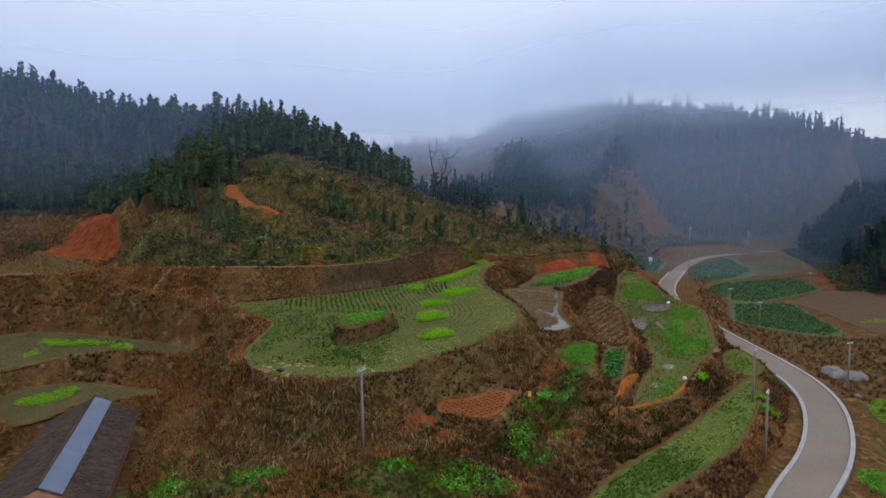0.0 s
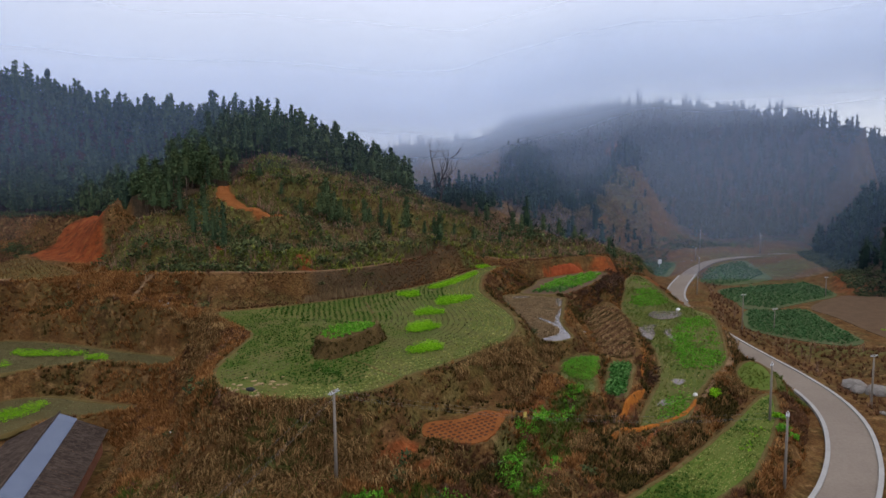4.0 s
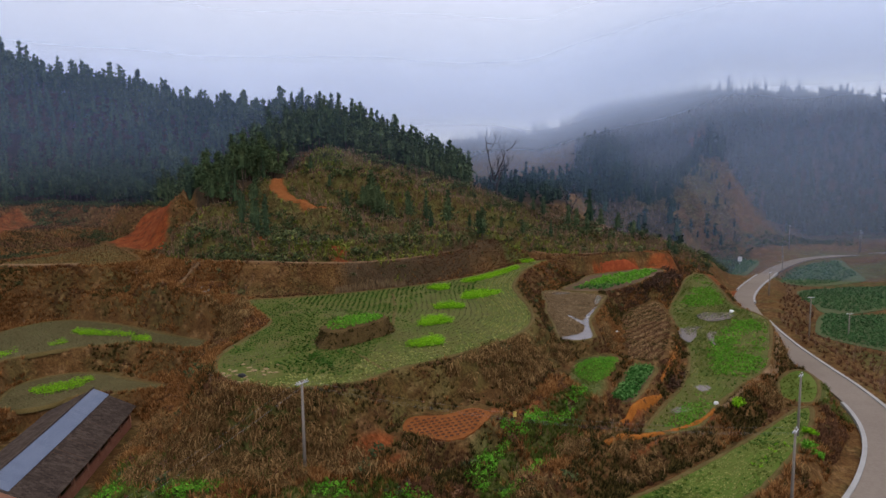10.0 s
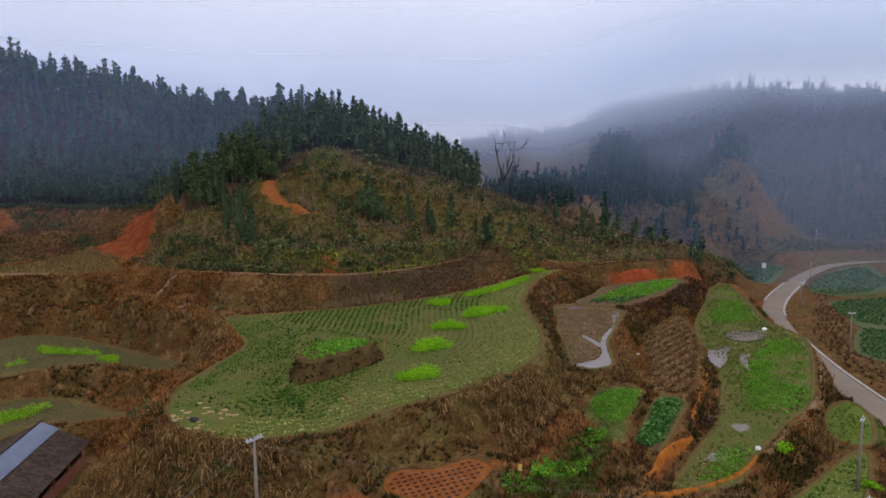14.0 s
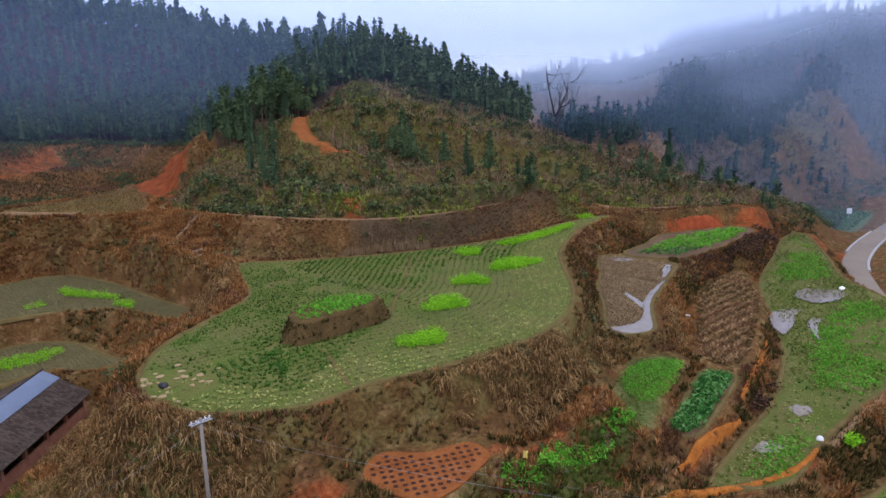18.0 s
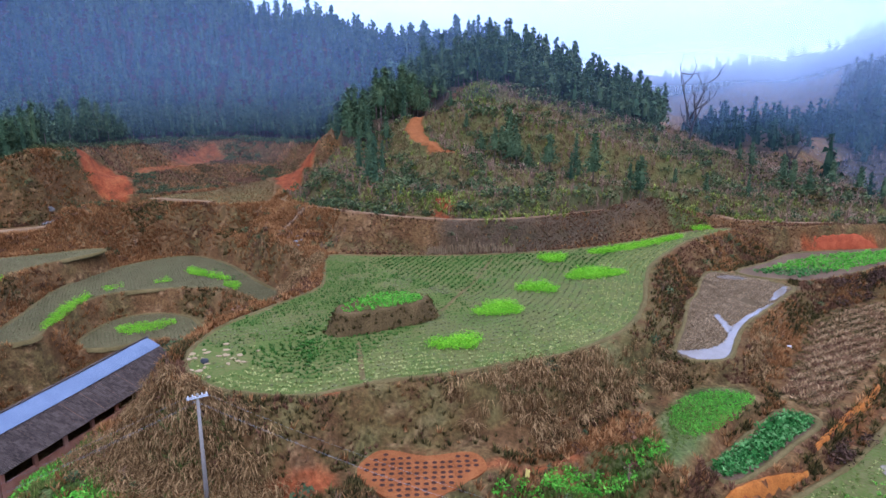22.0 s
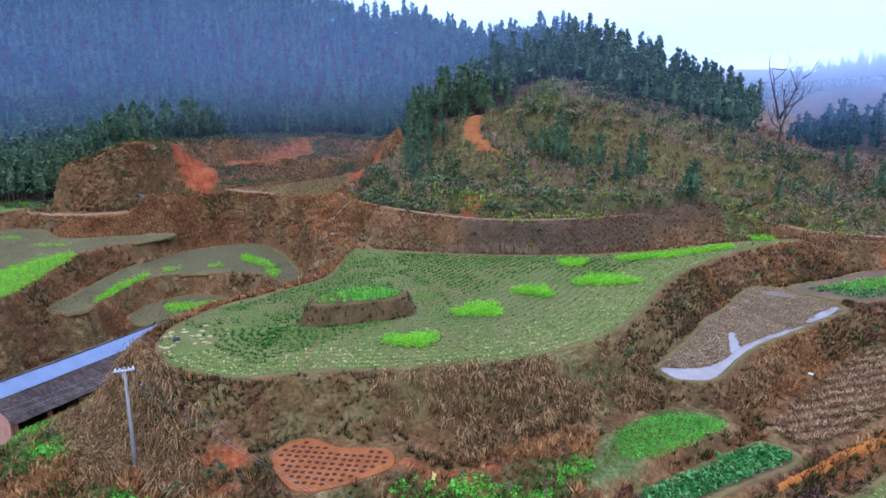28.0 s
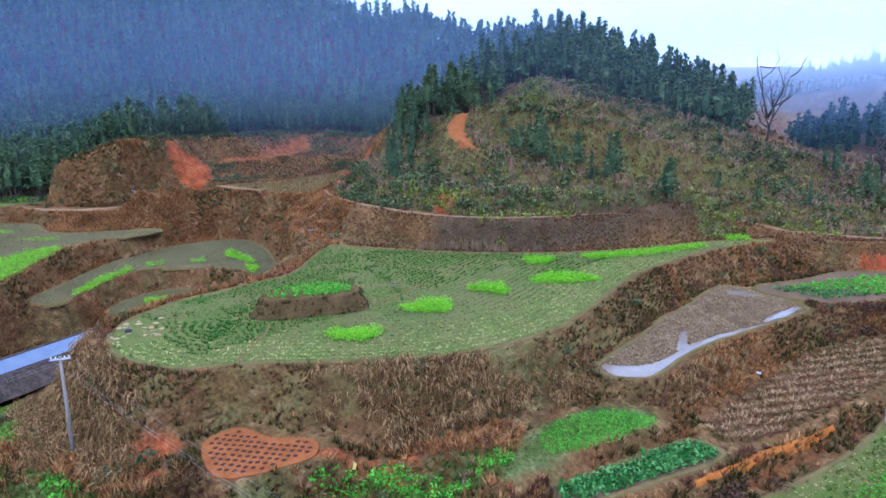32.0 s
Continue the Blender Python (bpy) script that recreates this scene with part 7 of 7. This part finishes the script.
for p, q, nm in ((a_top, b_top, "power line across the terraces"), (a_top, c_top, "power line down the valley")):
    line = thing("power_line", "thin sagging " + nm, "wire")
    d = (q - p).normalized()
    s = Vector((-d.y, d.x, 0))
    for o, dz in ((-0.6, 0.0), (0.6, 0.0), (0.0, -0.4)):
        pts = [p.lerp(q, i / 16) + s * o + Vector((0, 0, dz - 1.3 * 4 * (i / 16) * (1 - i / 16))) for i in range(17)]
        part("wire", poly_mesh("wire", *tube([tuple(v) for v in pts], [0.005] * 17, 4), M_WIRE), line)


# ---- long shed with a tiled roof ----
shed = thing("long_shed", "long low brick shed, dark tile roof with a blue sheet strip", "shed", Matrix.Translation((-45.8, 78.6, -12.7)) @ Matrix(((0.327, 0.945, 0, 0), (-0.945, 0.327, 0, 0), (0, 0, 1, 0), (0, 0, 0, 1))).to_3x3().to_4x4())
# local: x along the ridge from the far gable, y across towards the road side
LEN, RIGHT, LEFT, RIDGE, EAVE = 26.4, 4.9, -5.3, 5.5, 2.95


def slope_mesh(name, y_end):
    """Tile courses: round ridges down the slope, stepped course by course."""
    cols, courses = int(LEN / 0.24), 15
    VV, FF = [], []
    prof = ((0.0, 0.0), (0.06, 0.055), (0.12, 0.075), (0.18, 0.055), (0.24, 0.0))
    for c in range(cols):
        jit = 0.02 * math.sin(c * 12.9)
        for r_ in range(courses):
            f0, f1 = r_ / courses, (r_ + 1) / courses + 0.012
            o = len(VV)
            for f, lift in ((f0, 0.0), (f1, 0.035)):
                yy, zz = y_end * 1.06 * f, RIDGE + (EAVE - RIDGE) * 1.06 * f
                sag = -0.10 * math.sin(math.pi * min(1, c / cols)) + jit
                for px_, pz_ in prof:
                    VV.append((c * 0.24 + px_, yy, zz + pz_ + lift + sag))
            for a in range(4):
                FF.append((o + a, o + a + 1, o + a + 6, o + a + 5))
            FF.append((o + 5, o + 6, o + 7, o + 8, o + 9))
    return poly_mesh(name, VV, FF, M_TILE)


part("roof_slope", slope_mesh("roof_slope", RIGHT), shed, "dark weathered clay roof tiles")
part("roof_slope", slope_mesh("roof_slope", LEFT), shed, "dark weathered clay roof tiles")
for c in range(int(LEN / 0.9)):
    vv, ff = [], []
    rows = 12
    for a in range(rows + 1):
        wz = 0.03 * (a % 2)
        for f in (-0.02, 0.2, 0.4):
            vv.append((c * 0.9 + a * 0.93 / rows, RIGHT * f, RIDGE + (EAVE - RIDGE) * max(f, 0) + 0.15 + wz + 0.012 * (c % 2) - 0.10 * math.sin(math.pi * c / 31)))
    for a in range(rows):
        ff += [(a * 3 + b, a * 3 + b + 1, a * 3 + b + 4, a * 3 + b + 3) for b in range(2)]
    me = poly_mesh("roof_sheet", vv, ff, M_BLUE)
    ob = part("roof_sheet", me, shed, "faded blue corrugated roof sheet")
    sol = ob.modifiers.new("thick", "SOLIDIFY")
    sol.thickness = 0.008
part("ridge_cap", poly_mesh("ridge_cap", *tube([(-0.3, 0, RIDGE + 0.14), (LEN * 0.5, 0, RIDGE + 0.05), (LEN + 0.1, 0, RIDGE + 0.14)], [0.13] * 3, 8), M_TILE, True), shed, "dark ridge tiles")
for x0 in (0.15, LEN - 0.25):
    vv = [(x0 + d, y_, z_) for d in (0, 0.22) for y_, z_ in ((LEFT + 0.4, -0.3), (RIGHT - 0.4, -0.3), (RIGHT - 0.4, EAVE + 0.15), (0, RIDGE - 0.08), (LEFT + 0.4, EAVE + 0.15))]
    part("gable_wall", poly_mesh("gable_wall", vv, [(0, 1, 2, 3, 4), (9, 8, 7, 6, 5)] + [(a, a + 5, (a + 1) % 5 + 5, (a + 1) % 5) for a in range(5)], M_BRICK), shed, "red brick gable wall")
part("back_wall", poly_mesh("back_wall", *box(LEN / 2, LEFT + 0.5, 1.4, LEN - 0.8, 0.22, 3.4), M_BRICK), shed, "red brick wall")
part("front_wall", poly_mesh("front_wall", *box(LEN / 2, RIGHT - 0.5, 0.5, LEN - 0.8, 0.22, 1.6), M_BRICK), shed, "low red brick wall")
for i in range(8):
    part("pillar", poly_mesh("pillar", *box(0.6 + i * (LEN - 1.2) / 7, RIGHT - 0.5, 1.95, 0.4, 0.3, 1.9), M_BRICK), shed, "brick pillar")
part("eave_beam", poly_mesh("eave_beam", *box(LEN / 2, RIGHT - 0.5, 2.98, LEN, 0.16, 0.2), M_TIMBER), shed, "old timber beam")
for i in range(30):
    part("rafter", poly_mesh("rafter", [(0.4 + i * (LEN - 0.8) / 29 + a, y_, RIDGE + (EAVE - RIDGE) * y_ / RIGHT - 0.05 - c) for a in (0, 0.08) for y_, c in ((0.1, 0), (RIGHT, 0), (RIGHT, 0.1), (0.1, 0.1))], [(0, 1, 2, 3), (7, 6, 5, 4), (0, 4, 5, 1), (1, 5, 6, 2), (2, 6, 7, 3), (3, 7, 4, 0)], M_TIMBER), shed)

# ---- mist and low cloud over the valley, as tinted see-through sheets ----
def mist_arc(radius, a0, a1, z0, z1, material, label, lean=0.0):
    """A curved upright sheet that stands in for mist and veils what lies behind it."""
    VV, FF, n = [], [], 40
    for i in range(n + 1):
        w = radians(a0 + (a1 - a0) * i / n)
        rr = radius * (1 + 0.03 * math.sin(i * 0.9))
        for z in (z0, 30, z1):
            far = rr + lean * max(0, z - 30)
            VV.append((20 + far * math.sin(w), 20 + far * math.cos(w), z))
    for i in range(n):
        FF += [(i * 3 + b, i * 3 + b + 1, i * 3 + b + 4, i * 3 + b + 3) for b in range(2)]
    thing("mist", label, "mist", kind="stuff", data=poly_mesh("mist", VV, FF, material, True))


# aerial haze as colour: blue sheets tint the woods and slopes behind them
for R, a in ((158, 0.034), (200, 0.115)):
    mist_arc(R, -100, 75, -30, 420, mist_material("thin_haze", 0.2 * a, 1.2 * a, 8, 34, 105, (0.36, 0.53, 0.92), 0.0, 0.45), "blue-tinted clear sheet standing in for thin haze over the slopes")
mist_arc(232, -100, 75, -30, 460, mist_material("far_haze", 0.13, 0.17, 8, 34, 120, (0.35, 0.53, 0.80), 0.0, 1.0, 0.5, 0.12), "blue-tinted clear sheet standing in for haze in the far valley")
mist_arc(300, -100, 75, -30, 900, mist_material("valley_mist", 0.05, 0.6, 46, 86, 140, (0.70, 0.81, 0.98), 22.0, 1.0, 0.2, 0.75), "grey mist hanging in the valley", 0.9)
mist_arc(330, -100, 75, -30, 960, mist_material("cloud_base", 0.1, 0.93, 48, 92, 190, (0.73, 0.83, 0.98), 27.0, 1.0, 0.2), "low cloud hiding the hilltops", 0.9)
